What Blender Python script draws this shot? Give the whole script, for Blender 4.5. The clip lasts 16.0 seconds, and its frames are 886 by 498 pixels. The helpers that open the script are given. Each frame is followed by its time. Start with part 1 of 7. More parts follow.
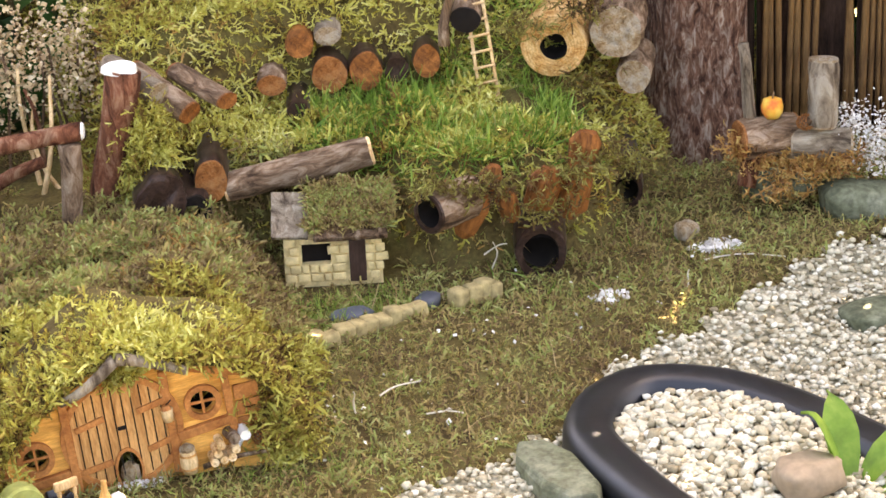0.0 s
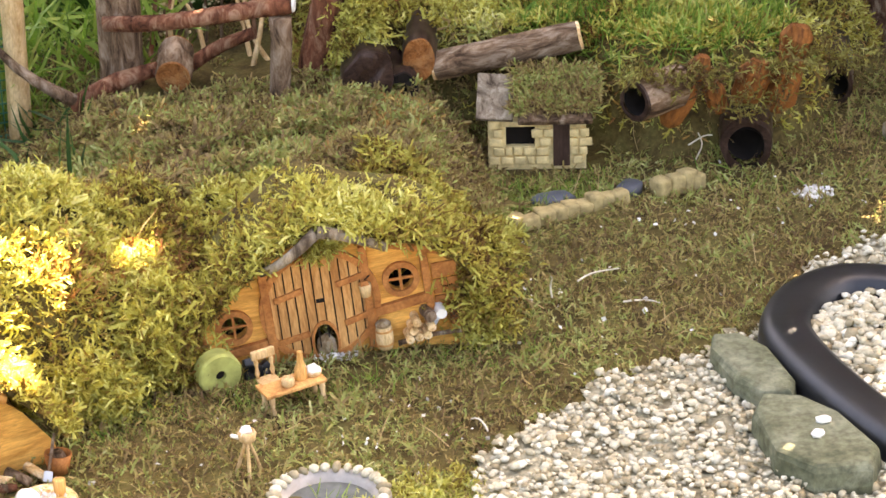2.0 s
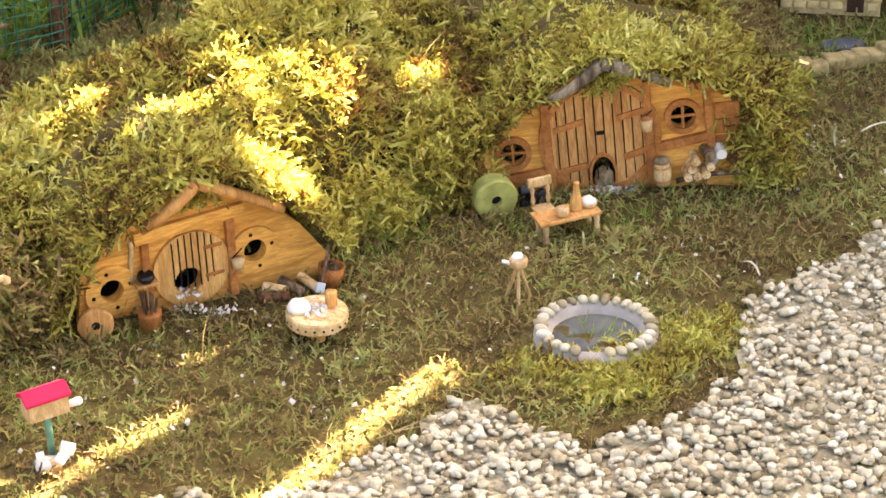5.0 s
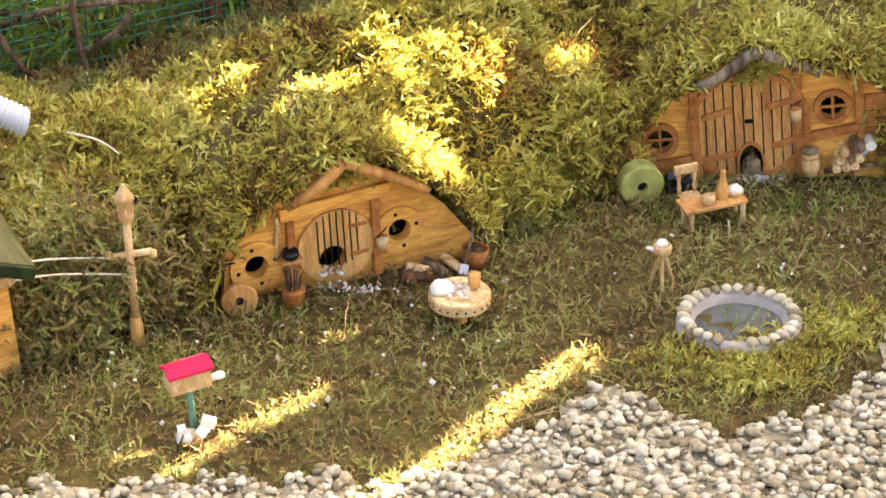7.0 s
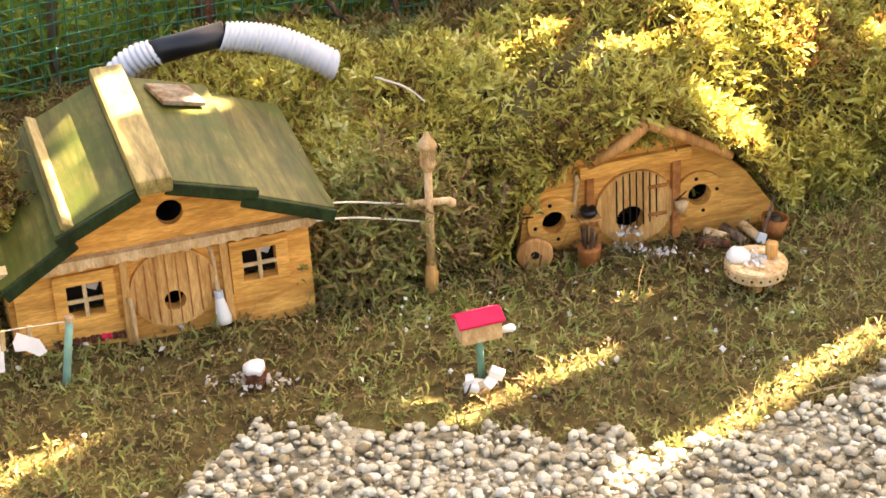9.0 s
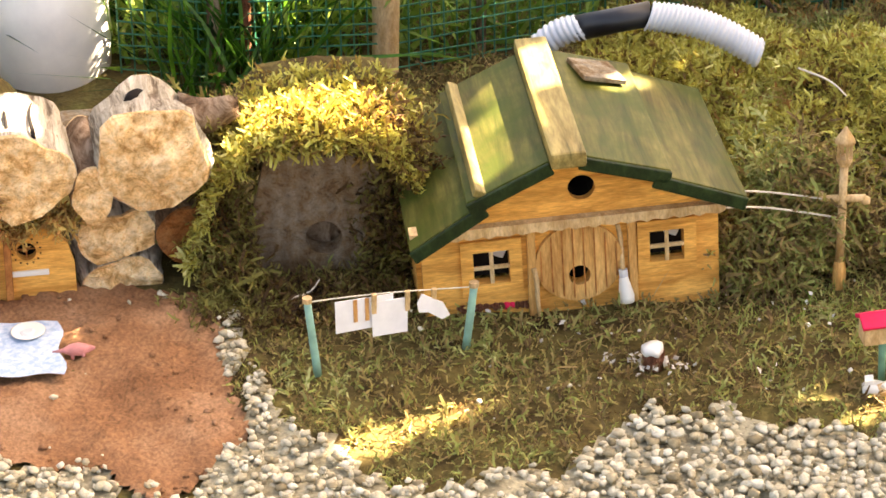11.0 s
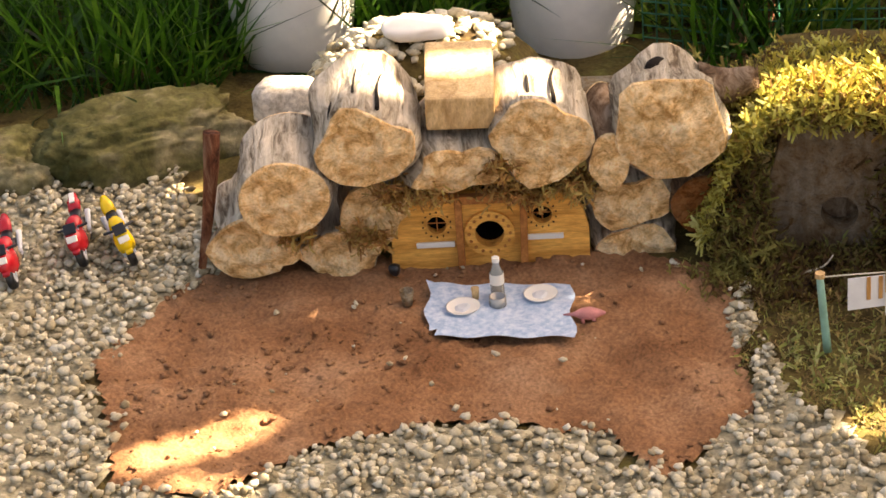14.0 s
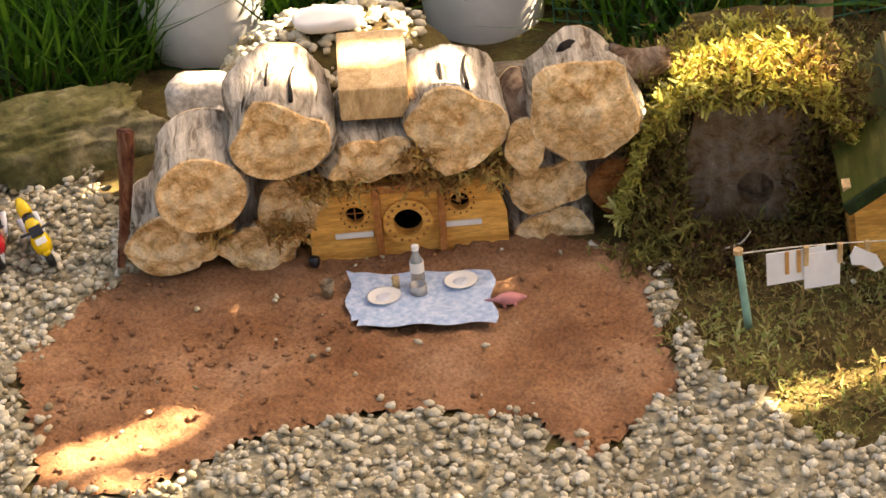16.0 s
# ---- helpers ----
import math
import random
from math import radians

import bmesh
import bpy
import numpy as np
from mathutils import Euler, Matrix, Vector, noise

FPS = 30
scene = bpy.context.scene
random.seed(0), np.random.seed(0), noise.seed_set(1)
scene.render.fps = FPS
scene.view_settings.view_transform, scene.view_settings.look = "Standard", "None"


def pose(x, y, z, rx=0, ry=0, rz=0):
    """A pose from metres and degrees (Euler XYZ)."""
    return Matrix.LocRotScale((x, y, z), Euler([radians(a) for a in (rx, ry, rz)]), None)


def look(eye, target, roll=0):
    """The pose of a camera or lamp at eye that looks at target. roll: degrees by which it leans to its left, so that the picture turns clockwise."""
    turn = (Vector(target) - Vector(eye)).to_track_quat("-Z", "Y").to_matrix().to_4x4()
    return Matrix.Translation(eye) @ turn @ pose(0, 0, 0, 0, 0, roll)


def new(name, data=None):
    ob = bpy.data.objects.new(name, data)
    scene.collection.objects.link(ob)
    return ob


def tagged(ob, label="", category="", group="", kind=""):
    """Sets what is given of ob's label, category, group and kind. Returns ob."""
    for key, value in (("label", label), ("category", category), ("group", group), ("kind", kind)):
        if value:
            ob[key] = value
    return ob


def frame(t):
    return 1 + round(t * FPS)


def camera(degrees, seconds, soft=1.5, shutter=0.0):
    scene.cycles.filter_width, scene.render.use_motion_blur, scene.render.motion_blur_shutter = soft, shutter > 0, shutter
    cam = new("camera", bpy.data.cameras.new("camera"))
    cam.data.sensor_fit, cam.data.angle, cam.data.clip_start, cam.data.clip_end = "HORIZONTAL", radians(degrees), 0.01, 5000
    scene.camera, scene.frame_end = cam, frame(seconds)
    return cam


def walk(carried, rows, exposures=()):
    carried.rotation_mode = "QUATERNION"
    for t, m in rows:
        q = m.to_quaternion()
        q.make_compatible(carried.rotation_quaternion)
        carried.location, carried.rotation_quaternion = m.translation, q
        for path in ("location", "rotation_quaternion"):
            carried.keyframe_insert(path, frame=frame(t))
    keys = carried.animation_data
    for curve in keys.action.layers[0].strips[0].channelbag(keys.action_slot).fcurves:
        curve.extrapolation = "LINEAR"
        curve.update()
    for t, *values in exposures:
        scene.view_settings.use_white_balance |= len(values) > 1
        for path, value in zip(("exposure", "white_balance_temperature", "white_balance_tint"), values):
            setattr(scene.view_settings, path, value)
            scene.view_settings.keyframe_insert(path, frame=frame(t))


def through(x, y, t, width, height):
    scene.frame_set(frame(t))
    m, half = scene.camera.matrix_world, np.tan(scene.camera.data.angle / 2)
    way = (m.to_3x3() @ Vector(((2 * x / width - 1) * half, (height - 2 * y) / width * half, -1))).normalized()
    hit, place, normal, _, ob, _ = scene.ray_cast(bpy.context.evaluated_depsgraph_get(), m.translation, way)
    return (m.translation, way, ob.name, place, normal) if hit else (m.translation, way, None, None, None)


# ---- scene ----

# ---- camera: one standpoint, turning from the bank to the log house ----
EYE = (0.0, 0.0, 1.6)
cam = camera(19.345, 16.0, soft=1.6)
TURNS = [(0, 68.481, 2.326, -17.736), (0.5, 68.399, 2.534, -17.337), (1, 68.169, 2.126, -15.849), (1.5, 67.164, 1.763, -14.329),
         (2, 66.097, 1.58, -12.61), (2.5, 65.603, 1.39, -10.812), (3, 64.721, 1.533, -9.731), (3.5, 64.185, 1.279, -8.96),
         (4, 63.806, 0.967, -7.612), (4.2, 63.468, 0.875, -7.042), (6.3, 62.167, 0.822, -3.248), (6.5, 62.17, 0.887, -2.825),
         (7, 62.183, 0.768, -1.849), (7.5, 61.905, 0.724, -0.386), (8, 61.779, 0.598, 0.99), (8.5, 61.48, 0.688, 2.986),
         (9, 61.349, 0.67, 5.624), (9.2, 61.201, 0.674, 6.625), (11.3, 61.104, 1.198, 17.366), (11.5, 61.136, 1.542, 18.463),
         (12, 61.179, 2.153, 21.471), (12.5, 61.139, 2.787, 24.2), (13, 60.958, 3.528, 25.861), (13.5, 60.841, 3.825, 25.958),
         (14, 60.859, 4.162, 26.82), (14.5, 60.833, 4.07, 28.281), (15, 60.658, 4.463, 28.085), (15.5, 60.542, 5.002, 26.091),
         (16, 60.401, 5.117, 24.23)]
walk(cam, [(t, pose(*EYE, a, b, c)) for t, a, b, c in TURNS], [(0.0, 5.12, 8700, 20), (4.0, 4.62, 8700, 20), (7.0, 4.34, 8700, 20), (9.2, 4.2, 8700, 20), (11.5, 4.06, 9000, 17), (12.5, 3.84, 9200, 18), (14.5, 3.15, 9200, 20), (16.0, 3.2, 9200, 20)])

# ---- light: sun from behind on the far right, through gaps in an added leaf screen ----
world = bpy.data.worlds.new("sky")
scene.world = world
world.use_nodes = True
wt = world.node_tree
sky = wt.nodes.new("ShaderNodeTexSky")
sky.sky_type = "NISHITA"
sky.sun_disc = False
SUN_EL, SUN_X, SUN_Y = radians(40), 0.66, 0.75
sky.sun_elevation = SUN_EL
sky.dust_density, sky.air_density = 5.0, 0.8
sky.sun_rotation = math.atan2(SUN_X, SUN_Y)
bg = wt.nodes["Background"]
bg.inputs["Strength"].default_value = 0.05
wt.links.new(sky.outputs[0], bg.inputs[0])
SUN = Vector((SUN_X, SUN_Y, math.hypot(SUN_X, SUN_Y) * math.tan(SUN_EL))).normalized()
sun = new("sun", bpy.data.lights.new("sun", "SUN"))
sun.data.energy, sun.data.angle, sun.data.color = 5.0, radians(0.25), (1.0, 0.95, 0.87)
sun.matrix_world = look((3, 4, 5), Vector((3, 4, 5)) - SUN)


# ---- materials ----
def mat(name, build, gloss=0.12):
    m = bpy.data.materials.new(name)
    m.use_nodes = True
    nt = m.node_tree
    bsdf = nt.nodes["Principled BSDF"]
    bsdf.inputs["Specular IOR Level"].default_value = gloss
    build(nt, bsdf)
    return m


def N(nt, kind, **props):
    n = nt.nodes.new("ShaderNode" + kind)
    for k, v in props.items():
        n.inputs[k.replace("_", " ")].default_value = v
    return n


def ramp(nt, src, stops):
    r = nt.nodes.new("ShaderNodeValToRGB")
    el = r.color_ramp.elements
    el[0].position, el[0].color = stops[0][0], (*stops[0][1], 1)
    el[1].position, el[1].color = stops[-1][0], (*stops[-1][1], 1)
    for p, c in stops[1:-1]:
        e = el.new(p)
        e.color = (*c, 1)
    nt.links.new(src, r.inputs[0])
    return r.outputs[0]


def mixc(nt, fac, a, b, mode="MIX"):
    m = nt.nodes.new("ShaderNodeMix")
    m.data_type, m.blend_type = "RGBA", mode
    for sock, v in ((m.inputs[0], fac), (m.inputs[6], a), (m.inputs[7], b)):
        if isinstance(v, (int, float)):
            sock.default_value = v
        elif isinstance(v, tuple):
            sock.default_value = (*v, 1)
        else:
            nt.links.new(v, sock)
    return m.outputs[2]


def bump(nt, bsdf, src, strength, dist):
    b = N(nt, "Bump", Strength=strength, Distance=dist)
    nt.links.new(src, b.inputs["Height"])
    nt.links.new(b.outputs[0], bsdf.inputs["Normal"])


def coords(nt, stretch=(1, 1, 1)):
    tc = nt.nodes.new("ShaderNodeTexCoord")
    mp = nt.nodes.new("ShaderNodeMapping")
    mp.inputs["Scale"].default_value = stretch
    nt.links.new(tc.outputs["Object"], mp.inputs[0])
    return mp.outputs[0]


def noise_at(nt, co, scale, detail=6, rough=0.6, dist=0.0):
    n = N(nt, "TexNoise", Scale=scale, Detail=detail, Roughness=rough, Distortion=dist)
    nt.links.new(co, n.inputs["Vector"])
    return n.outputs["Fac"]


def earth(name, cols, rough=0.95, scale=18, fine=160, bumps=0.6):
    def build(nt, b):
        co = coords(nt)
        big, small = noise_at(nt, co, scale), noise_at(nt, co, fine)
        c1 = ramp(nt, big, [(0.32, cols[0]), (0.5, cols[1]), (0.68, cols[2])])
        c2 = ramp(nt, small, [(0.3, (0.55, 0.55, 0.55)), (0.7, (1.25, 1.25, 1.25))])
        nt.links.new(mixc(nt, 1.0, c1, c2, "MULTIPLY"), b.inputs["Base Color"])
        b.inputs["Roughness"].default_value = rough
        bump(nt, b, small, bumps, 0.004)
    return mat(name, build)


def timber(name, light, dark, along=(1, 1, 1), scale=28, rough=0.55, green=None, knots=True):
    """Planed or weathered board; the grain runs along the axis with the small stretch."""
    def build(nt, b):
        co = coords(nt, along)
        wob = noise_at(nt, co, 5, 3)
        grain = noise_at(nt, co, scale, 5, 0.65, 1.2)
        fine = noise_at(nt, co, scale * 7, 4)
        c = ramp(nt, grain, [(0.3, dark), (0.46, tuple((a + d) / 2 for a, d in zip(light, dark))), (0.62, light)])
        c = mixc(nt, 1.0, c, ramp(nt, fine, [(0.3, (0.75, 0.72, 0.7)), (0.65, (1.1, 1.1, 1.1))]), "MULTIPLY")
        c = mixc(nt, 1.0, c, ramp(nt, wob, [(0.3, (0.72, 0.66, 0.6)), (0.6, (1.05, 1.05, 1.05))]), "MULTIPLY")
        if green:
            patch = noise_at(nt, coords(nt), 9, 6, 0.7)
            fac = ramp(nt, patch, [(0.36, (0.1, 0.1, 0.1)), (0.50, (0.55, 0.55, 0.55)), (0.60, (0.85, 0.85, 0.85))])
            c = mixc(nt, fac, c, green)
        nt.links.new(c, b.inputs["Base Color"])
        b.inputs["Roughness"].default_value = rough
        bump(nt, b, grain, 0.35, 0.0015)
    return mat(name, build)


def bark(name, cols, vertical=(14, 14, 5)):
    def build(nt, b):
        co = coords(nt, vertical)
        v = N(nt, "TexVoronoi", Scale=3.0)
        nt.links.new(co, v.inputs["Vector"])
        n = noise_at(nt, co, 3.2, 8, 0.7, 0.8)
        c = ramp(nt, n, [(0.37, cols[0]), (0.5, cols[1]), (0.63, cols[2])])
        c = mixc(nt, 0.6, c, ramp(nt, v.outputs["Distance"], [(0.0, (1.2, 1.2, 1.2)), (0.8, (0.4, 0.4, 0.4))]), "MULTIPLY")
        nt.links.new(c, b.inputs["Base Color"])
        b.inputs["Roughness"].default_value = 0.85
        bump(nt, b, n, 1.0, 0.012)
    return mat(name, build)


def cut_wood(name, light, dark, ring=16.0):
    """End grain: rings round the log's axis (local z) and radial cracks."""
    def build(nt, b):
        co = coords(nt)
        w = N(nt, "TexWave", Scale=ring, Distortion=5.0, Detail=3.0)
        w.wave_type, w.rings_direction = "RINGS", "Z"
        nt.links.new(co, w.inputs["Vector"])
        n = noise_at(nt, co, 85, 9, 0.8, 0.9)
        c = ramp(nt, n, [(0.27, tuple(0.45 * q for q in dark)), (0.35, dark), (0.42, tuple(0.8 * q for q in light)), (0.52, light)])
        worn = noise_at(nt, co, 38, 7, 0.75, 0.6)
        c = mixc(nt, 1.0, c, ramp(nt, worn, [(0.36, (0.50, 0.34, 0.20)), (0.45, (0.85, 0.70, 0.52)), (0.54, (1.0, 0.97, 0.92)), (0.66, (1.12, 1.16, 1.25))]), "MULTIPLY")
        grit = noise_at(nt, co, 300, 4, 0.7)
        c = mixc(nt, 1.0, c, ramp(nt, grit, [(0.32, (0.74, 0.68, 0.60)), (0.5, (1.0, 1.0, 1.0)), (0.68, (1.08, 1.08, 1.08))]), "MULTIPLY")
        c = mixc(nt, 0.45, c, ramp(nt, w.outputs["Fac"], [(0.0, (0.7, 0.62, 0.55)), (1.0, (1.1, 1.08, 1.05))]), "MULTIPLY")
        nt.links.new(c, b.inputs["Base Color"])
        b.inputs["Roughness"].default_value = 0.8
        bump(nt, b, n, 0.8, 0.006)
    return mat(name, build)


def plain(name, col, rough=0.5, metal=0.0, vary=0.25, scale=40):
    def build(nt, b):
        n = noise_at(nt, coords(nt), scale)
        lo, hi = tuple(c * (1 - vary) for c in col), tuple(min(1, c * (1 + vary)) for c in col)
        nt.links.new(ramp(nt, n, [(0.3, lo), (0.7, hi)]), b.inputs["Base Color"])
        b.inputs["Roughness"].default_value = rough
        b.inputs["Metallic"].default_value = metal
        bump(nt, b, n, 0.15, 0.002)
    return mat(name, build, 0.5 if rough < 0.6 else 0.15)


def leafy(name, stops, through=0.35, rough=0.7):
    """Leaves, fronds and blades: colour by island and by drifts over the ground."""
    def build(nt, b):
        geo = nt.nodes.new("ShaderNodeNewGeometry")
        wide, near = noise_at(nt, geo.outputs["Position"], 5.0, 4, 0.65), noise_at(nt, geo.outputs["Position"], 34.0, 3, 0.6)
        drift = mixc(nt, 0.42, wide, near)
        add = nt.nodes.new("ShaderNodeMath")
        add.operation = "MULTIPLY_ADD"
        nt.links.new(geo.outputs["Random Per Island"], add.inputs[0])
        add.inputs[1].default_value = 0.55
        sub = nt.nodes.new("ShaderNodeMath")
        sub.operation = "MULTIPLY_ADD"
        nt.links.new(drift, sub.inputs[0])
        sub.inputs[1].default_value, sub.inputs[2].default_value = 2.2, -0.88
        nt.links.new(sub.outputs[0], add.inputs[2])
        c = ramp(nt, add.outputs[0], stops)
        nt.links.new(c, b.inputs["Base Color"])
        b.inputs["Roughness"].default_value = rough
        b.inputs["Specular IOR Level"].default_value = 0.25
        tr = nt.nodes.new("ShaderNodeBsdfTranslucent")
        nt.links.new(c, tr.inputs[0])
        mx = nt.nodes.new("ShaderNodeMixShader")
        mx.inputs[0].default_value = through
        nt.links.new(b.outputs[0], mx.inputs[1])
        nt.links.new(tr.outputs[0], mx.inputs[2])
        nt.links.new(mx.outputs[0], nt.nodes["Material Output"].inputs[0])
    return mat(name, build)


def pebbly(name, stops):
    def build(nt, b):
        geo = nt.nodes.new("ShaderNodeNewGeometry")
        info = nt.nodes.new("ShaderNodeObjectInfo")
        add = nt.nodes.new("ShaderNodeMath")
        nt.links.new(geo.outputs["Random Per Island"], add.inputs[0])
        nt.links.new(info.outputs["Random"], add.inputs[1])
        fr = nt.nodes.new("ShaderNodeMath")
        fr.operation = "FRACT"
        nt.links.new(add.outputs[0], fr.inputs[0])
        c = ramp(nt, fr.outputs[0], stops)
        n = noise_at(nt, geo.outputs["Position"], 220, 5, 0.7)
        c = mixc(nt, 1.0, c, ramp(nt, n, [(0.3, (0.72, 0.70, 0.66)), (0.65, (1.1, 1.1, 1.1))]), "MULTIPLY")
        nt.links.new(c, b.inputs["Base Color"])
        b.inputs["Roughness"].default_value = 0.75
        bump(nt, b, n, 0.3, 0.002)
    return mat(name, build)


M_SOIL = earth("mossy soil", [(0.05, 0.032, 0.012), (0.11, 0.08, 0.026), (0.13, 0.115, 0.035)])
M_BED = earth("gravel bed", [(0.20, 0.17, 0.105), (0.34, 0.30, 0.195), (0.44, 0.40, 0.275)])
M_SAND = earth("red sand", [(0.20, 0.09, 0.04), (0.28, 0.14, 0.068), (0.36, 0.20, 0.108)], scale=9, fine=220, bumps=0.5)
M_GRAVEL = pebbly("pale pebbles", [(0.0, (0.22, 0.175, 0.10)), (0.2, (0.41, 0.35, 0.225)), (0.5, (0.515, 0.46, 0.325)), (0.8, (0.565, 0.515, 0.38)), (1.0, (0.69, 0.645, 0.51))])
M_MOSS = leafy("golden moss", [(0.0, (0.07, 0.030, 0.008)), (0.2, (0.22, 0.13, 0.030)), (0.42, (0.41, 0.355, 0.068)), (0.68, (0.55, 0.525, 0.125)), (1.0, (0.77, 0.72, 0.32))], 0.34)
M_TURF = leafy("short moss", [(0.0, (0.08, 0.042, 0.018)), (0.26, (0.22, 0.14, 0.06)), (0.5, (0.37, 0.28, 0.10)), (0.72, (0.27, 0.32, 0.08)), (1.0, (0.57, 0.54, 0.24))], 0.28)
M_DRY = leafy("dry moss", [(0.0, (0.13, 0.05, 0.018)), (0.35, (0.36, 0.17, 0.05)), (0.65, (0.47, 0.30, 0.09)), (1.0, (0.50, 0.43, 0.14))], 0.22)
M_GRASS = leafy("grass", [(0.0, (0.06, 0.12, 0.015)), (0.4, (0.15, 0.27, 0.035)), (0.75, (0.30, 0.40, 0.08)), (1.0, (0.50, 0.48, 0.16))], through=0.4, rough=0.45)
M_TALL = leafy("tall grass", [(0.0, (0.004, 0.015, 0.002)), (0.35, (0.013, 0.055, 0.005)), (0.7, (0.045, 0.15, 0.012)), (1.0, (0.16, 0.32, 0.035))], through=0.4, rough=0.35)
# Rusty green moss, its colour darkened for the deep shade at the stump.
M_SHADEMOSS = leafy("rusty moss darkened for shade", [(0.0, (0.03, 0.014, 0.006)), (0.3, (0.12, 0.062, 0.02)), (0.6, (0.20, 0.175, 0.04)), (1.0, (0.40, 0.37, 0.11))], 0.25)
M_LEAF = leafy("dark leaves", [(0.0, (0.012, 0.035, 0.008)), (0.5, (0.03, 0.08, 0.015)), (1.0, (0.07, 0.14, 0.03))], through=0.25, rough=0.4)
M_PINE = timber("honey pine", (0.92, 0.49, 0.125), (0.56, 0.24, 0.05), along=(1.2, 6, 8), scale=9)
M_PINE_V = timber("honey pine upright", (0.74, 0.43, 0.15), (0.50, 0.24, 0.07), along=(8, 6, 1.2), scale=9)
M_DOOR = timber("brown door boards", (0.66, 0.35, 0.125), (0.40, 0.175, 0.055), along=(8, 6, 1.2), scale=9)
M_TRIM = timber("reddish stained trim", (0.54, 0.22, 0.068), (0.28, 0.095, 0.028), along=(4, 4, 4), scale=9)
M_ROOF = timber("mossy green roof boards", (0.18, 0.15, 0.042), (0.026, 0.028, 0.009), along=(7, 0.8, 6), scale=5, rough=0.55, green=(0.050, 0.072, 0.010))
M_EDGE = timber("dark green board ends", (0.022, 0.042, 0.012), (0.010, 0.018, 0.007), along=(8, 1.2, 6), scale=6, rough=0.6)
M_RIDGE = timber("worn mossy ridge board", (0.42, 0.33, 0.12), (0.14, 0.115, 0.035), along=(8, 1.2, 6), scale=5, rough=0.5)
M_RUST = timber("orange split wood", (0.33, 0.125, 0.034), (0.07, 0.022, 0.009), along=(5, 5, 1.2), scale=12, rough=0.6)
M_WETWOOD = timber("wet dark wood", (0.062, 0.036, 0.026), (0.014, 0.008, 0.006), along=(6, 6, 1.2), scale=8, rough=0.32)
M_RING = cut_wood("turned pale ring", (0.66, 0.44, 0.20), (0.42, 0.23, 0.09), ring=60.0)
M_PALE = timber("pale bare wood", (0.72, 0.52, 0.28), (0.48, 0.30, 0.12), along=(4, 4, 1.5), scale=14)
M_BARK = bark("grey brown bark", [(0.06, 0.033, 0.018), (0.23, 0.14, 0.08), (0.44, 0.32, 0.22)])
M_REDBARK = bark("reddish bark", [(0.06, 0.02, 0.01), (0.22, 0.08, 0.04), (0.40, 0.22, 0.13)])
M_GREYBARK = bark("smooth grey brown bark", [(0.08, 0.055, 0.035), (0.26, 0.20, 0.135), (0.44, 0.37, 0.27)], vertical=(11, 11, 3))
M_CUT = cut_wood("pale cut wood", (1.0, 0.76, 0.45), (0.60, 0.34, 0.14))
M_WEATHER = bark("weathered grey wood", [(0.18, 0.13, 0.085), (0.60, 0.51, 0.38), (0.84, 0.75, 0.60)], vertical=(22, 22, 2.6))
M_PINEBARK = bark("flaking pine plates", [(0.045, 0.018, 0.011), (0.20, 0.10, 0.06), (0.43, 0.33, 0.25)], vertical=(26, 26, 9))
M_CUTOLD = cut_wood("rusty cut wood", (0.36, 0.16, 0.06), (0.09, 0.035, 0.016))
M_CUTGREY = cut_wood("greyed cut wood", (0.36, 0.31, 0.235), (0.17, 0.135, 0.095))
# Near-black colour standing for shade inside holes; also joints, cracks and black fittings.
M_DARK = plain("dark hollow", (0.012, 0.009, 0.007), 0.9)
M_STONE = earth("greenish slate", [(0.07, 0.075, 0.04), (0.13, 0.135, 0.08), (0.21, 0.21, 0.14)], rough=0.8, scale=12, fine=90)
M_TUB = plain("black pond plastic", (0.006, 0.007, 0.009), 0.42, vary=0.5, scale=25)
M_WHITE = plain("white glazed ceramic", (0.74, 0.71, 0.63), 0.5, vary=0.12, scale=14)


# ---- shapes ----
def link(name, bm, material, parent=None, label="", smooth=True):
    me = bpy.data.meshes.new(name)
    bm.to_mesh(me)
    bm.free()
    me.materials.append(material)
    if smooth:
        me.polygons.foreach_set("use_smooth", [True] * len(me.polygons))
    ob = new(name, me)
    if parent is not None:
        ob.parent = parent
    if label:
        ob["label"] = label
    return ob


def part(name, bm, material, parent, label="", smooth=False):
    return link(name, bm, material, parent, label, smooth)


def thing(name, m, label, category, group=""):
    ob = new(name)
    ob.empty_display_size = 0.05
    ob.matrix_world = m
    return tagged(ob, label, category, group)


def box(sx, sy, sz, at=(0, 0, 0), bevel=0.0, rot=(0, 0, 0), bm=None):
    b = bmesh.new()
    bmesh.ops.create_cube(b, size=1.0)
    bmesh.ops.scale(b, vec=(sx, sy, sz), verts=b.verts)
    if bevel:
        bmesh.ops.bevel(b, geom=b.edges[:], offset=bevel, segments=2, affect="EDGES", profile=0.6)
    b.transform(pose(*at, *rot))
    return merge(bm, b)


def merge(bm, b):
    if bm is None:
        return b
    me = bpy.data.meshes.new("tmp")
    b.to_mesh(me)
    b.free()
    bm.from_mesh(me)
    bpy.data.meshes.remove(me)
    return bm


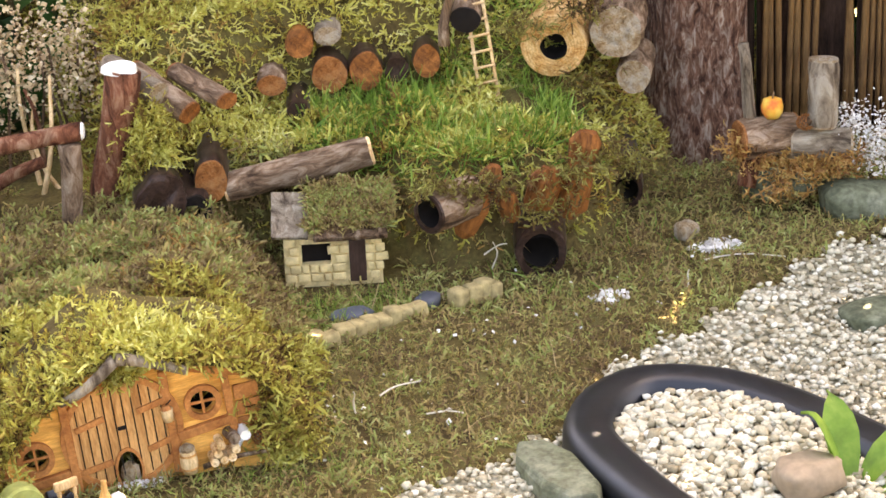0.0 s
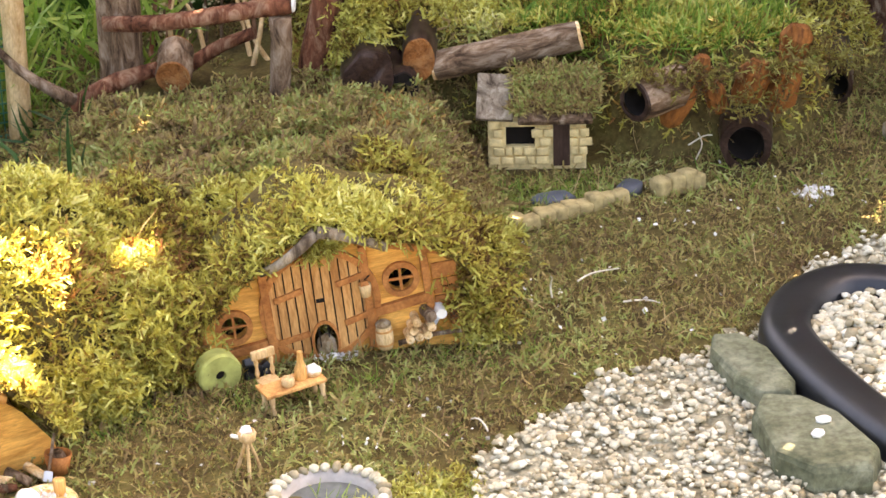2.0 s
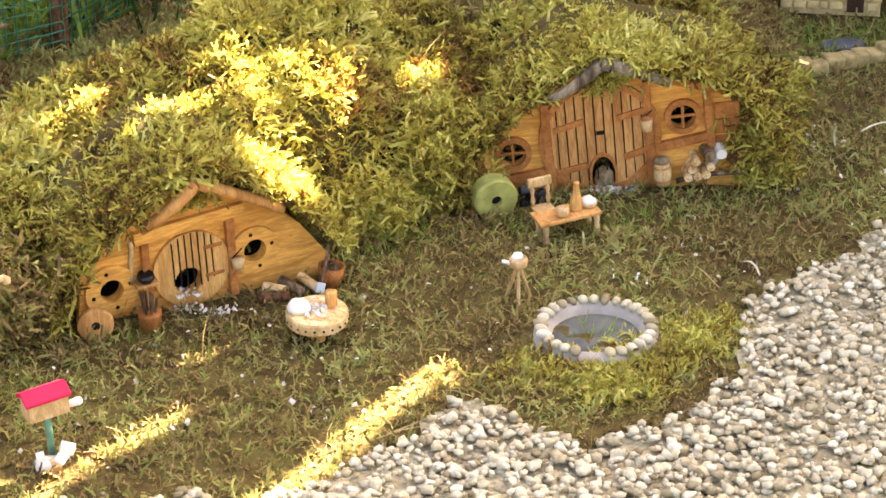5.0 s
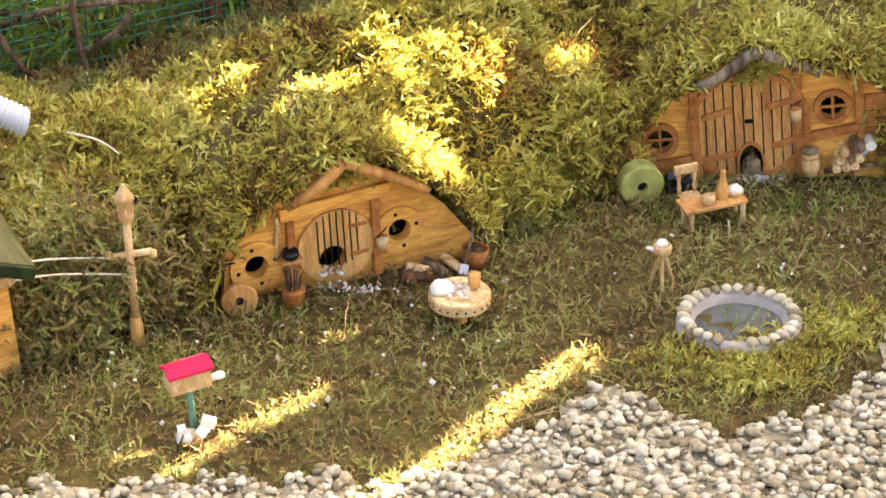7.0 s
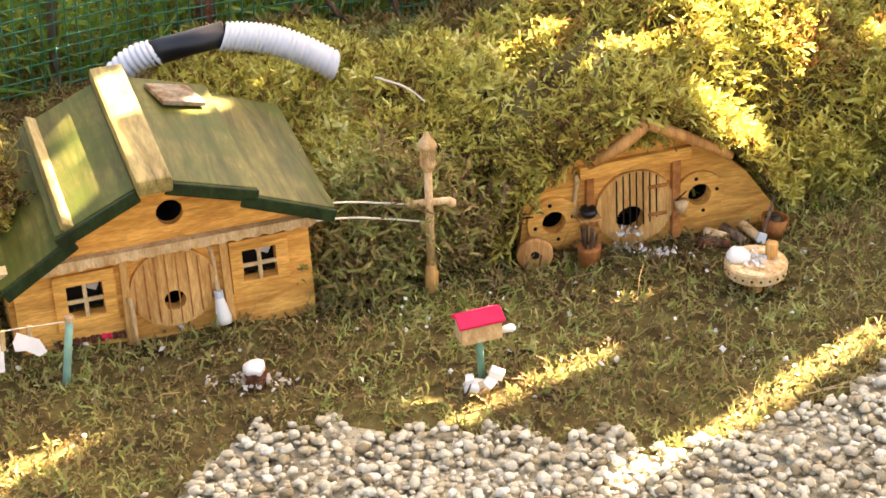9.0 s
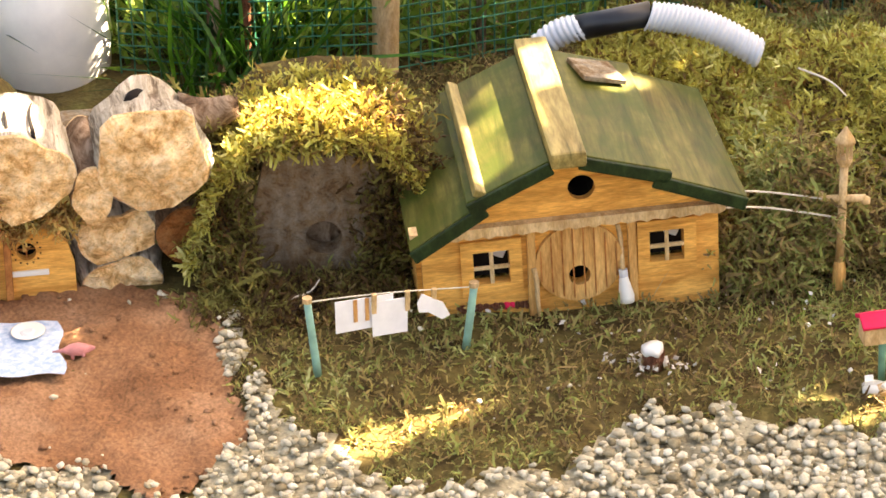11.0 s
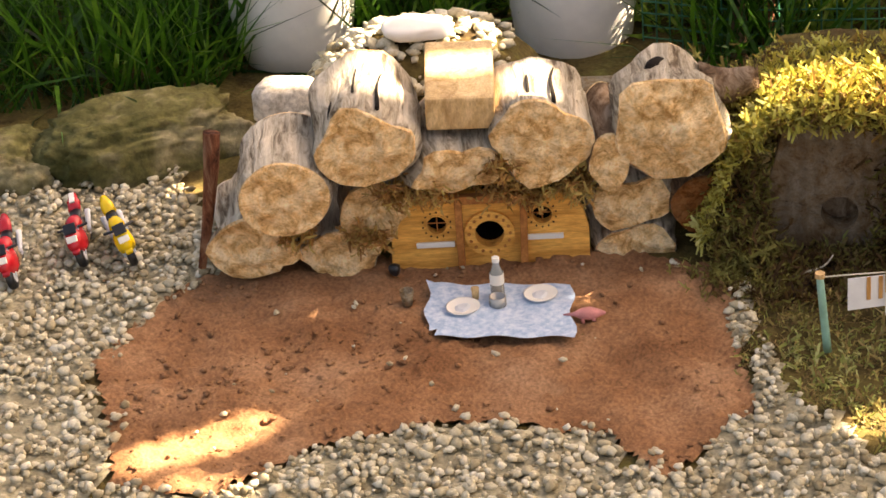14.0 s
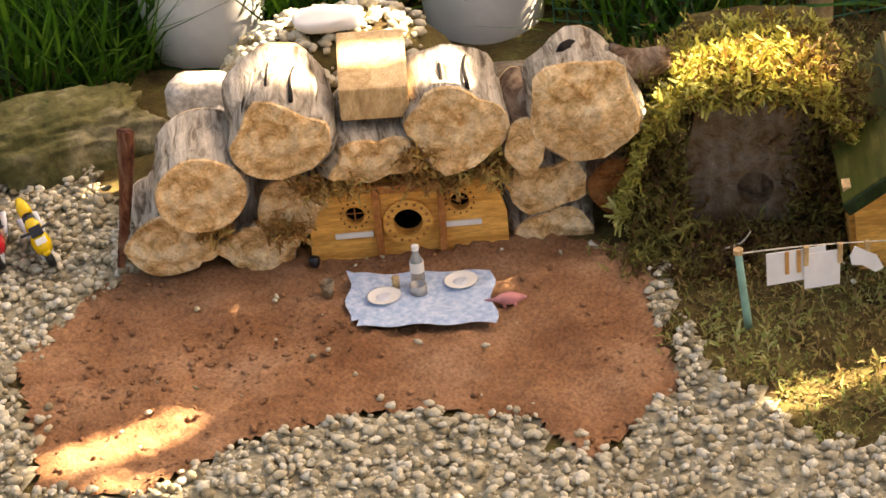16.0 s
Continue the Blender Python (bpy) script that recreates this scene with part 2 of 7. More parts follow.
def lathe(profile, segs=20, at=(0, 0, 0), rot=(0, 0, 0), wob=0.0, seed=0, bm=None, cap=True):
    """Turned body round z from (radius, height) pairs."""
    b = bmesh.new()
    rings = []
    for r, z in profile:
        ring = []
        for i in range(segs):
            a = 2 * math.pi * i / segs
            k = 1 + wob * noise.noise((math.cos(a) * 1.5 + seed * 3.1, math.sin(a) * 1.5, z * 9 + seed))
            ring.append(b.verts.new((r * k * math.cos(a), r * k * math.sin(a), z)))
        rings.append(ring)
    for lo, hi in zip(rings, rings[1:]):
        for i in range(segs):
            b.faces.new((lo[i], lo[(i + 1) % segs], hi[(i + 1) % segs], hi[i]))
    if cap:
        b.faces.new(rings[0][::-1])
        b.faces.new(rings[-1])
    b.transform(pose(*at, *rot))
    return merge(bm, b)


def rod(p, q, r0, r1=None, segs=8, bend=0.0, steps=4, seed=0, bm=None):
    """A tapering, slightly bent stick from p to q."""
    p, q = Vector(p), Vector(q)
    r1 = r0 if r1 is None else r1
    d = q - p
    side = d.orthogonal().normalized()
    up = d.cross(side).normalized()
    b = bmesh.new()
    rings = []
    for k in range(steps + 1):
        f = k / steps
        c = p + d * f + side * bend * math.sin(f * math.pi) + up * bend * 0.6 * math.sin(f * 5 + seed)
        r = r0 + (r1 - r0) * f
        rings.append([b.verts.new(c + (side * math.cos(a) + up * math.sin(a)) * r * (1 + 0.12 * noise.noise((a, k * 1.7, seed)))) for a in [2 * math.pi * i / segs for i in range(segs)]])
    for lo, hi in zip(rings, rings[1:]):
        for i in range(segs):
            b.faces.new((lo[i], lo[(i + 1) % segs], hi[(i + 1) % segs], hi[i]))
    b.faces.new(rings[0][::-1])
    b.faces.new(rings[-1])
    return merge(bm, b)


def ring_pts(r, segs=28, at=(0, 0), ry=None):
    ry = r if ry is None else ry
    return [(at[0] + r * math.cos(2 * math.pi * i / segs), at[1] + ry * math.sin(2 * math.pi * i / segs)) for i in range(segs)]


def plate(outline, holes=(), thick=0.01, y=0.0, bm=None):
    """A board in the local xz plane with holes cut right through; its front lies at y - thick."""
    b = bmesh.new()
    edges = []
    for loop in (outline, *holes):
        vs = [b.verts.new((u, y - thick, v)) for u, v in loop]
        edges += [b.edges.new((vs[i], vs[(i + 1) % len(vs)])) for i in range(len(vs))]
    bmesh.ops.triangle_fill(b, use_beauty=True, use_dissolve=False, edges=edges)
    front = b.faces[:]
    res = bmesh.ops.extrude_face_region(b, geom=front)
    bmesh.ops.translate(b, vec=(0, thick, 0), verts=[v for v in res["geom"] if isinstance(v, bmesh.types.BMVert)])
    bmesh.ops.recalc_face_normals(b, faces=b.faces)
    return merge(bm, b)


def torus_plate(r_out, r_in, thick, at, y=0.0, bm=None):
    return plate(ring_pts(r_out, 32, at), [ring_pts(r_in, 28, at)], thick, y, bm)


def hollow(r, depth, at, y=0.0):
    """A round burrow behind a hole; near-black M_DARK stands for its inner shade."""
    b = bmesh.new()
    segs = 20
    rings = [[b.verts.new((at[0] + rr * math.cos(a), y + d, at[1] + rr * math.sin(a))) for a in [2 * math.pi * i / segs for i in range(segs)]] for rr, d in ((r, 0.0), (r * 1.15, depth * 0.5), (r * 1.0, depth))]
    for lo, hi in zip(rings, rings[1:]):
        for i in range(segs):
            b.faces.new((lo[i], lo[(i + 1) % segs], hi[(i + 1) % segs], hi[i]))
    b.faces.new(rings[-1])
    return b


def log_thing(name, p, q, r, label, skin, ends, seed=0, flat=1.0, hole=0.0, category="log", wob=0.08, group=""):
    """A cut log from the face at p to the far end q: bark, two cut ends, and a bored hole if any."""
    p, q = Vector(p), Vector(q)
    m = Matrix.Translation(p) @ (q - p).to_track_quat("Z", "Y").to_matrix().to_4x4()
    ob = thing(name, m, label, category, group)
    ln = (q - p).length
    segs = 26
    body = lathe([(r * 0.97, 0.0), (r, 0.006)] + [(r * (1.02 + 0.03 * math.sin(k * 1.9 + seed)), ln * k / 8) for k in range(1, 8)] + [(r * 0.97, ln)], segs, wob=wob, seed=seed, cap=False)
    bmesh.ops.scale(body, vec=(1, flat, 1), verts=body.verts)

    def warp(bm_):
        for v in bm_.verts:
            v.co += noise.noise_vector(v.co * (1.1 / r) + Vector((seed * 4.7, 0, 0))) * (r * wob * 0.75)
        return bm_

    part("bark", warp(body), skin, ob, smooth=True)
    for z, turn in ((0.0, 1), (ln, -1)):
        face = bmesh.new()
        loops = []
        for f in ((1.0, 0.97, 0.85, 0.7, 0.52, 0.34, 0.15) if not (hole and turn == 1) else (1.0, 0.97, (1 + hole) / 2, hole)):
            loop = []
            for i in range(segs):
                a = 2 * math.pi * i / segs
                k = 1 + wob * noise.noise((math.cos(a) * 1.5 + seed * 3.1, math.sin(a) * 1.5, z * 9 + seed))
                rr = r * 0.97 * f * (k if f > 0.9 else 1)
                dz = -turn * (0.0 if f > 0.98 else 0.004) + (0 if f > 0.98 else (0.006 if r > 0.04 else 0.002) * noise.noise((rr * math.cos(a) * 45, rr * math.sin(a) * 45, seed * 3.3)))
                loop.append(face.verts.new((rr * math.cos(a), rr * flat * math.sin(a), z + dz)))
            loops.append(loop)
        for lo, hi in zip(loops, loops[1:]):
            for i in range(segs):
                face.faces.new((lo[i], lo[(i + 1) % segs], hi[(i + 1) % segs], hi[i]))
        if not (hole and turn == 1):
            face.faces.new(loops[-1])
        bmesh.ops.recalc_face_normals(face, faces=face.faces)
        part("cut_end", warp(face), ends, ob, smooth=False)
    if hole:
        # The bore is coloured near-black in place of its own shade.
        h = lathe([(r * hole * 0.97, -0.001), (r * hole * 0.98, 0.03), (r * hole * 0.8, 0.06)], 20, cap=False)
        h.faces.new([v for v in h.verts][-20:])
        part("bored_hole", h, M_DARK, ob, "dark bored hole", smooth=True)
    return ob


def rock(name, size, at, label, material, seed, rz=0.0, category="stone", sub=3, crag=0.0):
    b = bmesh.new()
    bmesh.ops.create_icosphere(b, subdivisions=sub, radius=1.0)
    for v in b.verts:
        n = v.co.normalized()
        k = 1 + 0.30 * noise.noise(n * 1.3 + Vector((seed * 5.3, 0, 0))) + 0.16 * abs(noise.noise(n * 3.3 + Vector((seed, 9, 0)))) + 0.07 * noise.noise(n * 8 + Vector((0, seed, 3)))
        k -= crag * (abs(noise.noise(n * 2.6 + Vector((seed, 2, 7)))) + 0.5 * abs(noise.noise(n * 6.5 + Vector((1, seed, 5)))) + 0.25 * abs(noise.noise(n * 15 + Vector((1, seed, 5)))))
        c = n * k
        v.co = Vector((math.copysign(abs(c.x) ** 0.7, c.x) * size[0], math.copysign(abs(c.y) ** 0.7, c.y) * size[1], math.copysign(abs(c.z) ** 0.6, c.z) * size[2]))
    ob = link(name, b, material)
    ob.matrix_world = pose(*at, 0, 0, rz)
    return tagged(ob, label, category)


# ---- the lie of the land ----
def ss(a):
    a = np.clip(a, 0.0, 1.0)
    return a * a * (3 - 2 * a)


FRONT = np.array([(-9.0, 9.0), (-0.86, 9.0), (-0.80, 3.0), (-0.55, 2.98), (-0.42, 2.86), (-0.33, 2.86), (-0.27, 2.91), (-0.22, 2.97), (-0.05, 2.99), (0.04, 3.03), (0.10, 3.08), (0.19, 3.12), (0.25, 3.17), (0.36, 3.245), (0.66, 3.245), (0.78, 3.30), (0.95, 3.5), (1.1, 9.0), (9.0, 9.0)])
CREST = np.array([(-0.9, 0.04), (-0.70, 0.055), (-0.62, 0.065), (-0.47, 0.105), (-0.39, 0.15), (-0.285, 0.158), (-0.23, 0.165), (-0.18, 0.19), (-0.07, 0.235), (0.0, 0.265), (0.13, 0.245), (0.20, 0.20), (0.28, 0.17), (0.36, 0.165), (0.53, 0.172), (0.65, 0.182), (0.71, 0.165), (0.78, 0.085), (0.86, 0.0)])
BANK = np.array([(0.5, 4.05), (0.70, 4.02), (0.82, 3.97), (1.06, 3.90), (1.12, 3.84), (1.18, 3.775), (1.33, 3.765), (1.42, 3.80), (1.54, 3.95), (1.66, 4.08), (1.8, 4.3), (2.6, 4.6)])


def land(x, y):
    x, y = np.asarray(x, float), np.asarray(y, float)
    d = y - np.interp(x, FRONT[:, 0], FRONT[:, 1])
    top = np.interp(x, CREST[:, 0], CREST[:, 1])
    hill = top * (0.62 * ss(d / 0.09) + 0.38 * ss(d / 0.30)) * (1 - ss((d - 0.22) / 0.42) * 0.92)
    d2 = y - np.interp(x, BANK[:, 0], BANK[:, 1])
    side = ss((x - 0.60) / 0.14) * (1 - 0.85 * ss((x - 1.40) / 0.25))
    d3 = y - np.interp(x, [0.6, 1.0, 1.22, 1.42, 1.55, 1.7], [4.12, 4.15, 4.09, 4.02, 3.99, 4.1])
    side2 = ss((x - 0.60) / 0.14) * (1 - ss((x - 1.58) / 0.12))
    bank = side * (0.18 * ss(d2 / 0.05) + 0.03 * ss(d2 / 0.3)) + side2 * 0.14 * ss(d3 / 0.09) + side2 * 0.25 * ss((d3 - 0.09) / 0.5)
    bank = bank * (1 - ss((y - 5.0) / 0.8))
    rise = 0.105 * ss((y - 3.45) / 0.3) * ss((x - 0.05) / 0.3) * (1 - ss((x - 0.75) / 0.15)) * (1 - ss((y - 4.3) / 0.5))
    heap = 0.19 * np.exp(-(((x + 1.53) * 0.9 + (y - 2.74) * 0.42) / 0.18) ** 4 - (((y - 2.74) * 0.9 - (x + 1.49) * 0.42) / 0.14) ** 4)
    lumps = 0.006 * np.sin(x * 23 + 3 * np.sin(y * 11)) * np.sin(y * 19 + 2 * np.sin(x * 13))
    soft = np.maximum(hill, bank)
    tufts = 0.5 * np.sin(x * 61 + 2.5 * np.sin(y * 47)) * np.sin(y * 67 + 2.1 * np.sin(x * 39)) + 0.5 * np.sin(x * 103 + 3 * np.sin(y * 71)) * np.sin(y * 97)
    z = np.maximum(soft, np.maximum(rise, heap)) + lumps + 0.014 * tufts * ss(soft / 0.08)
    return z


def inside(x, y, poly):
    x, y = np.asarray(x, float), np.asarray(y, float)
    hit = np.zeros(x.shape, bool)
    for (x0, y0), (x1, y1) in zip(poly, poly[1:] + poly[:1]):
        cross = ((y0 > y) != (y1 > y)) & (x < (x1 - x0) * (y - y0) / (y1 - y0 + 1e-12) + x0)
        hit ^= cross
    return hit


SAND = [(-1.66, 2.34), (-1.57, 2.42), (-1.2, 2.58), (-1.03, 2.58), (-0.99, 2.45), (-0.90, 2.31), (-0.94, 2.13), (-1.04, 2.20), (-1.23, 2.14), (-1.33, 2.05), (-1.38, 1.93), (-1.5, 1.90), (-1.57, 2.0), (-1.67, 2.12)]
EDGE = np.array([(-3.0, 2.25), (-1.9, 2.62), (-1.62, 2.40), (-1.5, 2.40), (-1.04, 2.58), (-0.97, 2.50), (-0.90, 2.36), (-0.70, 2.24), (-0.54, 2.33), (-0.48, 2.46), (-0.41, 2.47), (-0.19, 2.485), (-0.06, 2.47), (0.0, 2.45), (0.14, 2.54), (0.27, 2.67), (0.335, 2.575), (0.42, 2.545), (0.53, 2.61), (0.605, 2.71), (0.615, 2.80), (0.66, 2.88), (0.77, 2.96), (0.85, 3.035), (0.97, 3.07), (1.03, 3.09), (1.15, 3.16), (1.28, 3.34), (1.41, 3.38), (1.6, 3.52), (1.79, 3.63), (2.2, 3.66), (4.0, 3.7)])


def gravelly(x, y):
    wig = 0.012 * np.sin(np.asarray(x) * 61) + 0.010 * np.sin(np.asarray(x) * 137 + np.asarray(y) * 40)
    return (y < np.interp(x, EDGE[:, 0], EDGE[:, 1]) + wig) & ~inside(np.asarray(x) + wig, np.asarray(y) + wig, SAND)


def sheet(name, verts, faces, material, smooth=True):
    me = bpy.data.meshes.new(name)
    verts, faces = np.asarray(verts, np.float32), np.asarray(faces, np.int32)
    me.vertices.add(len(verts))
    me.vertices.foreach_set("co", verts.ravel())
    k = faces.shape[1]
    me.loops.add(faces.size)
    me.loops.foreach_set("vertex_index", faces.ravel())
    me.polygons.add(len(faces))
    me.polygons.foreach_set("loop_start", np.arange(0, faces.size, k, dtype=np.int32))
    me.polygons.foreach_set("loop_total", np.full(len(faces), k, np.int32))
    me.update(calc_edges=True)
    me.validate()
    if smooth:
        me.polygons.foreach_set("use_smooth", [True] * len(me.polygons))
    me.materials.append(material)
    return new(name, me)


def grid(xs, ys, lift=0.0, keep=None, rough=0.0):
    X, Y = np.meshgrid(xs, ys)
    Z = land(X, Y) + lift
    if rough:
        rng = np.random.default_rng(5)
        Z = Z + rng.normal(0, rough, Z.shape)
    v = np.c_[X.ravel(), Y.ravel(), Z.ravel()]
    nx = len(xs)
    i, j = np.meshgrid(np.arange(nx - 1), np.arange(len(ys) - 1))
    a = (j * nx + i).ravel()
    f = np.c_[a, a + 1, a + nx + 1, a + nx]
    if keep is not None:
        c = v[f].mean(1)
        f = f[keep(c[:, 0], c[:, 1])]
        used = np.unique(f)
        back = np.zeros(len(v), int)
        back[used] = np.arange(len(used))
        v, f = v[used], back[f]
    return v, f


far = np.geomspace(3.3, 300, 22)
xs = np.r_[-far[::-1], -3.0, np.arange(-2.7, 2.5, 0.025), far]
ys = np.r_[-far[::-1], np.arange(-3.2, 0.9, 0.2), np.arange(1.0, 1.75, 0.1), np.arange(1.75, 4.9, 0.025), np.arange(4.95, 6.0, 0.1), np.geomspace(6.1, 300, 26)]
ground = sheet("ground", *grid(xs, ys), M_SOIL)
tagged(ground, "dark mossy garden soil rising to a low bank", "ground", kind="structure")
bed = sheet("gravel_bed", *grid(np.arange(-2.62, 2.42, 0.02), np.arange(1.80, 3.9, 0.02), 0.004, gravelly), M_BED)
tagged(bed, "pale grit under loose garden pebbles", "gravel", kind="structure")
sand = sheet("sand_patch", *grid(np.arange(-1.75, -0.85, 0.008), np.arange(1.85, 2.65, 0.008), 0.006, lambda x, y: inside(x, y, SAND), 0.0024), M_SAND)
tagged(sand, "rough red-brown builder's sand with small clods", "sand", kind="structure")


# ---- growth: many small fronds, blades and pebbles ----
def normals(x, y):
    e = 0.01
    n = np.c_[-(land(x + e, y) - land(x - e, y)) / (2 * e), -(land(x, y + e) - land(x, y - e)) / (2 * e), np.ones(len(x))]
    return n / np.linalg.norm(n, axis=1)[:, None]


def frame_of(n, rng, lean):
    """A random set of axes round each direction, tipped by lean."""
    d = n + rng.normal(0, lean, n.shape)
    d /= np.linalg.norm(d, axis=1)[:, None]
    s = np.cross(d, rng.normal(0, 1, n.shape))
    s /= np.linalg.norm(s, axis=1)[:, None]
    return d, s, np.cross(d, s)


def frond():
    """A moss shoot: a curling blunt thread with three short side threads."""
    bow = lambda z: 0.75 * z * z
    vs = [(-0.06, 0, 0), (0.06, 0, 0), (-0.075, bow(0.5), 0.46), (0.075, bow(0.5), 0.46), (-0.045, bow(0.95), 0.68), (0.045, bow(0.95), 0.68)]
    fs = [(0, 1, 3), (0, 3, 2), (2, 3, 5), (2, 5, 4)]
    for side, z, out, lift, y in ((-1, 0.14, 0.25, 0.16, -0.14), (1, 0.34, 0.27, 0.14, 0.18), (-1, 0.56, 0.22, 0.10, 0.16)):
        k = len(vs)
        vs += [(0, bow(z), z - 0.07), (0, bow(z), z + 0.06), (side * out, bow(z) + y, z + lift), (side * out * 0.85, bow(z) + y * 0.8, z + lift + 0.10)]
        fs += [(k, k + 1, k + 2), (k + 1, k + 3, k + 2)]
    return np.array(vs), np.array(fs)


FROND, FROND_F = frond()
BLADE = np.array([(-0.03, 0, 0), (0.03, 0, 0), (-0.026, 0.10, 0.5), (0.026, 0.10, 0.5), (0, 0.38, 1.0)])
BLADE_F = np.array([(0, 1, 3), (0, 3, 2), (2, 3, 4)])


def growth(name, pts, nrm, size, lean, template, faces, material, label, category, seed, spread=0.35):
    rng = np.random.default_rng(seed)
    d, s, u = frame_of(nrm, rng, lean)
    k = size * (1 + spread * rng.normal(0, 1, len(pts))).clip(0.35, 2.2)
    v = (s[:, None, :] * template[None, :, 0:1] + u[:, None, :] * template[None, :, 1:2] + d[:, None, :] * template[None, :, 2:3]) * k[:, None, None] + pts[:, None, :]
    f = (faces[None] + (np.arange(len(pts)) * len(template))[:, None, None]).reshape(-1, 3)
    return tagged(sheet(name, v.reshape(-1, 3), f, material, False), label, category, kind="stuff")


def scatter(n, x0, x1, y0, y1, rule, seed):
    rng = np.random.default_rng(seed)
    x, y = rng.uniform(x0, x1, n), rng.uniform(y0, y1, n)
    ok = rule(x, y)
    x, y = x[ok], y[ok]
    return np.c_[x, y, land(x, y) - 0.003], normals(x, y)


def tufted(p, n, size, lift, lean=1.0):
    """Gather shoots into little domed cushions with dark seams between them."""
    cell = np.floor(p[:, :2] / size)
    best, off, tall = np.full(len(p), 9.0), np.zeros((len(p), 2)), np.zeros(len(p))
    for i in (-1, 0, 1):
        for j in (-1, 0, 1):
            c = cell + (i, j)
            h = np.modf(np.abs(np.sin(c @ np.array([(127.1, 269.5, 41.7), (311.7, 183.3, 97.3)])) * 43758.5))[0]
            d = p[:, :2] / size - c - 0.15 - 0.7 * h[:, :2]
            q = np.hypot(*d.T)
            near = q < best
            best[near], off[near], tall[near] = q[near], d[near], h[near, 2]
    p = p.copy()
    p[:, 2] += lift * (0.35 + 0.9 * tall) * (1 - 1.9 * best ** 2).clip(-0.6, 1)
    n = n + lean * np.c_[off, np.zeros(len(p))]
    return p, n / np.linalg.norm(n, axis=1)[:, None]


def patchy(x, y, f=9.0, p=0.0):
    return np.sin(x * f + 2 * np.sin(y * f * 0.7 + p)) * np.sin(y * f * 1.1 + 1.7 * np.sin(x * f * 0.6 + p))


def bare(x, y):
    """Where houses and stones stand, nothing grows."""
    under = inside(x, y, [(-1.68, 2.36), (-1.02, 2.64), (-1.12, 2.85), (-1.75, 2.6)])
    cot = inside(x, y, [(0.90, 3.80), (1.07, 3.76), (1.10, 3.86), (0.93, 3.92)])
    well = (x - 0.435) ** 2 + (y - 2.80) ** 2 < 0.075 ** 2
    tub = inside(x, y, TUB_OUT)
    return under | cot | well | tub


TUB_OUT = [(1.09, 3.09), (1.14, 3.175), (1.235, 3.237), (1.324, 3.222), (1.422, 3.139), (1.507, 2.93), (1.56, 2.7), (1.45, 2.52), (1.25, 2.52), (1.14, 2.673), (1.112, 2.76), (1.088, 2.90), (1.08, 3.02)]
flat = lambda x, y: ~gravelly(x, y) & ~inside(x, y, SAND) & ~bare(x, y) & (land(x, y) < 0.10) & (y < 4.6)
hill = lambda x, y: ~bare(x, y) & ~gravelly(x, y) & (land(x, y) > 0.012) & (x > -0.75) & (x < 0.95) & (y < 4.0) & ((y > 2.96) | (x > -0.45))
def at_hole(x, y):
    """Just before the log ends in the bank, where the moss is worn off."""
    near = np.zeros(np.shape(x), bool)
    for cx, cy, r in ((1.40, 3.97, 0.09), (1.525, 3.955, 0.05), (1.285, 3.70, 0.055), (1.52, 3.91, 0.04), (1.09, 3.69, 0.06), (1.05, 4.10, 0.035), (1.115, 4.085, 0.035), (1.20, 4.06, 0.04)):
        near |= np.hypot(x - cx, y - cy) < r
    return near


bankside = lambda x, y: ~((x < 0.87) & (y < 4.0)) & ~bare(x, y) & ~at_hole(x, y) & (x > 0.62) & (y > 3.62) & (y < 4.9) & (land(x, y) > 0.03)
terrace = lambda x, y: (x > 0.98) & (x < 1.42) & (y > 3.74) & (y < 4.12) & (land(x, y) > 0.12)

p, n = scatter(115000, -1.05, 2.1, 2.2, 4.4, lambda x, y: flat(x, y) & (x > -1.0), 11)
p, n = tufted(p, n, 0.035, 0.006)
growth("short_moss", p, n, 0.0155, 1.0, FROND, FROND_F, M_TURF, "short brown and green moss turf on the soil", "moss", 21)
p, n = scatter(135000, -0.85, 1.0, 2.8, 4.0, hill, 12)
p, n = tufted(p, n, 0.050, 0.030, 1.5)
front_ = p[:, 1] < 3.47 + 0.03 * np.sin(p[:, 0] * 31)
growth("moss_bank", p[front_], n[front_], 0.019, 0.65, FROND, FROND_F, M_MOSS, "thick golden green feathery moss over the mound", "moss", 22)
growth("back_moss", p[~front_], n[~front_], 0.019, 0.8, FROND, FROND_F, M_TURF, "brown and olive moss behind the mound", "moss", 32)
p, n = scatter(42000, -0.7, 1.0, 2.8, 3.95, lambda x, y: hill(x, y) & ((patchy(x, y, 7.0) > 0.38) | (patchy(x, y, 13.0, 2.0) > 0.6)), 13)
growth("dry_moss", p + np.array([0, 0, 0.010]), n, 0.018, 0.6, FROND, FROND_F, M_DRY, "rusty dried moss in loose patches", "moss", 23)
p, n = scatter(60000, 0.6, 2.1, 3.6, 4.9, lambda x, y: bankside(x, y) & ~((x > 1.08) & (x < 1.45) & (y < 3.79)), 14)
p, n = tufted(p, n, 0.045, 0.016)
growth("bank_moss", p, n, 0.020, 0.7, FROND, FROND_F, M_MOSS, "olive moss hanging over the terraced log bank", "moss", 24)
p, n = scatter(16000, 0.6, 2.1, 3.55, 4.9, lambda x, y: bankside(x, y) & ((patchy(x, y, 8.0, 1.0) > 0.1) | ((x > 1.08) & (x < 1.45) & (y < 3.79))), 15)
growth("bank_dry_moss", p, n, 0.019, 0.7, FROND, FROND_F, M_DRY, "rusty dry moss on the bank's steep face", "moss", 25)
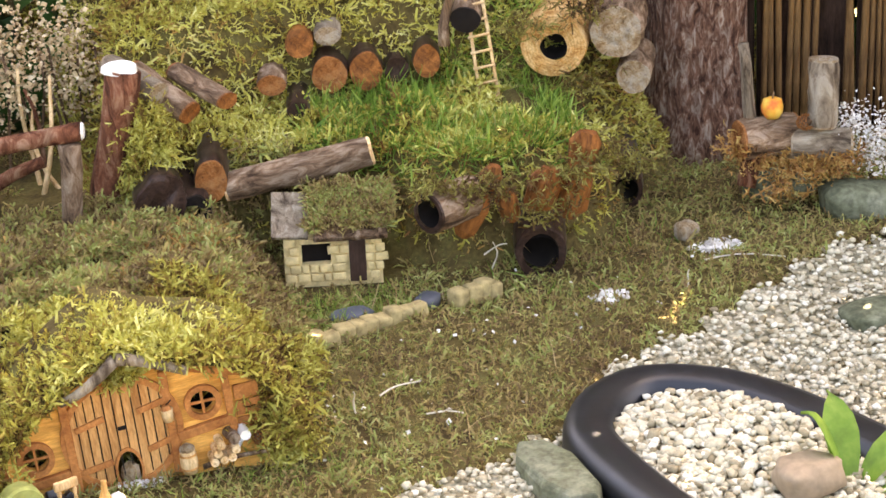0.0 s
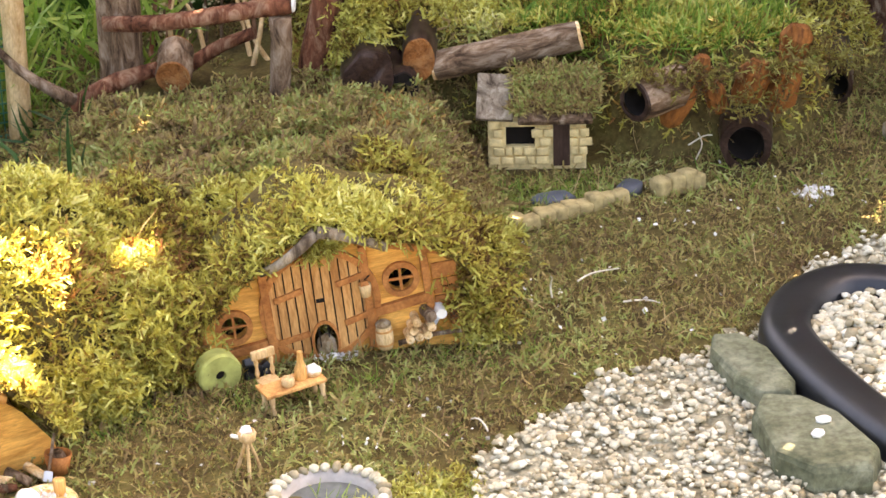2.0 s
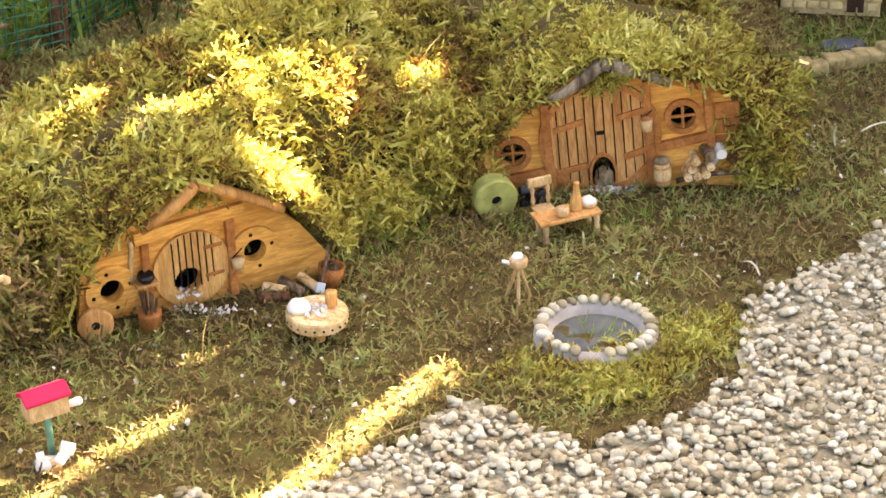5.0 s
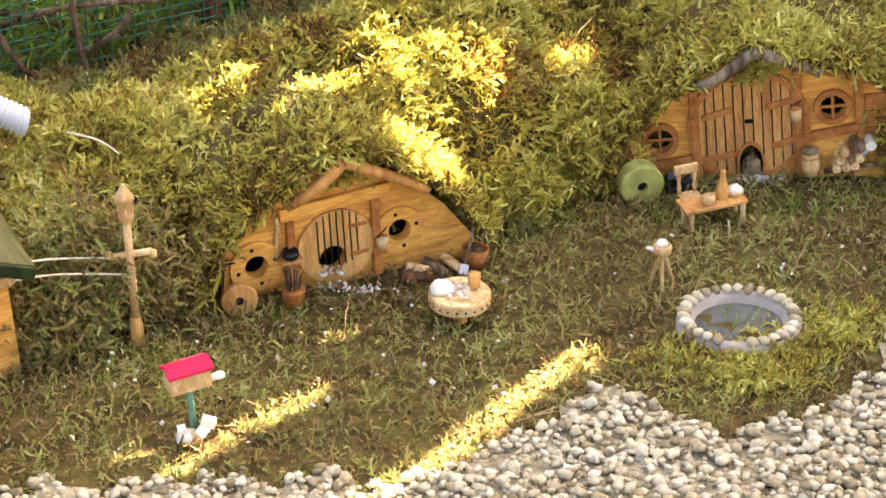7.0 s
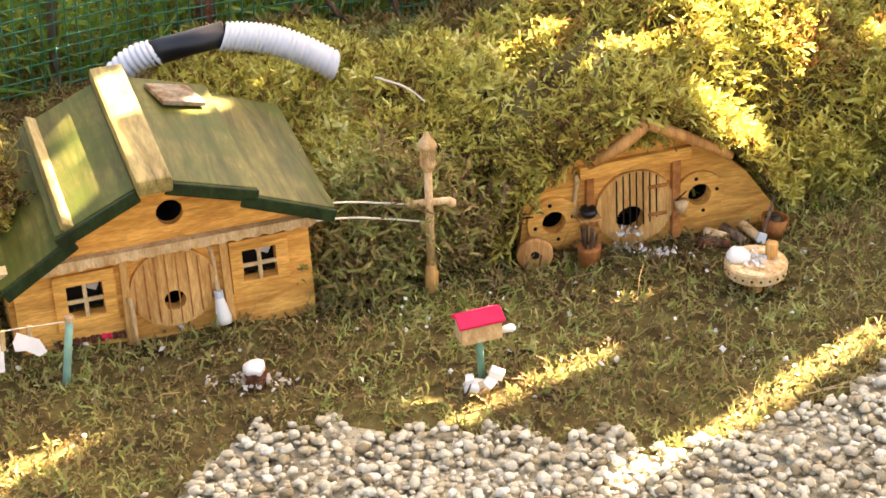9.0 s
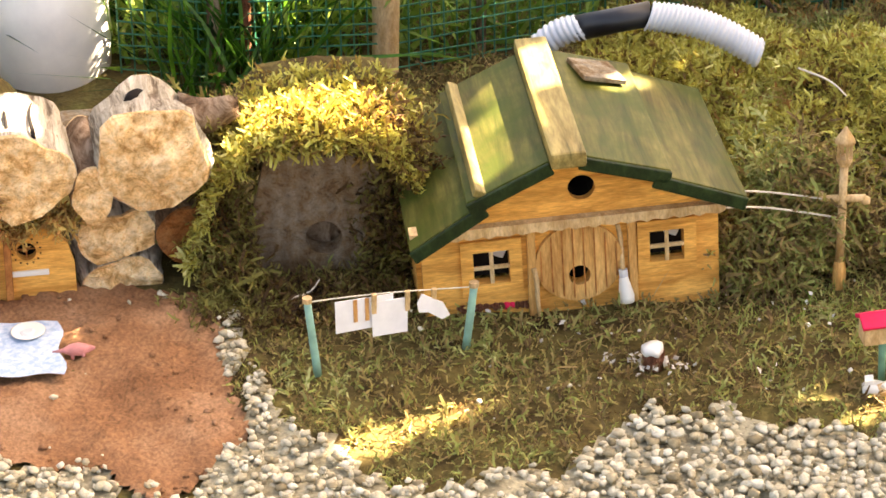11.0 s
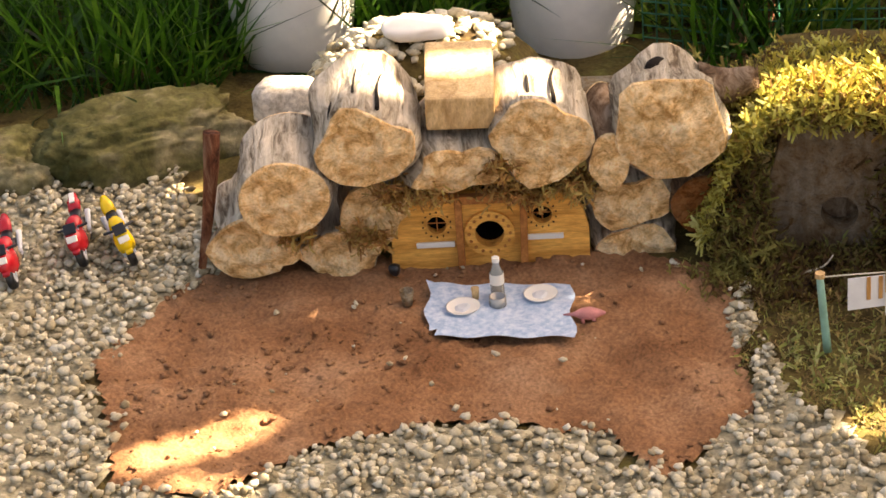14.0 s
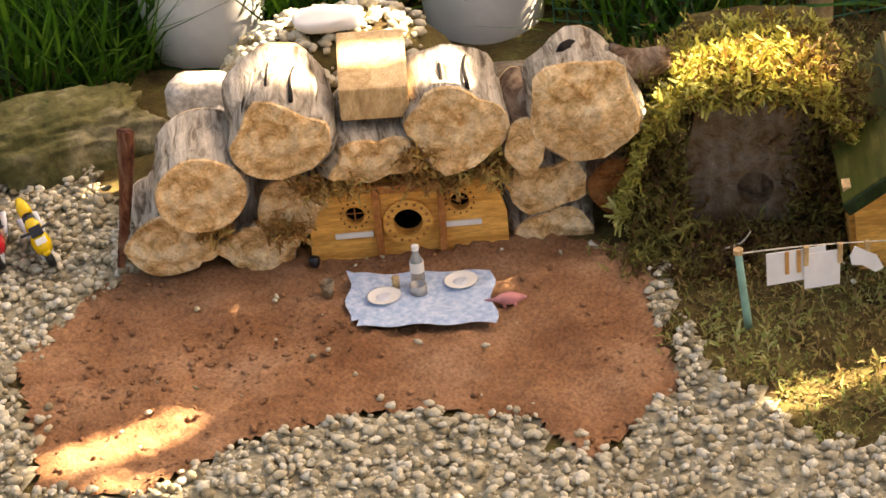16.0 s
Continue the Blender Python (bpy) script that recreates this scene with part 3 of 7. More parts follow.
p, n = scatter(11000, 0.95, 1.45, 3.7, 4.15, lambda x, y: terrace(x, y) & (patchy(x, y, 11.0, 0.6) > -0.35), 16)
growth("terrace_grass", p, n * 0.8 + np.array([0, -0.15, 0.2]), 0.036, 0.55, BLADE, BLADE_F, M_GRASS, "bright green grass on the upper terrace", "grass", 26)
p, n = scatter(2600, 0.2, 1.9, 2.9, 4.2, lambda x, y: flat(x, y) & (patchy(x, y, 5.0, 2.0) > 0.25), 17)
growth("thin_grass", p, n, 0.028, 0.7, BLADE, BLADE_F, M_GRASS, "thin grass blades growing through the moss", "grass", 27)
p, n = scatter(900, 0.86, 1.06, 3.62, 3.74, lambda x, y: ~bare(x, y), 18)
growth("cottage_grass", p, n, 0.02, 0.5, BLADE, BLADE_F, M_GRASS, "fresh green grass before the stone cottage", "grass", 28)
p, n = scatter(36000, -3.6, -1.15, 2.3, 4.8, lambda x, y: (y > 2.78 + 0.42 * (x + 1.9)) & (y > 2.62) & ~((x > -1.78) & (y < 3.0)) & ~((np.hypot(x + 1.80, y - 2.84) < 0.13) | ((x > -1.64) & (x < -1.30) & (y < 3.3))), 19)
growth("tall_grass", p, n, 0.19, 0.40, BLADE * np.array([0.42, 1.5, 1.0]), BLADE_F, M_TALL, "long sunlit grass behind the log pile", "grass", 29)
p, n = scatter(5000, -1.3, 1.0, 3.45, 7.0, lambda x, y: (y > 3.75) & (x < 0.25) & (land(x, y) < 0.2), 20)
growth("meadow_grass", p, n, 0.09, 0.6, BLADE, BLADE_F, M_LEAF, "dark rough grass beyond the mesh fence", "grass", 30)


def pebble_mesh(seed, sub=1):
    b = bmesh.new()
    bmesh.ops.create_icosphere(b, subdivisions=sub, radius=1.0)
    for v in b.verts:
        c = v.co.normalized()
        k = 1 + 0.75 * noise.noise(c * 1.9 + Vector((seed * 7.7, 0, 0)))
        v.co = Vector((c.x * 1.2, c.y * 0.9, c.z * 0.66)) * k
    vs = np.array([v.co for v in b.verts])
    fs = np.array([[v.index for v in f.verts] for f in b.faces])
    b.free()
    return vs, fs


PEB = [pebble_mesh(i) for i in range(8)]


def pebbles(name, pts, size, material, label, seed, vary=0.28):
    rng = np.random.default_rng(seed)
    V, Fc, off = [], [], 0
    kinds = rng.integers(0, len(PEB), len(pts))
    for k, (vs, fs) in enumerate(PEB):
        q = pts[kinds == k]
        if not len(q):
            continue
        a = rng.uniform(0, 6.28, len(q))
        t = rng.normal(0, 0.45, len(q))
        s = size * (1 + vary * rng.normal(0, 1, len(q))).clip(0.45, 1.9)
        c, si, ct, st = np.cos(a), np.sin(a), np.cos(t), np.sin(t)
        R = np.zeros((len(q), 3, 3))
        R[:, 0, 0], R[:, 0, 1], R[:, 0, 2] = c, -si * ct, si * st
        R[:, 1, 0], R[:, 1, 1], R[:, 1, 2] = si, c * ct, -c * st
        R[:, 2, 1], R[:, 2, 2] = st, ct
        v = np.einsum("nij,kj->nki", R, vs) * s[:, None, None] + q[:, None, :]
        V.append(v.reshape(-1, 3))
        Fc.append((fs[None] + (np.arange(len(q)) * len(vs))[:, None, None]).reshape(-1, 3) + off)
        off += v.shape[0] * v.shape[1]
    return tagged(sheet(name, np.concatenate(V), np.concatenate(Fc), material, False), label, "gravel", kind="stuff")


rng = np.random.default_rng(3)
x, y = rng.uniform(-2.35, 2.05, 112000), rng.uniform(1.75, 3.7, 112000)
ok = gravelly(x, y) & ~inside(x, y, TUB_OUT) & (np.hypot(x, y) > 2.22) & (np.hypot(x, y) < 4.25) & (x < 2.05) & (x > -2.35)
x, y = x[ok], y[ok]
pebbles("gravel", np.c_[x, y, land(x, y) + rng.uniform(0.002, 0.014, len(x))], 0.0047, M_GRAVEL, "loose pale cream and buff garden pebbles", 4, 0.36)
x, y = rng.uniform(-1.75, -0.45, 900), rng.uniform(1.9, 2.65, 900)
ok = rng.uniform(0, 1, 900) < 0.12
x, y = x[ok], y[ok]
pebbles("stray_pebbles", np.c_[x, y, land(x, y) + 0.011], 0.003, M_GRAVEL, "stray pebbles and clods on the sand", 5, 0.4)
x, y = rng.uniform(-1.85, -1.0, 4200), rng.uniform(2.45, 3.05, 4200)
ok = (land(x, y) > 0.05) & (x < -1.40 + 0.5 * (2.74 - y))
x, y = x[ok], y[ok]
pebbles("rubble", np.c_[x, y, land(x, y) + 0.004], 0.0062, M_GRAVEL, "rubble and grit heaped behind the logs", 6, 0.5)


# ---- mouse houses ----
def screw_holes(r, n, at, y, rad=0.0028):
    b = None
    for i in range(n):
        a = 2 * math.pi * i / n + 0.2
        b = lathe([(rad, 0), (rad * 0.8, 0.0012)], 8, (at[0] + r * math.cos(a), y, at[1] + r * math.sin(a)), (90, 0, 0), bm=b)
    return b


def bars(points, w, d, y):
    b = None
    for (u0, v0), (u1, v1) in points:
        ln, a = math.hypot(u1 - u0, v1 - v0), math.degrees(math.atan2(v1 - v0, u1 - u0))
        b = box(ln, d, w, ((u0 + u1) / 2, y - d / 2, (v0 + v1) / 2), 0.0012, (0, -a, 0), b)
    return b


def grooves(u0, u1, n, r, at, y):
    """Dark joints between upright door boards inside a round door."""
    b = None
    for i in range(n):
        u = u0 + (u1 - u0) * (i + 0.5) / n
        hgt = math.sqrt(max(r * r - (u - at[0]) ** 2, 0)) * 0.93
        b = box(0.0016, 0.0015, 2 * hgt, (u, y - 0.0003, at[1]), 0, bm=b)
    return b


def roof_turf(house, line, front, back, name, seed, count=5600, size=0.0185):
    """Thick moss roof: a rounded slab that follows the roofline, and fronds over its top and lip."""
    us = np.array([q[0] for q in line])
    vs = np.array([q[1] for q in line])
    b = bmesh.new()
    rows = []
    for k in range(33):
        u = us[0] + (us[-1] - us[0]) * k / 32
        v = float(np.interp(u, us, vs))
        wob = 0.006 * math.sin(k * 1.7 + seed) + 0.004 * math.sin(k * 4.1)
        rows.append([b.verts.new(c) for c in ((u, front * 0.5, v + 0.004), (u, front + wob, v + 0.012), (u, front + 0.006 + wob, v + 0.026), (u, 0.03, v + 0.036 + wob), (u, back, v + 0.05))])
    for lo, hi in zip(rows, rows[1:]):
        for i in range(4):
            b.faces.new((lo[i], hi[i], hi[i + 1], lo[i + 1]))
    bmesh.ops.recalc_face_normals(b, faces=b.faces)
    turf = part("roof_turf", b, M_SOIL, house, "soil under the moss roof", True)
    rg = np.random.default_rng(seed)
    u = rg.uniform(us[0] - 0.01, us[-1] + 0.01, count)
    w = rg.uniform(0, 1, count)
    yy = front - 0.006 + (back - front) * w ** 1.25
    v = np.interp(u, us, vs)
    slope = np.gradient(np.interp(np.linspace(us[0], us[-1], 60), us, vs), (us[-1] - us[0]) / 59)
    sl = np.interp(u, np.linspace(us[0], us[-1], 60), slope)
    lip = np.clip((0.02 - (yy - front)) / 0.03, 0, 1)
    zz = v + 0.030 - 0.022 * lip * rg.uniform(0, 1, count) + rg.normal(0, 0.003, count)
    nrm = np.c_[-sl * 0.7, -1.3 * lip - 0.15, 1.0 - 1.25 * lip * rg.uniform(0.2, 1, count)]
    nrm /= np.linalg.norm(nrm, axis=1)[:, None]
    d, s, t = frame_of(nrm, rg, 0.5)
    k = size * (1 + 0.35 * rg.normal(0, 1, count)).clip(0.4, 2.0)
    V = (s[:, None, :] * FROND[None, :, 0:1] + t[:, None, :] * FROND[None, :, 1:2] + d[:, None, :] * FROND[None, :, 2:3]) * k[:, None, None] + np.c_[u, yy, zz][:, None, :]
    F = (FROND_F[None] + (np.arange(count) * len(FROND))[:, None, None]).reshape(-1, 3)
    ob = sheet("moss_thatch", V.reshape(-1, 3), F, M_MOSS, False)
    ob.parent = house
    tagged(ob, "shaggy golden green moss thatch", kind="stuff")
    return turf


def house_one():
    h = thing("mouse_house", pose(0.505, 3.222, 0.0, 0, -5, -2), "honey pine mouse house with a big round brown door under moss", "house", "mouse houses")
    top = [(-0.205, 0.03), (-0.186, 0.05), (-0.162, 0.075), (-0.11, 0.122), (-0.07, 0.148), (-0.037, 0.172), (0.012, 0.198), (0.076, 0.166), (0.155, 0.144), (0.20, 0.112), (0.225, 0.07)]
    out = [(-0.19, -0.02), (0.198, -0.02), (0.20, 0.105), (0.155, 0.137), (0.076, 0.158), (0.012, 0.188), (-0.04, 0.165), (-0.07, 0.142), (-0.11, 0.116), (-0.162, 0.068), (-0.188, 0.035)]
    mouse = ring_pts(0.0165, 20, (0.006, 0.022), 0.03)
    part("front_wall", plate(out, [ring_pts(0.018, 20, (-0.117, 0.069)), ring_pts(0.018, 20, (0.121, 0.097)), mouse], 0.012, 0.012), M_PINE, h)
    door = part("round_door", plate(ring_pts(0.079, 40, (0.005, 0.08)), [mouse], 0.005, 0.0), M_DOOR, h, "round brown boarded double door")
    part("board_joint", grooves(-0.06, 0.07, 10, 0.078, (0.005, 0.08), -0.005), M_DARK, door)
    part("door_surround", torus_plate(0.085, 0.076, 0.008, (0.005, 0.08)), M_TRIM, h)
    for (u0, v0), (u1, v1) in (((-0.058, 0.098), (-0.016, 0.108)), ((0.03, 0.107), (0.068, 0.115)), ((-0.058, 0.034), (-0.014, 0.041)), ((0.036, 0.047), (0.072, 0.056))):
        part("strap_hinge", bars([((u0, v0), (u1, v1))], 0.009, 0.004, -0.005), M_TRIM, door)
    part("door_arch", plate(ring_pts(0.020, 24, (0.006, 0.023), 0.034), [mouse], 0.003, -0.005), M_TRIM, door)
    part("latch", box(0.012, 0.004, 0.005, (0.006, -0.007, 0.088), 0.001), M_DARK, door)
    for at in ((-0.117, 0.069), (0.121, 0.097)):
        w = part("round_window", torus_plate(0.026, 0.018, 0.007, at), M_TRIM, h)
        part("glazing_bar", bars([((at[0] - 0.018, at[1]), (at[0] + 0.018, at[1])), ((at[0], at[1] - 0.018), (at[0], at[1] + 0.018))], 0.004, 0.004, 0.001), M_TRIM, w)
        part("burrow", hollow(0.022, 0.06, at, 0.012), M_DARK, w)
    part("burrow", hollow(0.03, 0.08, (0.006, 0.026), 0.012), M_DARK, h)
    for u0, v0, u1, v1, wd in ((-0.067, -0.01, -0.069, 0.146, 0.012), (0.072, 0.0, 0.073, 0.157, 0.011), (0.159, 0.02, 0.155, 0.140, 0.011), (-0.160, 0.0, -0.163, 0.07, 0.013)):
        part("post", bars([((u0, v0), (u1, v1))], wd, 0.009, 0.0), M_TRIM, h)
    for u0, v0, u1, v1 in ((-0.175, 0.026, -0.074, 0.037), (0.08, 0.055, 0.154, 0.064)):
        part("rail", bars([((u0, v0), (u1, v1))], 0.013, 0.010, 0.0), M_TRIM, h)
    part("ridge_branch", rod((0.01, -0.044, 0.206), (-0.075, -0.04, 0.160), 0.0095, 0.006, bend=0.008), M_GREYBARK, h, smooth=True)
    part("ridge_branch", rod((0.01, -0.044, 0.206), (0.10, -0.04, 0.165), 0.0095, 0.007, bend=0.006, seed=2), M_GREYBARK, h, smooth=True)
    part("eave_board", bars([((0.075, 0.165), (0.19, 0.128))], 0.010, 0.012, 0.0), M_TRIM, h)
    roof_turf(h, top, -0.030, 0.13, "a", 41)
    part("side_board", bars([((0.165, v), (0.2, v)) for v in (0.05, 0.075, 0.1)], 0.022, 0.004, 0.0), M_TRIM, h)
    return h


def house_two():
    h = thing("mouse_house", pose(-0.05, 2.959, 0.0, 0, -2, 20), "pale pine mouse house with round window discs under moss", "house", "mouse houses")
    top = [(-0.19, 0.02), (-0.165, 0.085), (-0.13, 0.118), (-0.081, 0.146), (-0.01, 0.19), (0.05, 0.158), (0.105, 0.122), (0.145, 0.08), (0.18, 0.03)]
    out = [(-0.172, -0.03), (0.178, -0.03), (0.178, 0.018), (0.14, 0.074), (0.102, 0.112), (0.05, 0.146), (-0.01, 0.178), (-0.081, 0.136), (-0.128, 0.108), (-0.158, 0.078)]
    hl, hr, hd = (-0.121, 0.049), (0.074, 0.055), (-0.019, 0.036)
    part("front_wall", plate(out, [ring_pts(0.0155, 20, hl), ring_pts(0.0155, 20, hr), ring_pts(0.0185, 20, hd)], 0.012, 0.012), M_PINE, h)
    for at, r in ((hl, 0.035), (hr, 0.033)):
        w = part("window_disc", torus_plate(r, 0.0155, 0.006, at), M_PINE, h, "round pine disc with a mouse hole")
        for i in range(4):
            part("screw_head", lathe([(0.0028, 0), (0.0022, 0.0012)], 8, (at[0] + r * 0.72 * math.cos(i * 1.571 + 0.2), -0.006, at[1] + r * 0.72 * math.sin(i * 1.571 + 0.2)), (90, 0, 0)), M_DARK, w)
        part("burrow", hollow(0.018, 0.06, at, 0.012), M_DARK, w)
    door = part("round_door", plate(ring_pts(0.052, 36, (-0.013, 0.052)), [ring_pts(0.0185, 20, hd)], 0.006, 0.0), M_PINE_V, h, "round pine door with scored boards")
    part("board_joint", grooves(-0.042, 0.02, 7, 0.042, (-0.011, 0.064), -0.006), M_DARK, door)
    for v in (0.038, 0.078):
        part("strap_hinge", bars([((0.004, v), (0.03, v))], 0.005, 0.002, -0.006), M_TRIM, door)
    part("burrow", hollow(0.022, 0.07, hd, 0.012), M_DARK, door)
    part("lintel", bars([((-0.086, 0.113), (0.063, 0.119))], 0.018, 0.009, 0.0), M_PINE, h)
    part("post", bars([((0.041, 0.0), (0.042, 0.111))], 0.011, 0.010, 0.0), M_TRIM, h)
    part("post", bars([((-0.074, 0.03), (-0.073, 0.105))], 0.010, 0.010, 0.0), M_TRIM, h)
    part("gable_branch", rod((-0.01, -0.045, 0.190), (-0.085, -0.03, 0.138), 0.009, 0.008, bend=0.006), M_DOOR, h, smooth=True)
    part("gable_branch", rod((-0.01, -0.045, 0.190), (0.105, -0.03, 0.117), 0.009, 0.007, bend=0.004, seed=3), M_DOOR, h, smooth=True)
    roof_turf(h, top, -0.035, 0.14, "b", 42)
    return h


def house_three():
    h = thing("mouse_house", pose(-0.623, 2.676, 0.0, 0, -3, 22), "golden pine mouse house with a green mossy board roof", "house", "mouse houses")
    wl, wr, hd, gh = (-0.088, 0.068), (0.126, 0.072), (0.018, 0.045), (0.024, 0.167)
    win = lambda c, s: [(c[0] - s, c[1] - s), (c[0] + s, c[1] - s), (c[0] + s, c[1] + s), (c[0] - s, c[1] + s)]
    out = [(-0.172, -0.02), (0.19, -0.02), (0.19, 0.122), (-0.172, 0.126)]
    part("front_wall", plate(out, [win(wl, 0.022), win(wr, 0.021), ring_pts(0.0135, 20, hd)], 0.012, 0.012), M_PINE, h)
    gable = [(-0.155, 0.13), (0.195, 0.128), (0.195, 0.14), (0.10, 0.178), (0.03, 0.205), (-0.04, 0.190), (-0.10, 0.165)]
    part("gable_board", plate(gable, [ring_pts(0.0165, 20, gh)], 0.010, 0.0), M_PINE, h)
    part("burrow", hollow(0.018, 0.06, gh, 0.0), M_DARK, h)
    for s in (-0.172, 0.178):
        part("side_wall", box(0.012, 0.22, 0.14, (s + 0.0, 0.124, 0.05)), M_PINE, h)
    door = part("round_door", plate(ring_pts(0.053, 40, (0.018, 0.063)), [ring_pts(0.0135, 20, hd)], 0.006, 0.0), M_PINE_V, h, "round pine door with scored boards")
    part("board_joint", grooves(-0.035, 0.07, 8, 0.052, (0.018, 0.063), -0.006), M_TRIM, door)
    part("burrow", hollow(0.017, 0.07, hd, 0.012), M_DARK, door)
    for c, s in ((wl, 0.022), (wr, 0.021)):
        w = part("window_frame", plate(win(c, s + 0.015), [win(c, s)], 0.005, 0.0), M_PINE, h)
        part("glazing_bar", bars([((c[0] - s, c[1]), (c[0] + s, c[1])), ((c[0], c[1] - s), (c[0], c[1] + s))], 0.005, 0.004, -0.001), M_PALE, w, "pale cross of glazing bars")
        # A solid near-black block stands for the unlit room behind the panes.
        part("room", box(s * 2.1, 0.05, s * 2.1, (c[0], 0.045, c[1])), M_DARK, w)
        part("curtain", box(s * 0.8, 0.001, s * 0.9, (c[0] + s * 0.55, 0.0195, c[1] + s * 0.5), rot=(0, 25, 0)), M_WHITE, w, "scrap of white lace curtain")
    for u0, v0, u1, v1 in ((-0.041, -0.01, -0.039, 0.118), (0.084, 0.0, 0.083, 0.118)):
        part("post", bars([((u0, v0), (u1, v1))], 0.010, 0.008, 0.0), M_PINE_V, h)
    wavy = [(-0.185 + 0.38 * i / 48, 0.119 + 0.002 * math.cos(i * math.pi * 0.75)) for i in range(49)]
    part("scalloped_fascia", plate(wavy + [(0.195, 0.131), (-0.185, 0.133)], (), 0.022, 0.0), M_PALE, h)
    # roof boards, stepped, running back from the gable
    for (u0, v0), (u1, v1), lift in (((-0.015, 0.212), (-0.115, 0.168), 0.0), ((-0.095, 0.172), (-0.185, 0.118), 0.006), ((0.018, 0.215), (0.125, 0.182), 0.0), ((0.105, 0.186), (0.215, 0.142), 0.006)):
        ln, a = math.hypot(u1 - u0, v1 - v0), math.degrees(math.atan2(v1 - v0, u1 - u0))
        part("roof_board", box(ln, 0.30, 0.012, ((u0 + u1) / 2, 0.105, (v0 + v1) / 2 + 0.008 - lift), 0.002, (0, -a, 0)), M_ROOF, h, "green algae-stained roof board")
        part("board_end", box(ln, 0.006, 0.016, ((u0 + u1) / 2, -0.049, (v0 + v1) / 2 + 0.005 - lift), 0.002, (0, -a, 0)), M_EDGE, h, "dark green painted board end")
    part("ridge_board", box(0.042, 0.33, 0.02, (0.004, 0.10, 0.232), 0.004), M_RIDGE, h, "pale-worn ridge board")
    part("batten", box(0.016, 0.30, 0.010, (-0.100, 0.105, 0.190), 0.002, (0, 25, 0)), M_RIDGE, h)
    part("loose_shingle", box(0.058, 0.062, 0.006, (0.078, 0.20, 0.216), 0.001, (0, 18, 12)), M_CUTGREY, h, "small grey weathered shingle")
    return h


def house_four():
    h = thing("mouse_house", pose(-1.325, 2.491, 0.0, 0, 0, 25), "low pine mouse house front set into a log pile", "house", "mouse houses")
    wl, wr, hd = (-0.061, 0.065), (0.070, 0.073), (0.004, 0.052)
    out = [(-0.122, -0.02), (0.126, -0.02), (0.127, 0.048), (0.120, 0.078), (0.10, 0.100), (0.07, 0.106), (-0.06, 0.107), (-0.085, 0.098), (-0.108, 0.076), (-0.118, 0.05)]
    part("front_wall", plate(out, [ring_pts(0.0125, 20, wl), ring_pts(0.0125, 20, wr), ring_pts(0.0185, 20, hd)], 0.012, 0.012), M_PINE, h)
    for at in (wl, wr):
        w = part("round_window", torus_plate(0.0135, 0.0122, 0.002, at), M_PINE, h)
        part("glazing_bar", bars([((at[0] - 0.012, at[1]), (at[0] + 0.012, at[1])), ((at[0], at[1] - 0.012), (at[0], at[1] + 0.012))], 0.0018, 0.002, 0.006), M_TRIM, w)
        tagged(part("nail_dot", screw_holes(0.0175, 14, at, 0.0, 0.0012), M_DARK, w), kind="stuff")
        part("burrow", hollow(0.015, 0.05, at, 0.012), M_DARK, w)
    for u in (-0.033, 0.044):
        part("door_post", bars([((u, -0.02), (u + (0.004 if u > 0 else 0), 0.099))], 0.009, 0.009, 0.0), M_TRIM, h)
    part("lintel", bars([((-0.036, 0.102), (0.053, 0.102))], 0.011, 0.011, 0.0), M_TRIM, h)
    door = part("door_ring", torus_plate(0.031, 0.0185, 0.006, hd), M_PINE, h, "ring with a circle of pegs round the hole")
    for i in range(16):
        part("peg", lathe([(0.0022, 0), (0.0018, 0.0012)], 8, (hd[0] + 0.0255 * math.cos(i * 0.3927), -0.006, hd[1] + 0.0255 * math.sin(i * 0.3927)), (90, 0, 0)), M_TRIM, door)
    part("burrow", hollow(0.022, 0.07, hd, 0.012), M_DARK, door)
    for u0, u1, v in ((-0.088, -0.040, 0.038), (0.048, 0.095, 0.043)):
        part("shelf_strip", bars([((u0, v), (u1, v))], 0.007, 0.004, 0.0), M_WHITE, h, "narrow white strip under the window")
    return h


house_one()
house_two()
house_three()
house_four()


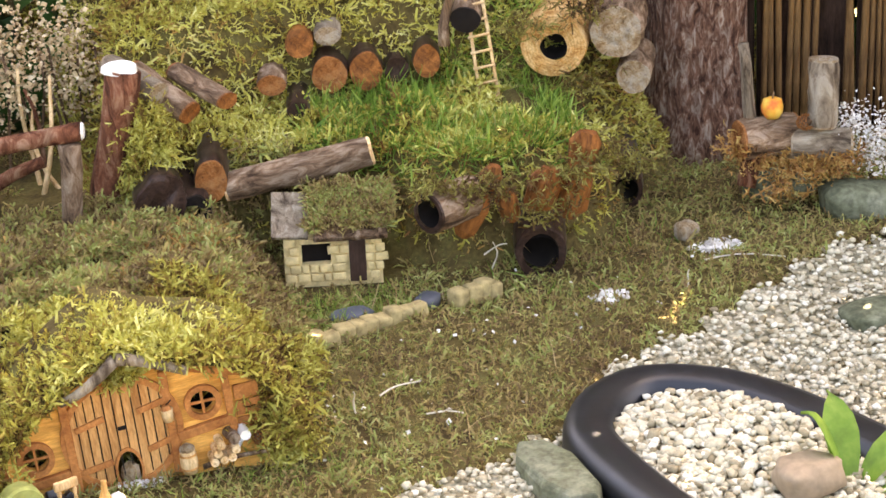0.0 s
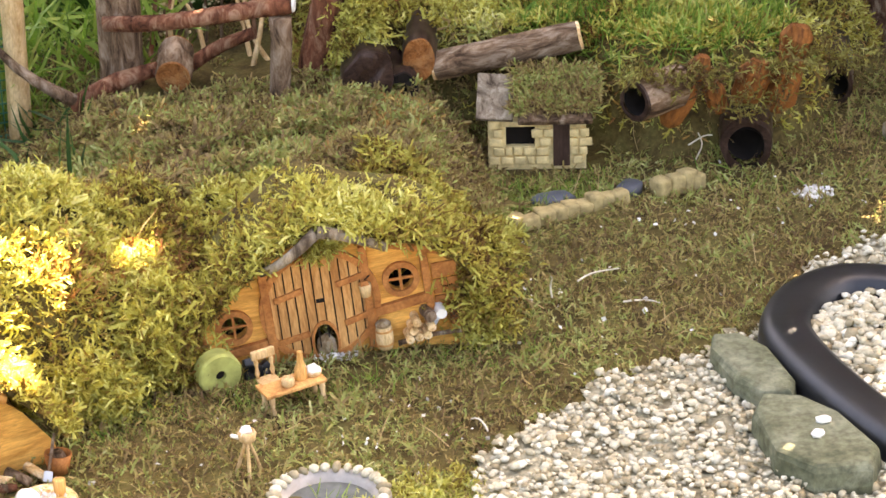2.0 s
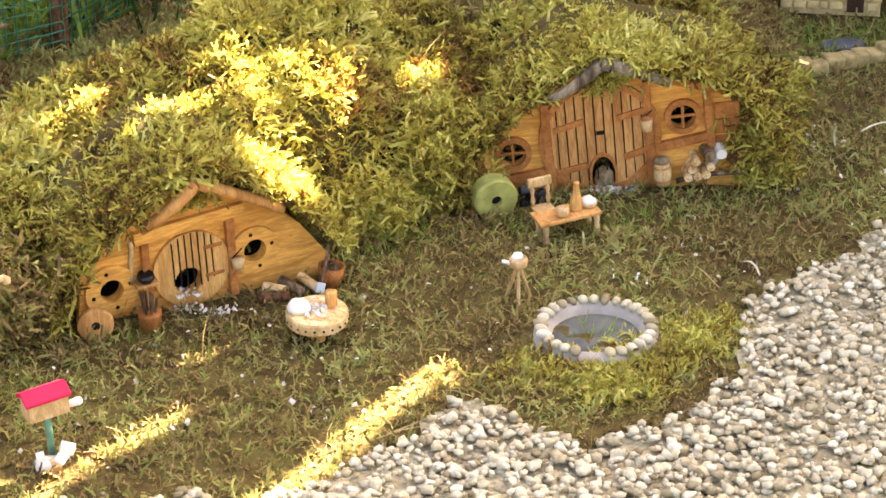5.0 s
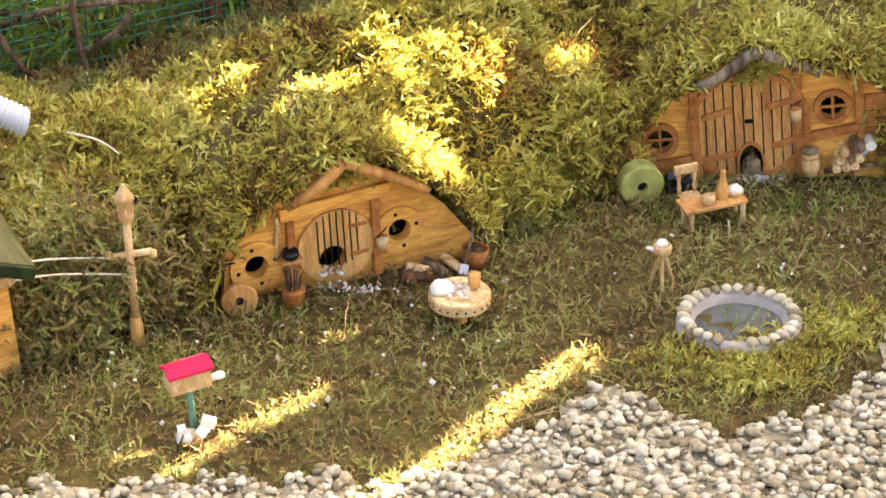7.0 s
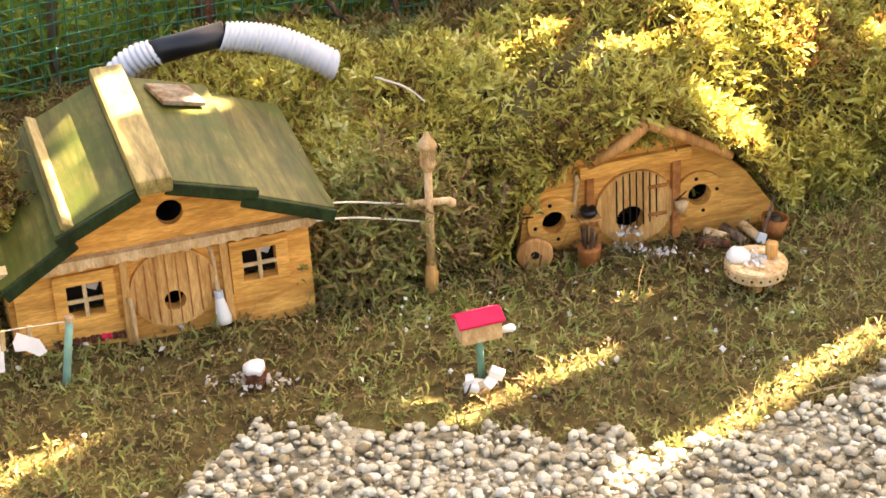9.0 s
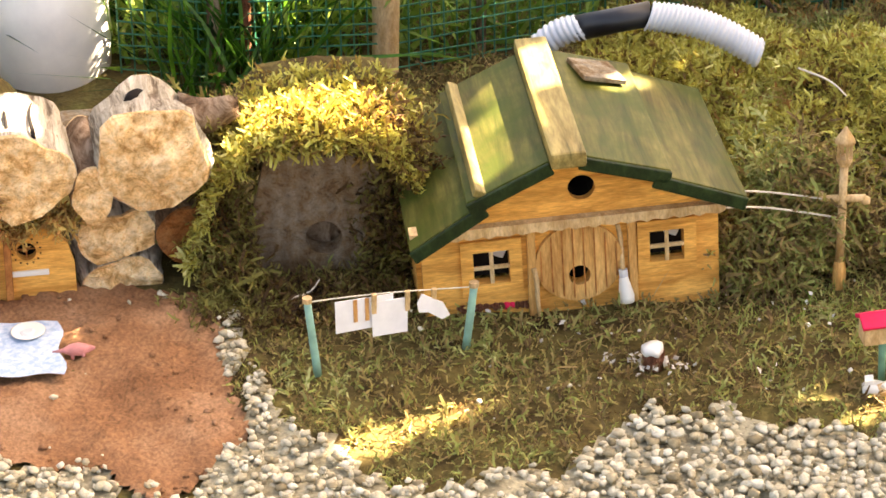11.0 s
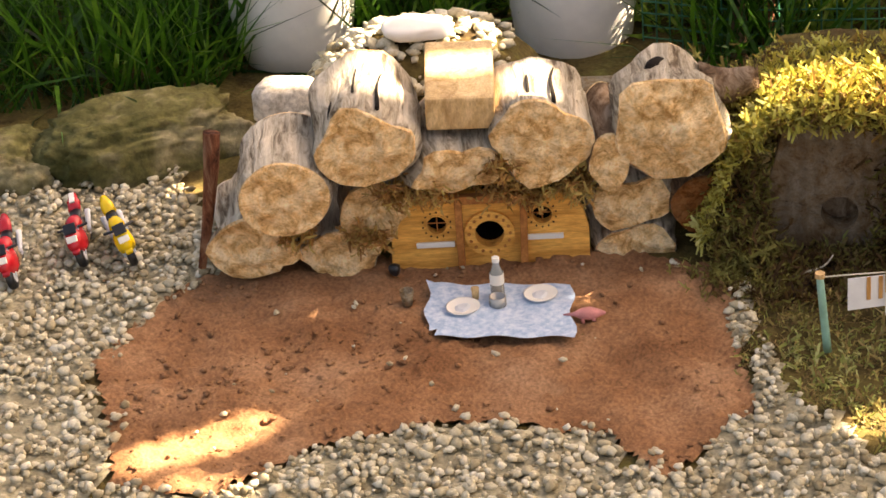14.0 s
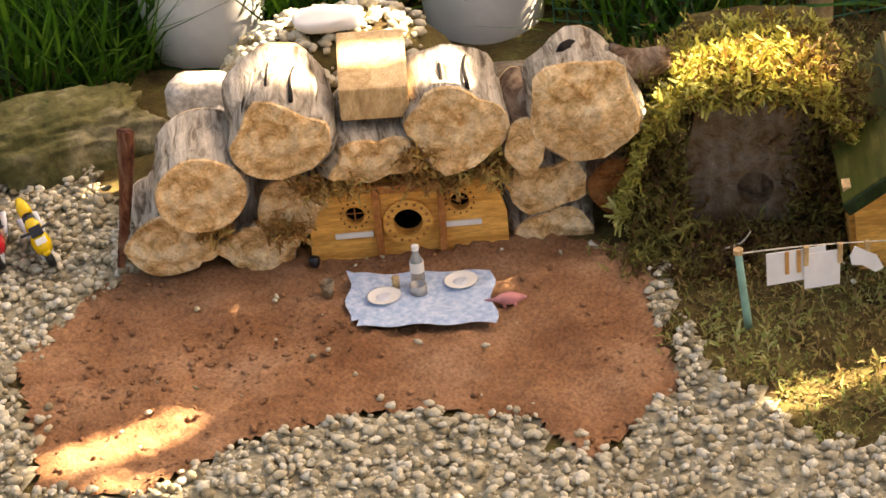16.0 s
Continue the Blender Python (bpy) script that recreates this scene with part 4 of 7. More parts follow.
def stone_cottage():
    h = thing("stone_cottage", pose(0.962, 3.80, 0.012, 0, 0, -14), "small cream stone model cottage with a mossy thatched roof", "house", "mouse houses")
    m = plain("cream sandstone", (0.62, 0.47, 0.22), 0.85, vary=0.35, scale=60)
    win = [(-0.05, 0.03), (-0.003, 0.03), (-0.003, 0.066), (-0.05, 0.066)]
    part("front_wall", plate([(-0.079, -0.01), (0.08, -0.01), (0.08, 0.082), (-0.079, 0.082)], [win], 0.012, 0.012), m, h)
    # Near-black block in place of the dim inside.
    part("room", box(0.06, 0.03, 0.05, (-0.026, 0.03, 0.048)), M_DARK, h)
    part("side_wall", box(0.012, 0.10, 0.10, (-0.073, 0.064, 0.04)), m, h)
    part("side_wall", box(0.012, 0.10, 0.10, (0.074, 0.064, 0.04)), m, h)
    rg = random.Random(5)
    for row in range(5):
        u = -0.079 + (0.008 if row % 2 else 0)
        while u < 0.072:
            wd = rg.uniform(0.013, 0.024)
            c, v = u + wd / 2, 0.007 + row * 0.0155
            if not (-0.052 < c < -0.001 and 0.026 < v < 0.07) and not (0.024 < c < 0.056 and v < 0.07):
                part("stone", box(wd - 0.002, 0.006, 0.0135, (c, -0.002, v), 0.002, (0, rg.uniform(-4, 4), 0)), m, h, smooth=True)
            u += wd
    part("window_lintel", box(0.056, 0.008, 0.009, (-0.026, -0.003, 0.071), 0.0015), m, h)
    part("door", box(0.027, 0.006, 0.071, (0.04, -0.003, 0.033), 0.001), M_WETWOOD, h, "dark brown plank door")
    part("slate_roof", box(0.060, 0.085, 0.008, (-0.066, 0.02, 0.108), 0.002, (40, 4, 0)), M_GREYBARK, h, "bare grey board at the roof's end")
    part("roof_board", box(0.12, 0.085, 0.010, (0.03, 0.015, 0.100), 0.002, (32, 0, 0)), M_BARK, h)
    rg2 = np.random.default_rng(8)
    n = 1100
    u, w = rg2.uniform(-0.04, 0.105, n), rg2.uniform(0.0, 0.8, n)
    P = np.c_[u, -0.012 + 0.10 * w, 0.090 + 0.065 * w]
    d, s, t = frame_of(np.tile([0, -0.6, 0.7], (n, 1)), rg2, 0.5)
    V = (s[:, None, :] * FROND[None, :, 0:1] + t[:, None, :] * FROND[None, :, 1:2] + d[:, None, :] * FROND[None, :, 2:3]) * 0.02 + P[:, None, :]
    ob = sheet("moss_thatch", V.reshape(-1, 3), (FROND_F[None] + (np.arange(n) * len(FROND))[:, None, None]).reshape(-1, 3), M_TURF, False)
    ob.parent = h
    tagged(ob, "brown and green moss thatch", kind="stuff")


stone_cottage()

# ---- log pile round the low house ----
AWAY = Vector((-0.47, 0.88, 0.0))


def pile_log(c, r, ln, label, skin, ends, seed, flat=0.9, rise=0.05, wob=0.12, name="log"):
    c = Vector(c)
    return log_thing(name, c, c + AWAY * ln + Vector((0, 0, rise)), r, label, skin, ends, seed, flat, wob=wob, group="logs of the pile")


pile_log((-1.523, 2.349, 0.135), 0.058, 0.14, "smooth grey round log with a sawn yellow end", M_WEATHER, M_CUT, 1, 0.87, 0.0, 0.04)
pile_log((-1.436, 2.404, 0.190), 0.064, 0.17, "thick grey cracked log with a rough end", M_WEATHER, M_CUT, 2, 0.8, 0.0, 0.22)
pile_log((-1.250, 2.505, 0.180), 0.060, 0.13, "rounded pale log with flaking end grain", M_WEATHER, M_CUT, 3, 0.98, 0.0, 0.24)
pile_log((-1.176, 2.541, 0.150), 0.026, 0.14, "narrow dark split log", M_BARK, M_CUT, 4, 1.6, 0.0)
pile_log((-1.110, 2.571, 0.192), 0.068, 0.09, "big knotty log with torn bark", M_WEATHER, M_CUT, 5, 1.0, 0.0, 0.22)
pile_log((-1.344, 2.462, 0.150), 0.058, 0.15, "pale half-round split log end", M_WEATHER, M_CUT, 6, 0.55, 0.0, 0.3)
pile_log((-1.581, 2.355, 0.050), 0.054, 0.15, "rough split log low in the pile", M_WEATHER, M_CUT, 7, 0.7, 0.0, 0.35)
pile_log((-1.449, 2.435, 0.088), 0.044, 0.15, "pale split log with a bright end", M_WEATHER, M_CUT, 8, 0.85, 0.0, 0.3)
pile_log((-1.488, 2.411, 0.030), 0.058, 0.15, "split log half sunk in sand", M_WEATHER, M_CUT, 9, 0.55, 0.0, 0.3)
pile_log((-1.168, 2.582, 0.075), 0.050, 0.15, "split log beside the low house", M_WEATHER, M_CUT, 10, 0.7, 0.0, 0.35)
pile_log((-1.160, 2.580, 0.012), 0.055, 0.14, "split log lying against the sand", M_WEATHER, M_CUT, 11, 0.55, 0.0, 0.3)
pile_log((-1.085, 2.625, 0.065), 0.048, 0.14, "dark split log under the moss", M_BARK, M_CUTOLD, 12, 0.8, 0.0)
RIGHT = Vector((0.88, 0.47, 0.0))
for o_ in [q for q in scene.objects if q.get("label", "") in ("big knotty log with torn bark", "thick grey cracked log with a rough end", "rounded pale log with flaking end grain")]:
    place = o_.matrix_world.inverted()
    c_ = o_.matrix_world.translation.copy()
    if "knotty" in o_["label"]:
        part("branch_stub", rod(place @ (c_ + AWAY * 0.055 + RIGHT * 0.045 + Vector((0, 0, 0.03))), place @ (c_ + AWAY * 0.05 + RIGHT * 0.115 + Vector((0, 0, 0.035))), 0.028, 0.015, 10, 0.006), M_BARK, o_, "dark broken branch stub", True)
        part("knot_hole", rod(place @ (c_ + AWAY * 0.030 - RIGHT * 0.020 + Vector((0, 0, 0.062))), place @ (c_ + AWAY * 0.052 - RIGHT * 0.002 + Vector((0, 0, 0.064))), 0.007, 0.009, 8, 0.003), M_DARK, o_, "dark knot hole", True)
    for k_, (u_, z_) in enumerate(((-0.012, 0.052), (0.018, 0.051), (-0.040, 0.036))):
        part("crack", rod(place @ (c_ + AWAY * 0.004 + RIGHT * u_ + Vector((0, 0, z_))), place @ (c_ + AWAY * (0.12 - 0.02 * k_) + RIGHT * (u_ + 0.006) + Vector((0, 0, z_ + 0.001))), 0.0030, 0.0012, 6, 0.003, 8, k_), M_DARK, o_, "dark drying crack", True)
blk = thing("wood_block", pose(-1.366, 2.525, 0.226, 8, 2, 27), "squared pale timber offcut on the pile", "wood block", "logs of the pile")
part("block", box(0.084, 0.13, 0.046, (0, 0.01, 0), 0.004), M_PALE, blk, smooth=False)

# mossy stump house
M_STUMP = cut_wood("dark stump grain", (0.27, 0.21, 0.15), (0.10, 0.07, 0.045))
st = thing("stump_house", pose(-0.945, 2.69, 0.0, 0, 0, 18), "dark hollow stump with a mouse hole under bright moss", "stump", "mouse houses")
hole = (0.008, 0.050)
part("front_slab", plate([(-0.075, -0.02), (0.082, -0.02), (0.088, 0.06), (0.078, 0.16), (-0.06, 0.165), (-0.078, 0.09)], [ring_pts(0.023, 22, hole)], 0.03, 0.02), M_STUMP, st, "grey cracked end grain")
# The hole's inner shade is put in as near-black colour.
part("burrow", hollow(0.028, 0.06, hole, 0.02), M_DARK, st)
part("trunk", box(0.15, 0.12, 0.17, (0.005, 0.085, 0.07), 0.02), M_BARK, st)
roof_turf(st, [(-0.15, 0.02), (-0.11, 0.13), (-0.07, 0.17), (0.0, 0.18), (0.08, 0.175), (0.115, 0.13), (0.14, 0.05)], -0.045, 0.14, "c", 44, 6500, 0.0185)

# ---- bank of logs ----
def bank_log(c, r, turn, label, skin=M_BARK, ends=M_CUTOLD, seed=0, ln=0.12, hole=0.0, tip=0.0, flat=1.0, group="log ends in the bank"):
    c = Vector(c)
    d = Vector((math.sin(radians(turn)), math.cos(radians(turn)), math.tan(radians(tip))))
    return log_thing("log", c, c + d * ln, r, label, skin, ends, seed, flat, hole, group=group)


for i, (c, r, fl, skin, ends, lab) in enumerate((((1.053, 4.108, 0.254), 0.032, 1.05, M_WETWOOD, M_CUTOLD, "round rusty log end in the mossy bank"), ((1.113, 4.088, 0.259), 0.029, 1.2, M_WETWOOD, M_RUST, "cracked reddish log end in the bank"), ((1.170, 4.095, 0.252), 0.022, 1.1, M_WETWOOD, M_WETWOOD, "black rotten log end in the bank"), ((1.216, 4.068, 0.268), 0.024, 1.3, M_WETWOOD, M_RUST, "dark split log end in the bank"), ((1.009, 4.128, 0.305), 0.024, 0.9, M_RUST, M_RUST, "orange split log end in the bank"), ((1.059, 4.128, 0.317), 0.024, 0.7, M_GREYBARK, M_CUTGREY, "grey split log end in the bank"), ((0.949, 4.10, 0.252), 0.026, 0.7, M_BARK, M_CUTOLD, "brown log end sunk in the moss"), ((0.980, 4.05, 0.218), 0.020, 0.8, M_WETWOOD, M_WETWOOD, "black rotten log end low in the bank"))):
    bank_log((c[0] + 0.004, c[1] + 0.016, c[2]), r, 15, lab, skin, ends, 20 + i, flat=fl)
bank_log((1.423, 4.005, 0.290), 0.056, 25, "pale peeled log ring with a large mouse hole", M_RING, M_RING, 30, 0.16, 0.42)
bank_log((1.523, 3.968, 0.312), 0.046, 25, "weathered grey round log end", M_BARK, M_CUTGREY, 31, 0.16)
bank_log((1.550, 3.957, 0.233), 0.030, 25, "small grey log end", M_BARK, M_CUTGREY, 32, 0.14)
bank_log((1.099, 3.700, 0.142), 0.034, 60, "dark-holed log jutting from the bank", M_BARK, M_WETWOOD, 33, 0.10, 0.75)
bank_log((1.285, 3.705, 0.045), 0.043, 18, "wet purple-brown log with a mouse door", M_WETWOOD, M_WETWOOD, 34, 0.12, 0.7, 12, 1.2)
bank_log((1.520, 3.920, 0.045), 0.028, 18, "dark wet log with an arched hole", M_WETWOOD, M_WETWOOD, 35, 0.12, 0.7, 12, 1.4)
for i, (c, tl, k) in enumerate((((1.182, 3.735, 0.112), 28, 1.1), ((1.212, 3.745, 0.160), 20, 0.9), ((1.244, 3.735, 0.120), -12, 0.8), ((1.301, 3.73, 0.138), 18, 1.2), ((1.378, 3.74, 0.185), 10, 1.15), ((1.357, 3.735, 0.125), 14, 1.2), ((1.15, 3.745, 0.15), -20, 0.7))):
    b = thing("split_log", pose(*c, 14, tl, -16) @ Matrix.Scale(k, 4), "orange split log slab in the bank's face", "log", "split logs in the bank")
    slab = lathe([(0.010, -0.040), (0.021, -0.024), (0.023, 0.02), (0.012, 0.040)], 9, wob=0.5, seed=i)
    bmesh.ops.scale(slab, vec=(1, 0.6, 1), verts=slab.verts)
    part("slab", slab, M_RUST, b, smooth=False)
log_thing("log", (0.829, 3.955, 0.140), (1.060, 3.900, 0.188), 0.025, "fallen grey-brown branch log above the cottage", M_BARK, M_CUT, 50)
log_thing("log", (0.733, 3.983, 0.308), (0.675, 4.09, 0.332), 0.020, "short sawn log on the bank", M_GREYBARK, M_CUTGREY, 51)
log_thing("log", (0.780, 3.974, 0.272), (0.71, 4.07, 0.322), 0.025, "short orange-ended log on the bank", M_BARK, M_RUST, 52, flat=0.8)
log_thing("log", (0.840, 3.962, 0.287), (0.785, 4.08, 0.31), 0.021, "short split log on the bank", M_BARK, M_RUST, 53, flat=0.7)
log_thing("log", (0.713, 3.92, 0.140), (0.72, 4.06, 0.15), 0.044, "burnt black ribbed log end", M_WETWOOD, M_WETWOOD, 54, flat=1.15, wob=0.2)
log_thing("log", (0.758, 3.925, 0.115), (0.77, 4.06, 0.13), 0.036, "black rotten hollow log", M_WETWOOD, M_DARK, 56, hole=0.5, wob=0.3)
log_thing("log", (0.800, 3.94, 0.160), (0.83, 4.06, 0.17), 0.028, "dark rotten log end", M_WETWOOD, M_CUTOLD, 55, flat=1.4)
stump = thing("stump_post", pose(0.615, 3.99, 0.06), "upright reddish branch stump sawn off pale", "stump")
part("trunk", rod((0, 0, 0), (0.06, 0.0, 0.295), 0.023, 0.030, 12, 0.012, 6), M_REDBARK, stump, smooth=True)
part("sawn_top", lathe([(0.031, 0), (0.029, 0.008), (0.015, 0.010)], 14, (0.061, 0, 0.292), wob=0.2), M_WHITE, stump, "bleached sawn top")
post = thing("stump_post", pose(0.568, 3.96, 0.05), "old grey fence stump beside the branch stump", "stump")
part("trunk", rod((0, 0, 0), (0.008, 0, 0.20), 0.017, 0.019, 10, 0.005, 5), M_BARK, post, smooth=True)
br = thing("branch", pose(0, 0, 0), "thick brown branch laid across as a rail", "branch")
part("limb", rod((0.598, 3.965, 0.268), (0.30, 4.06, 0.235), 0.016, 0.013, 10, 0.012, 6), M_REDBARK, br, smooth=True)
part("cut_tip", lathe([(0.015, 0), (0.012, 0.004)], 12, (0.600, 3.964, 0.268), (0, 90, -17)), M_WHITE, br)

# tall pine, its trunk in view; an added leaf screen behind it shades the garden
pine = thing("pine_tree", pose(1.772, 4.22, 0.0), "tall pine with flaking grey-red bark", "tree")
part("trunk", lathe([(0.135, -0.05), (0.105, 0.04), (0.092, 0.14), (0.090, 0.6), (0.08, 1.6), (0.06, 3.4)], 40, wob=0.16, seed=3), M_PINEBARK, pine, smooth=True)
for i in range(9):
    a = i * 0.75
    part("limb", rod((0, 0, 2.5 + 0.06 * i), (0.45 * math.cos(a), 0.45 * math.sin(a) + 0.3, 2.7 + 0.06 * i), 0.03, 0.008, 8, 0.08, 6, i), M_BARK, pine, smooth=True)

# gaps left in the added leaf screen, by the sunlit places behind them: start, end, half-width
YARD_GAPS = [(0.23, 2.728, 0.007, -0.05, 2.385, 0.014, 0.0115), (-0.073, 2.692, 0.015, -0.233, 2.531, 0.015, 0.009), (-0.261, 2.558, 0.014, -0.296, 2.542, 0.006, 0.005),
             (0.045, 3.05, 0.178, 0.055, 2.985, 0.168, 0.036), (0.080, 3.06, 0.150, 0.080, 2.995, 0.150, 0.026), (0.100, 3.13, 0.138, 0.088, 3.06, 0.152, 0.030), (-0.093, 3.061, 0.243, -0.039, 3.115, 0.236, 0.011), (-0.039, 3.134, 0.230, 0.035, 3.142, 0.222, 0.016),
             (0.036, 3.15, 0.235, 0.131, 3.209, 0.215, 0.008), (0.014, 3.152, 0.258, 0.079, 3.212, 0.255, 0.005), (0.242, 3.269, 0.162, 0.293, 3.323, 0.170, 0.010), (-0.089, 3.853, 0.05, -0.006, 3.894, 0.08, 0.010),
             (-0.182, 3.224, 0.255, -0.113, 3.218, 0.282, 0.004), (-0.765, 2.318, 0.014, -0.692, 2.399, 0.006, 0.018)]
PILE_GAPS = [(-1.493, 1.962, 0.009, -1.427, 2.05, 0.005, 0.022), (-1.441, 1.938, 0.006, -1.358, 1.945, 0.012, 0.006), (-0.975, 2.70, 0.235, -0.86, 2.72, 0.228, 0.034),
             (-0.715, 2.88, 0.245, -0.677, 2.80, 0.242, 0.012), (-0.605, 2.871, 0.218, -0.592, 2.93, 0.19, 0.007), (-0.75, 2.76, 0.20, -0.706, 2.629, 0.191, 0.004),
             (-1.500, 2.549, 0.242, -1.455, 2.475, 0.240, 0.013), (-1.405, 2.53, 0.258, -1.345, 2.56, 0.262, 0.016), (-1.30, 2.585, 0.235, -1.265, 2.54, 0.235, 0.018),
             (-1.66, 2.62, 0.16, -1.63, 2.62, 0.16, 0.016), (-1.632, 2.712, 0.195, -1.444, 2.737, 0.195, 0.022),
             (-1.424, 3.176, 0.09, -1.426, 3.164, 0.03, 0.014), (-1.786, 2.99, 0.12, -1.792, 2.999, 0.05, 0.018)]
ACROSS = np.array([SUN_Y, -SUN_X, 0.0]) / math.hypot(SUN_X, SUN_Y)
RISE = np.cross(ACROSS, np.array(SUN))
RISE = RISE if RISE[2] > 0 else -RISE


def shadow_plane(q):
    return np.stack([q @ ACROSS, q @ RISE], -1)


def to_gap(q, gap):
    """How far a sun ray through q passes outside a gap."""
    a_, b_ = shadow_plane(np.array(gap[:3])), shadow_plane(np.array(gap[3:6]))
    d_ = b_ - a_
    f_ = np.clip(((q - a_) @ d_) / (d_ @ d_), 0, 1)
    return np.hypot(*(q - a_ - f_[:, None] * d_).T) - gap[6]


# Leaf screen placed only to cast shade; its openings follow the sunlit places.
rg = np.random.default_rng(77)
nl = 92000
HS, HD, LZ = rg.uniform(-0.9, 4.9, nl), 4.95 + rg.normal(0, 0.05, nl), rg.uniform(0.0, 4.7, nl)
leaf_at = np.c_[SUN_X * HD - SUN_Y * HS, SUN_Y * HD + SUN_X * HS, LZ]
leaf_uv = shadow_plane(leaf_at)
open_ = np.zeros(nl, bool)
for gap in YARD_GAPS + PILE_GAPS:
    open_ |= to_gap(leaf_uv, gap) < 0.085
gx, gy = leaf_at[:, 0] - SUN.x * LZ / SUN.z, leaf_at[:, 1] - SUN.y * LZ / SUN.z
open_ |= (gy > 3.0 + 0.25 * (gx + 1.5)) & (gx < -1.15) & (gx > -1.95) & (np.sin(gx * 23 + 2 * np.sin(gy * 17)) * np.sin(gy * 19 + gx * 7) > -0.25)
open_ |= ((gy > 4.6) & (gx < 0.2)) | (gy < 1.5) | (gx < -3.0)
LEAF = np.array([(-0.4, 0, 0), (0.4, 0, 0), (0.5, 0.1, 0.6), (-0.5, 0.1, 0.6), (0, 0.2, 1.1)])
LEAF_F = np.array([(0, 1, 2), (0, 2, 3), (3, 2, 4)])
pts = leaf_at[~open_]
screen_n = rg.normal(0, 1, (len(pts), 3))
growth("tall_hedge", pts, screen_n / np.linalg.norm(screen_n, axis=1)[:, None], 0.057, 0.3, LEAF, LEAF_F, M_LEAF, "added leaf screen that shades the garden, with sun gaps", "hedge", 78, 0.2)
SHOOT = np.array([(-0.45, 0, 0), (0, 0.05, -0.6), (0.45, 0, 0), (0, 0.05, 0.6)])
# small leaves added round the gaps to give the sun patches crisp edges
ring_uv = []
for gap in YARD_GAPS + PILE_GAPS:
    a_, b_ = shadow_plane(np.array(gap[:3])), shadow_plane(np.array(gap[3:6]))
    lo, hi = np.minimum(a_, b_) - gap[6] - 0.12, np.maximum(a_, b_) + gap[6] + 0.12
    area = float(np.prod(hi - lo))
    q = rg.uniform(lo, hi, (int(area * 46000), 2))
    far_ = to_gap(q, gap)
    ring_uv.append(q[(far_ > 0.009) & (far_ < 0.12)])
ring_uv = np.concatenate(ring_uv)
keep = np.ones(len(ring_uv), bool)
for gap in YARD_GAPS + PILE_GAPS:
    keep &= to_gap(ring_uv, gap) > 0.009
ring_uv = ring_uv[keep]
level = np.array([SUN_X, SUN_Y, 0.0])
base = ring_uv[:, :1] * ACROSS + ring_uv[:, 1:] * RISE
far_ = (4.95 + rg.normal(0, 0.03, len(base)) - base @ level) / float(np.array(SUN) @ level)
pts = base + far_[:, None] * np.array(SUN)
screen_n = np.array(SUN) * 0.3 + rg.normal(0, 1, (len(pts), 3))
growth("hedge_shoots", pts, screen_n / np.linalg.norm(screen_n, axis=1)[:, None], 0.017, 0.3, SHOOT, np.array([(0, 1, 2), (0, 2, 3)]), M_LEAF, "small leaves added to sharpen the edges of the sun gaps", "hedge", 79, 0.2)

# A second leaf layer, added to stop sun leaking near the gaps.
inner_ = np.full(len(ring_uv), 9.0)
for gap in YARD_GAPS + PILE_GAPS:
    inner_ = np.minimum(inner_, to_gap(ring_uv, gap))
back_ = pts[(inner_ > 0.032) & (rg.uniform(0, 1, len(pts)) < 0.5)] + rg.normal(0, 0.004, 3)
screen_n = np.array(SUN) * 0.6 + rg.normal(0, 1, (len(back_), 3))
growth("hedge_sprigs", back_ + np.array(SUN) * 0.05, screen_n / np.linalg.norm(screen_n, axis=1)[:, None], 0.034, 0.3, SHOOT, np.array([(0, 1, 2), (0, 2, 3)]), M_LEAF, "larger leaves added to stop stray sun near the gaps", "hedge", 80, 0.15)

# ---- pond liner, slabs and stones on the right ----
def offset_loop(poly, d):
    out = []
    for i, (x, y) in enumerate(poly):
        (xa, ya), (xb, yb) = poly[i - 1], poly[(i + 1) % len(poly)]
        tx, ty = xb - xa, yb - ya
        ln = math.hypot(tx, ty)
        out.append((x - ty / ln * d, y + tx / ln * d))
    return out


def round_loop(poly, rounds=2):
    for _ in range(rounds):
        poly = [q for a, b in zip(poly, poly[1:] + poly[:1]) for q in ((a[0] * 0.75 + b[0] * 0.25, a[1] * 0.75 + b[1] * 0.25), (a[0] * 0.25 + b[0] * 0.75, a[1] * 0.25 + b[1] * 0.75))]
    return poly


tub_loop = round_loop(TUB_OUT)
liner = thing("pond_liner", pose(0, 0, 0), "black plastic pond liner filled with pebbles", "pond liner")
b = bmesh.new()
rings = []
for d, z in ((0.0, -0.02), (0.002, 0.03), (0.010, 0.046), (0.024, 0.050), (0.060, 0.050), (0.072, 0.042), (0.078, 0.012), (0.088, -0.01)):
    rings.append([b.verts.new((x, y, z)) for x, y in offset_loop(tub_loop, -d)])
nn = len(rings[0])
for lo, hi in zip(rings, rings[1:]):
    for i in range(nn):
        b.faces.new((lo[i], lo[(i + 1) % nn], hi[(i + 1) % nn], hi[i]))
bmesh.ops.recalc_face_normals(b, faces=b.faces)
part("rim", b, M_TUB, liner, smooth=True)
inner = offset_loop(tub_loop, -0.08)
x, y = rng.uniform(1.1, 1.6, 9000), rng.uniform(2.5, 3.25, 9000)
ok = inside(x, y, inner) & (y > 2.66)
x, y = x[ok], y[ok]
heapz = 0.012 + 0.035 * np.exp(-((x - 1.33) ** 2 + (y - 3.0) ** 2) / 0.03)
pebbles("tub_pebbles", np.c_[x, y, heapz + rng.uniform(-0.006, 0.008, len(x))], 0.0070, M_GRAVEL, "pale pebbles heaped in the pond liner", 8)
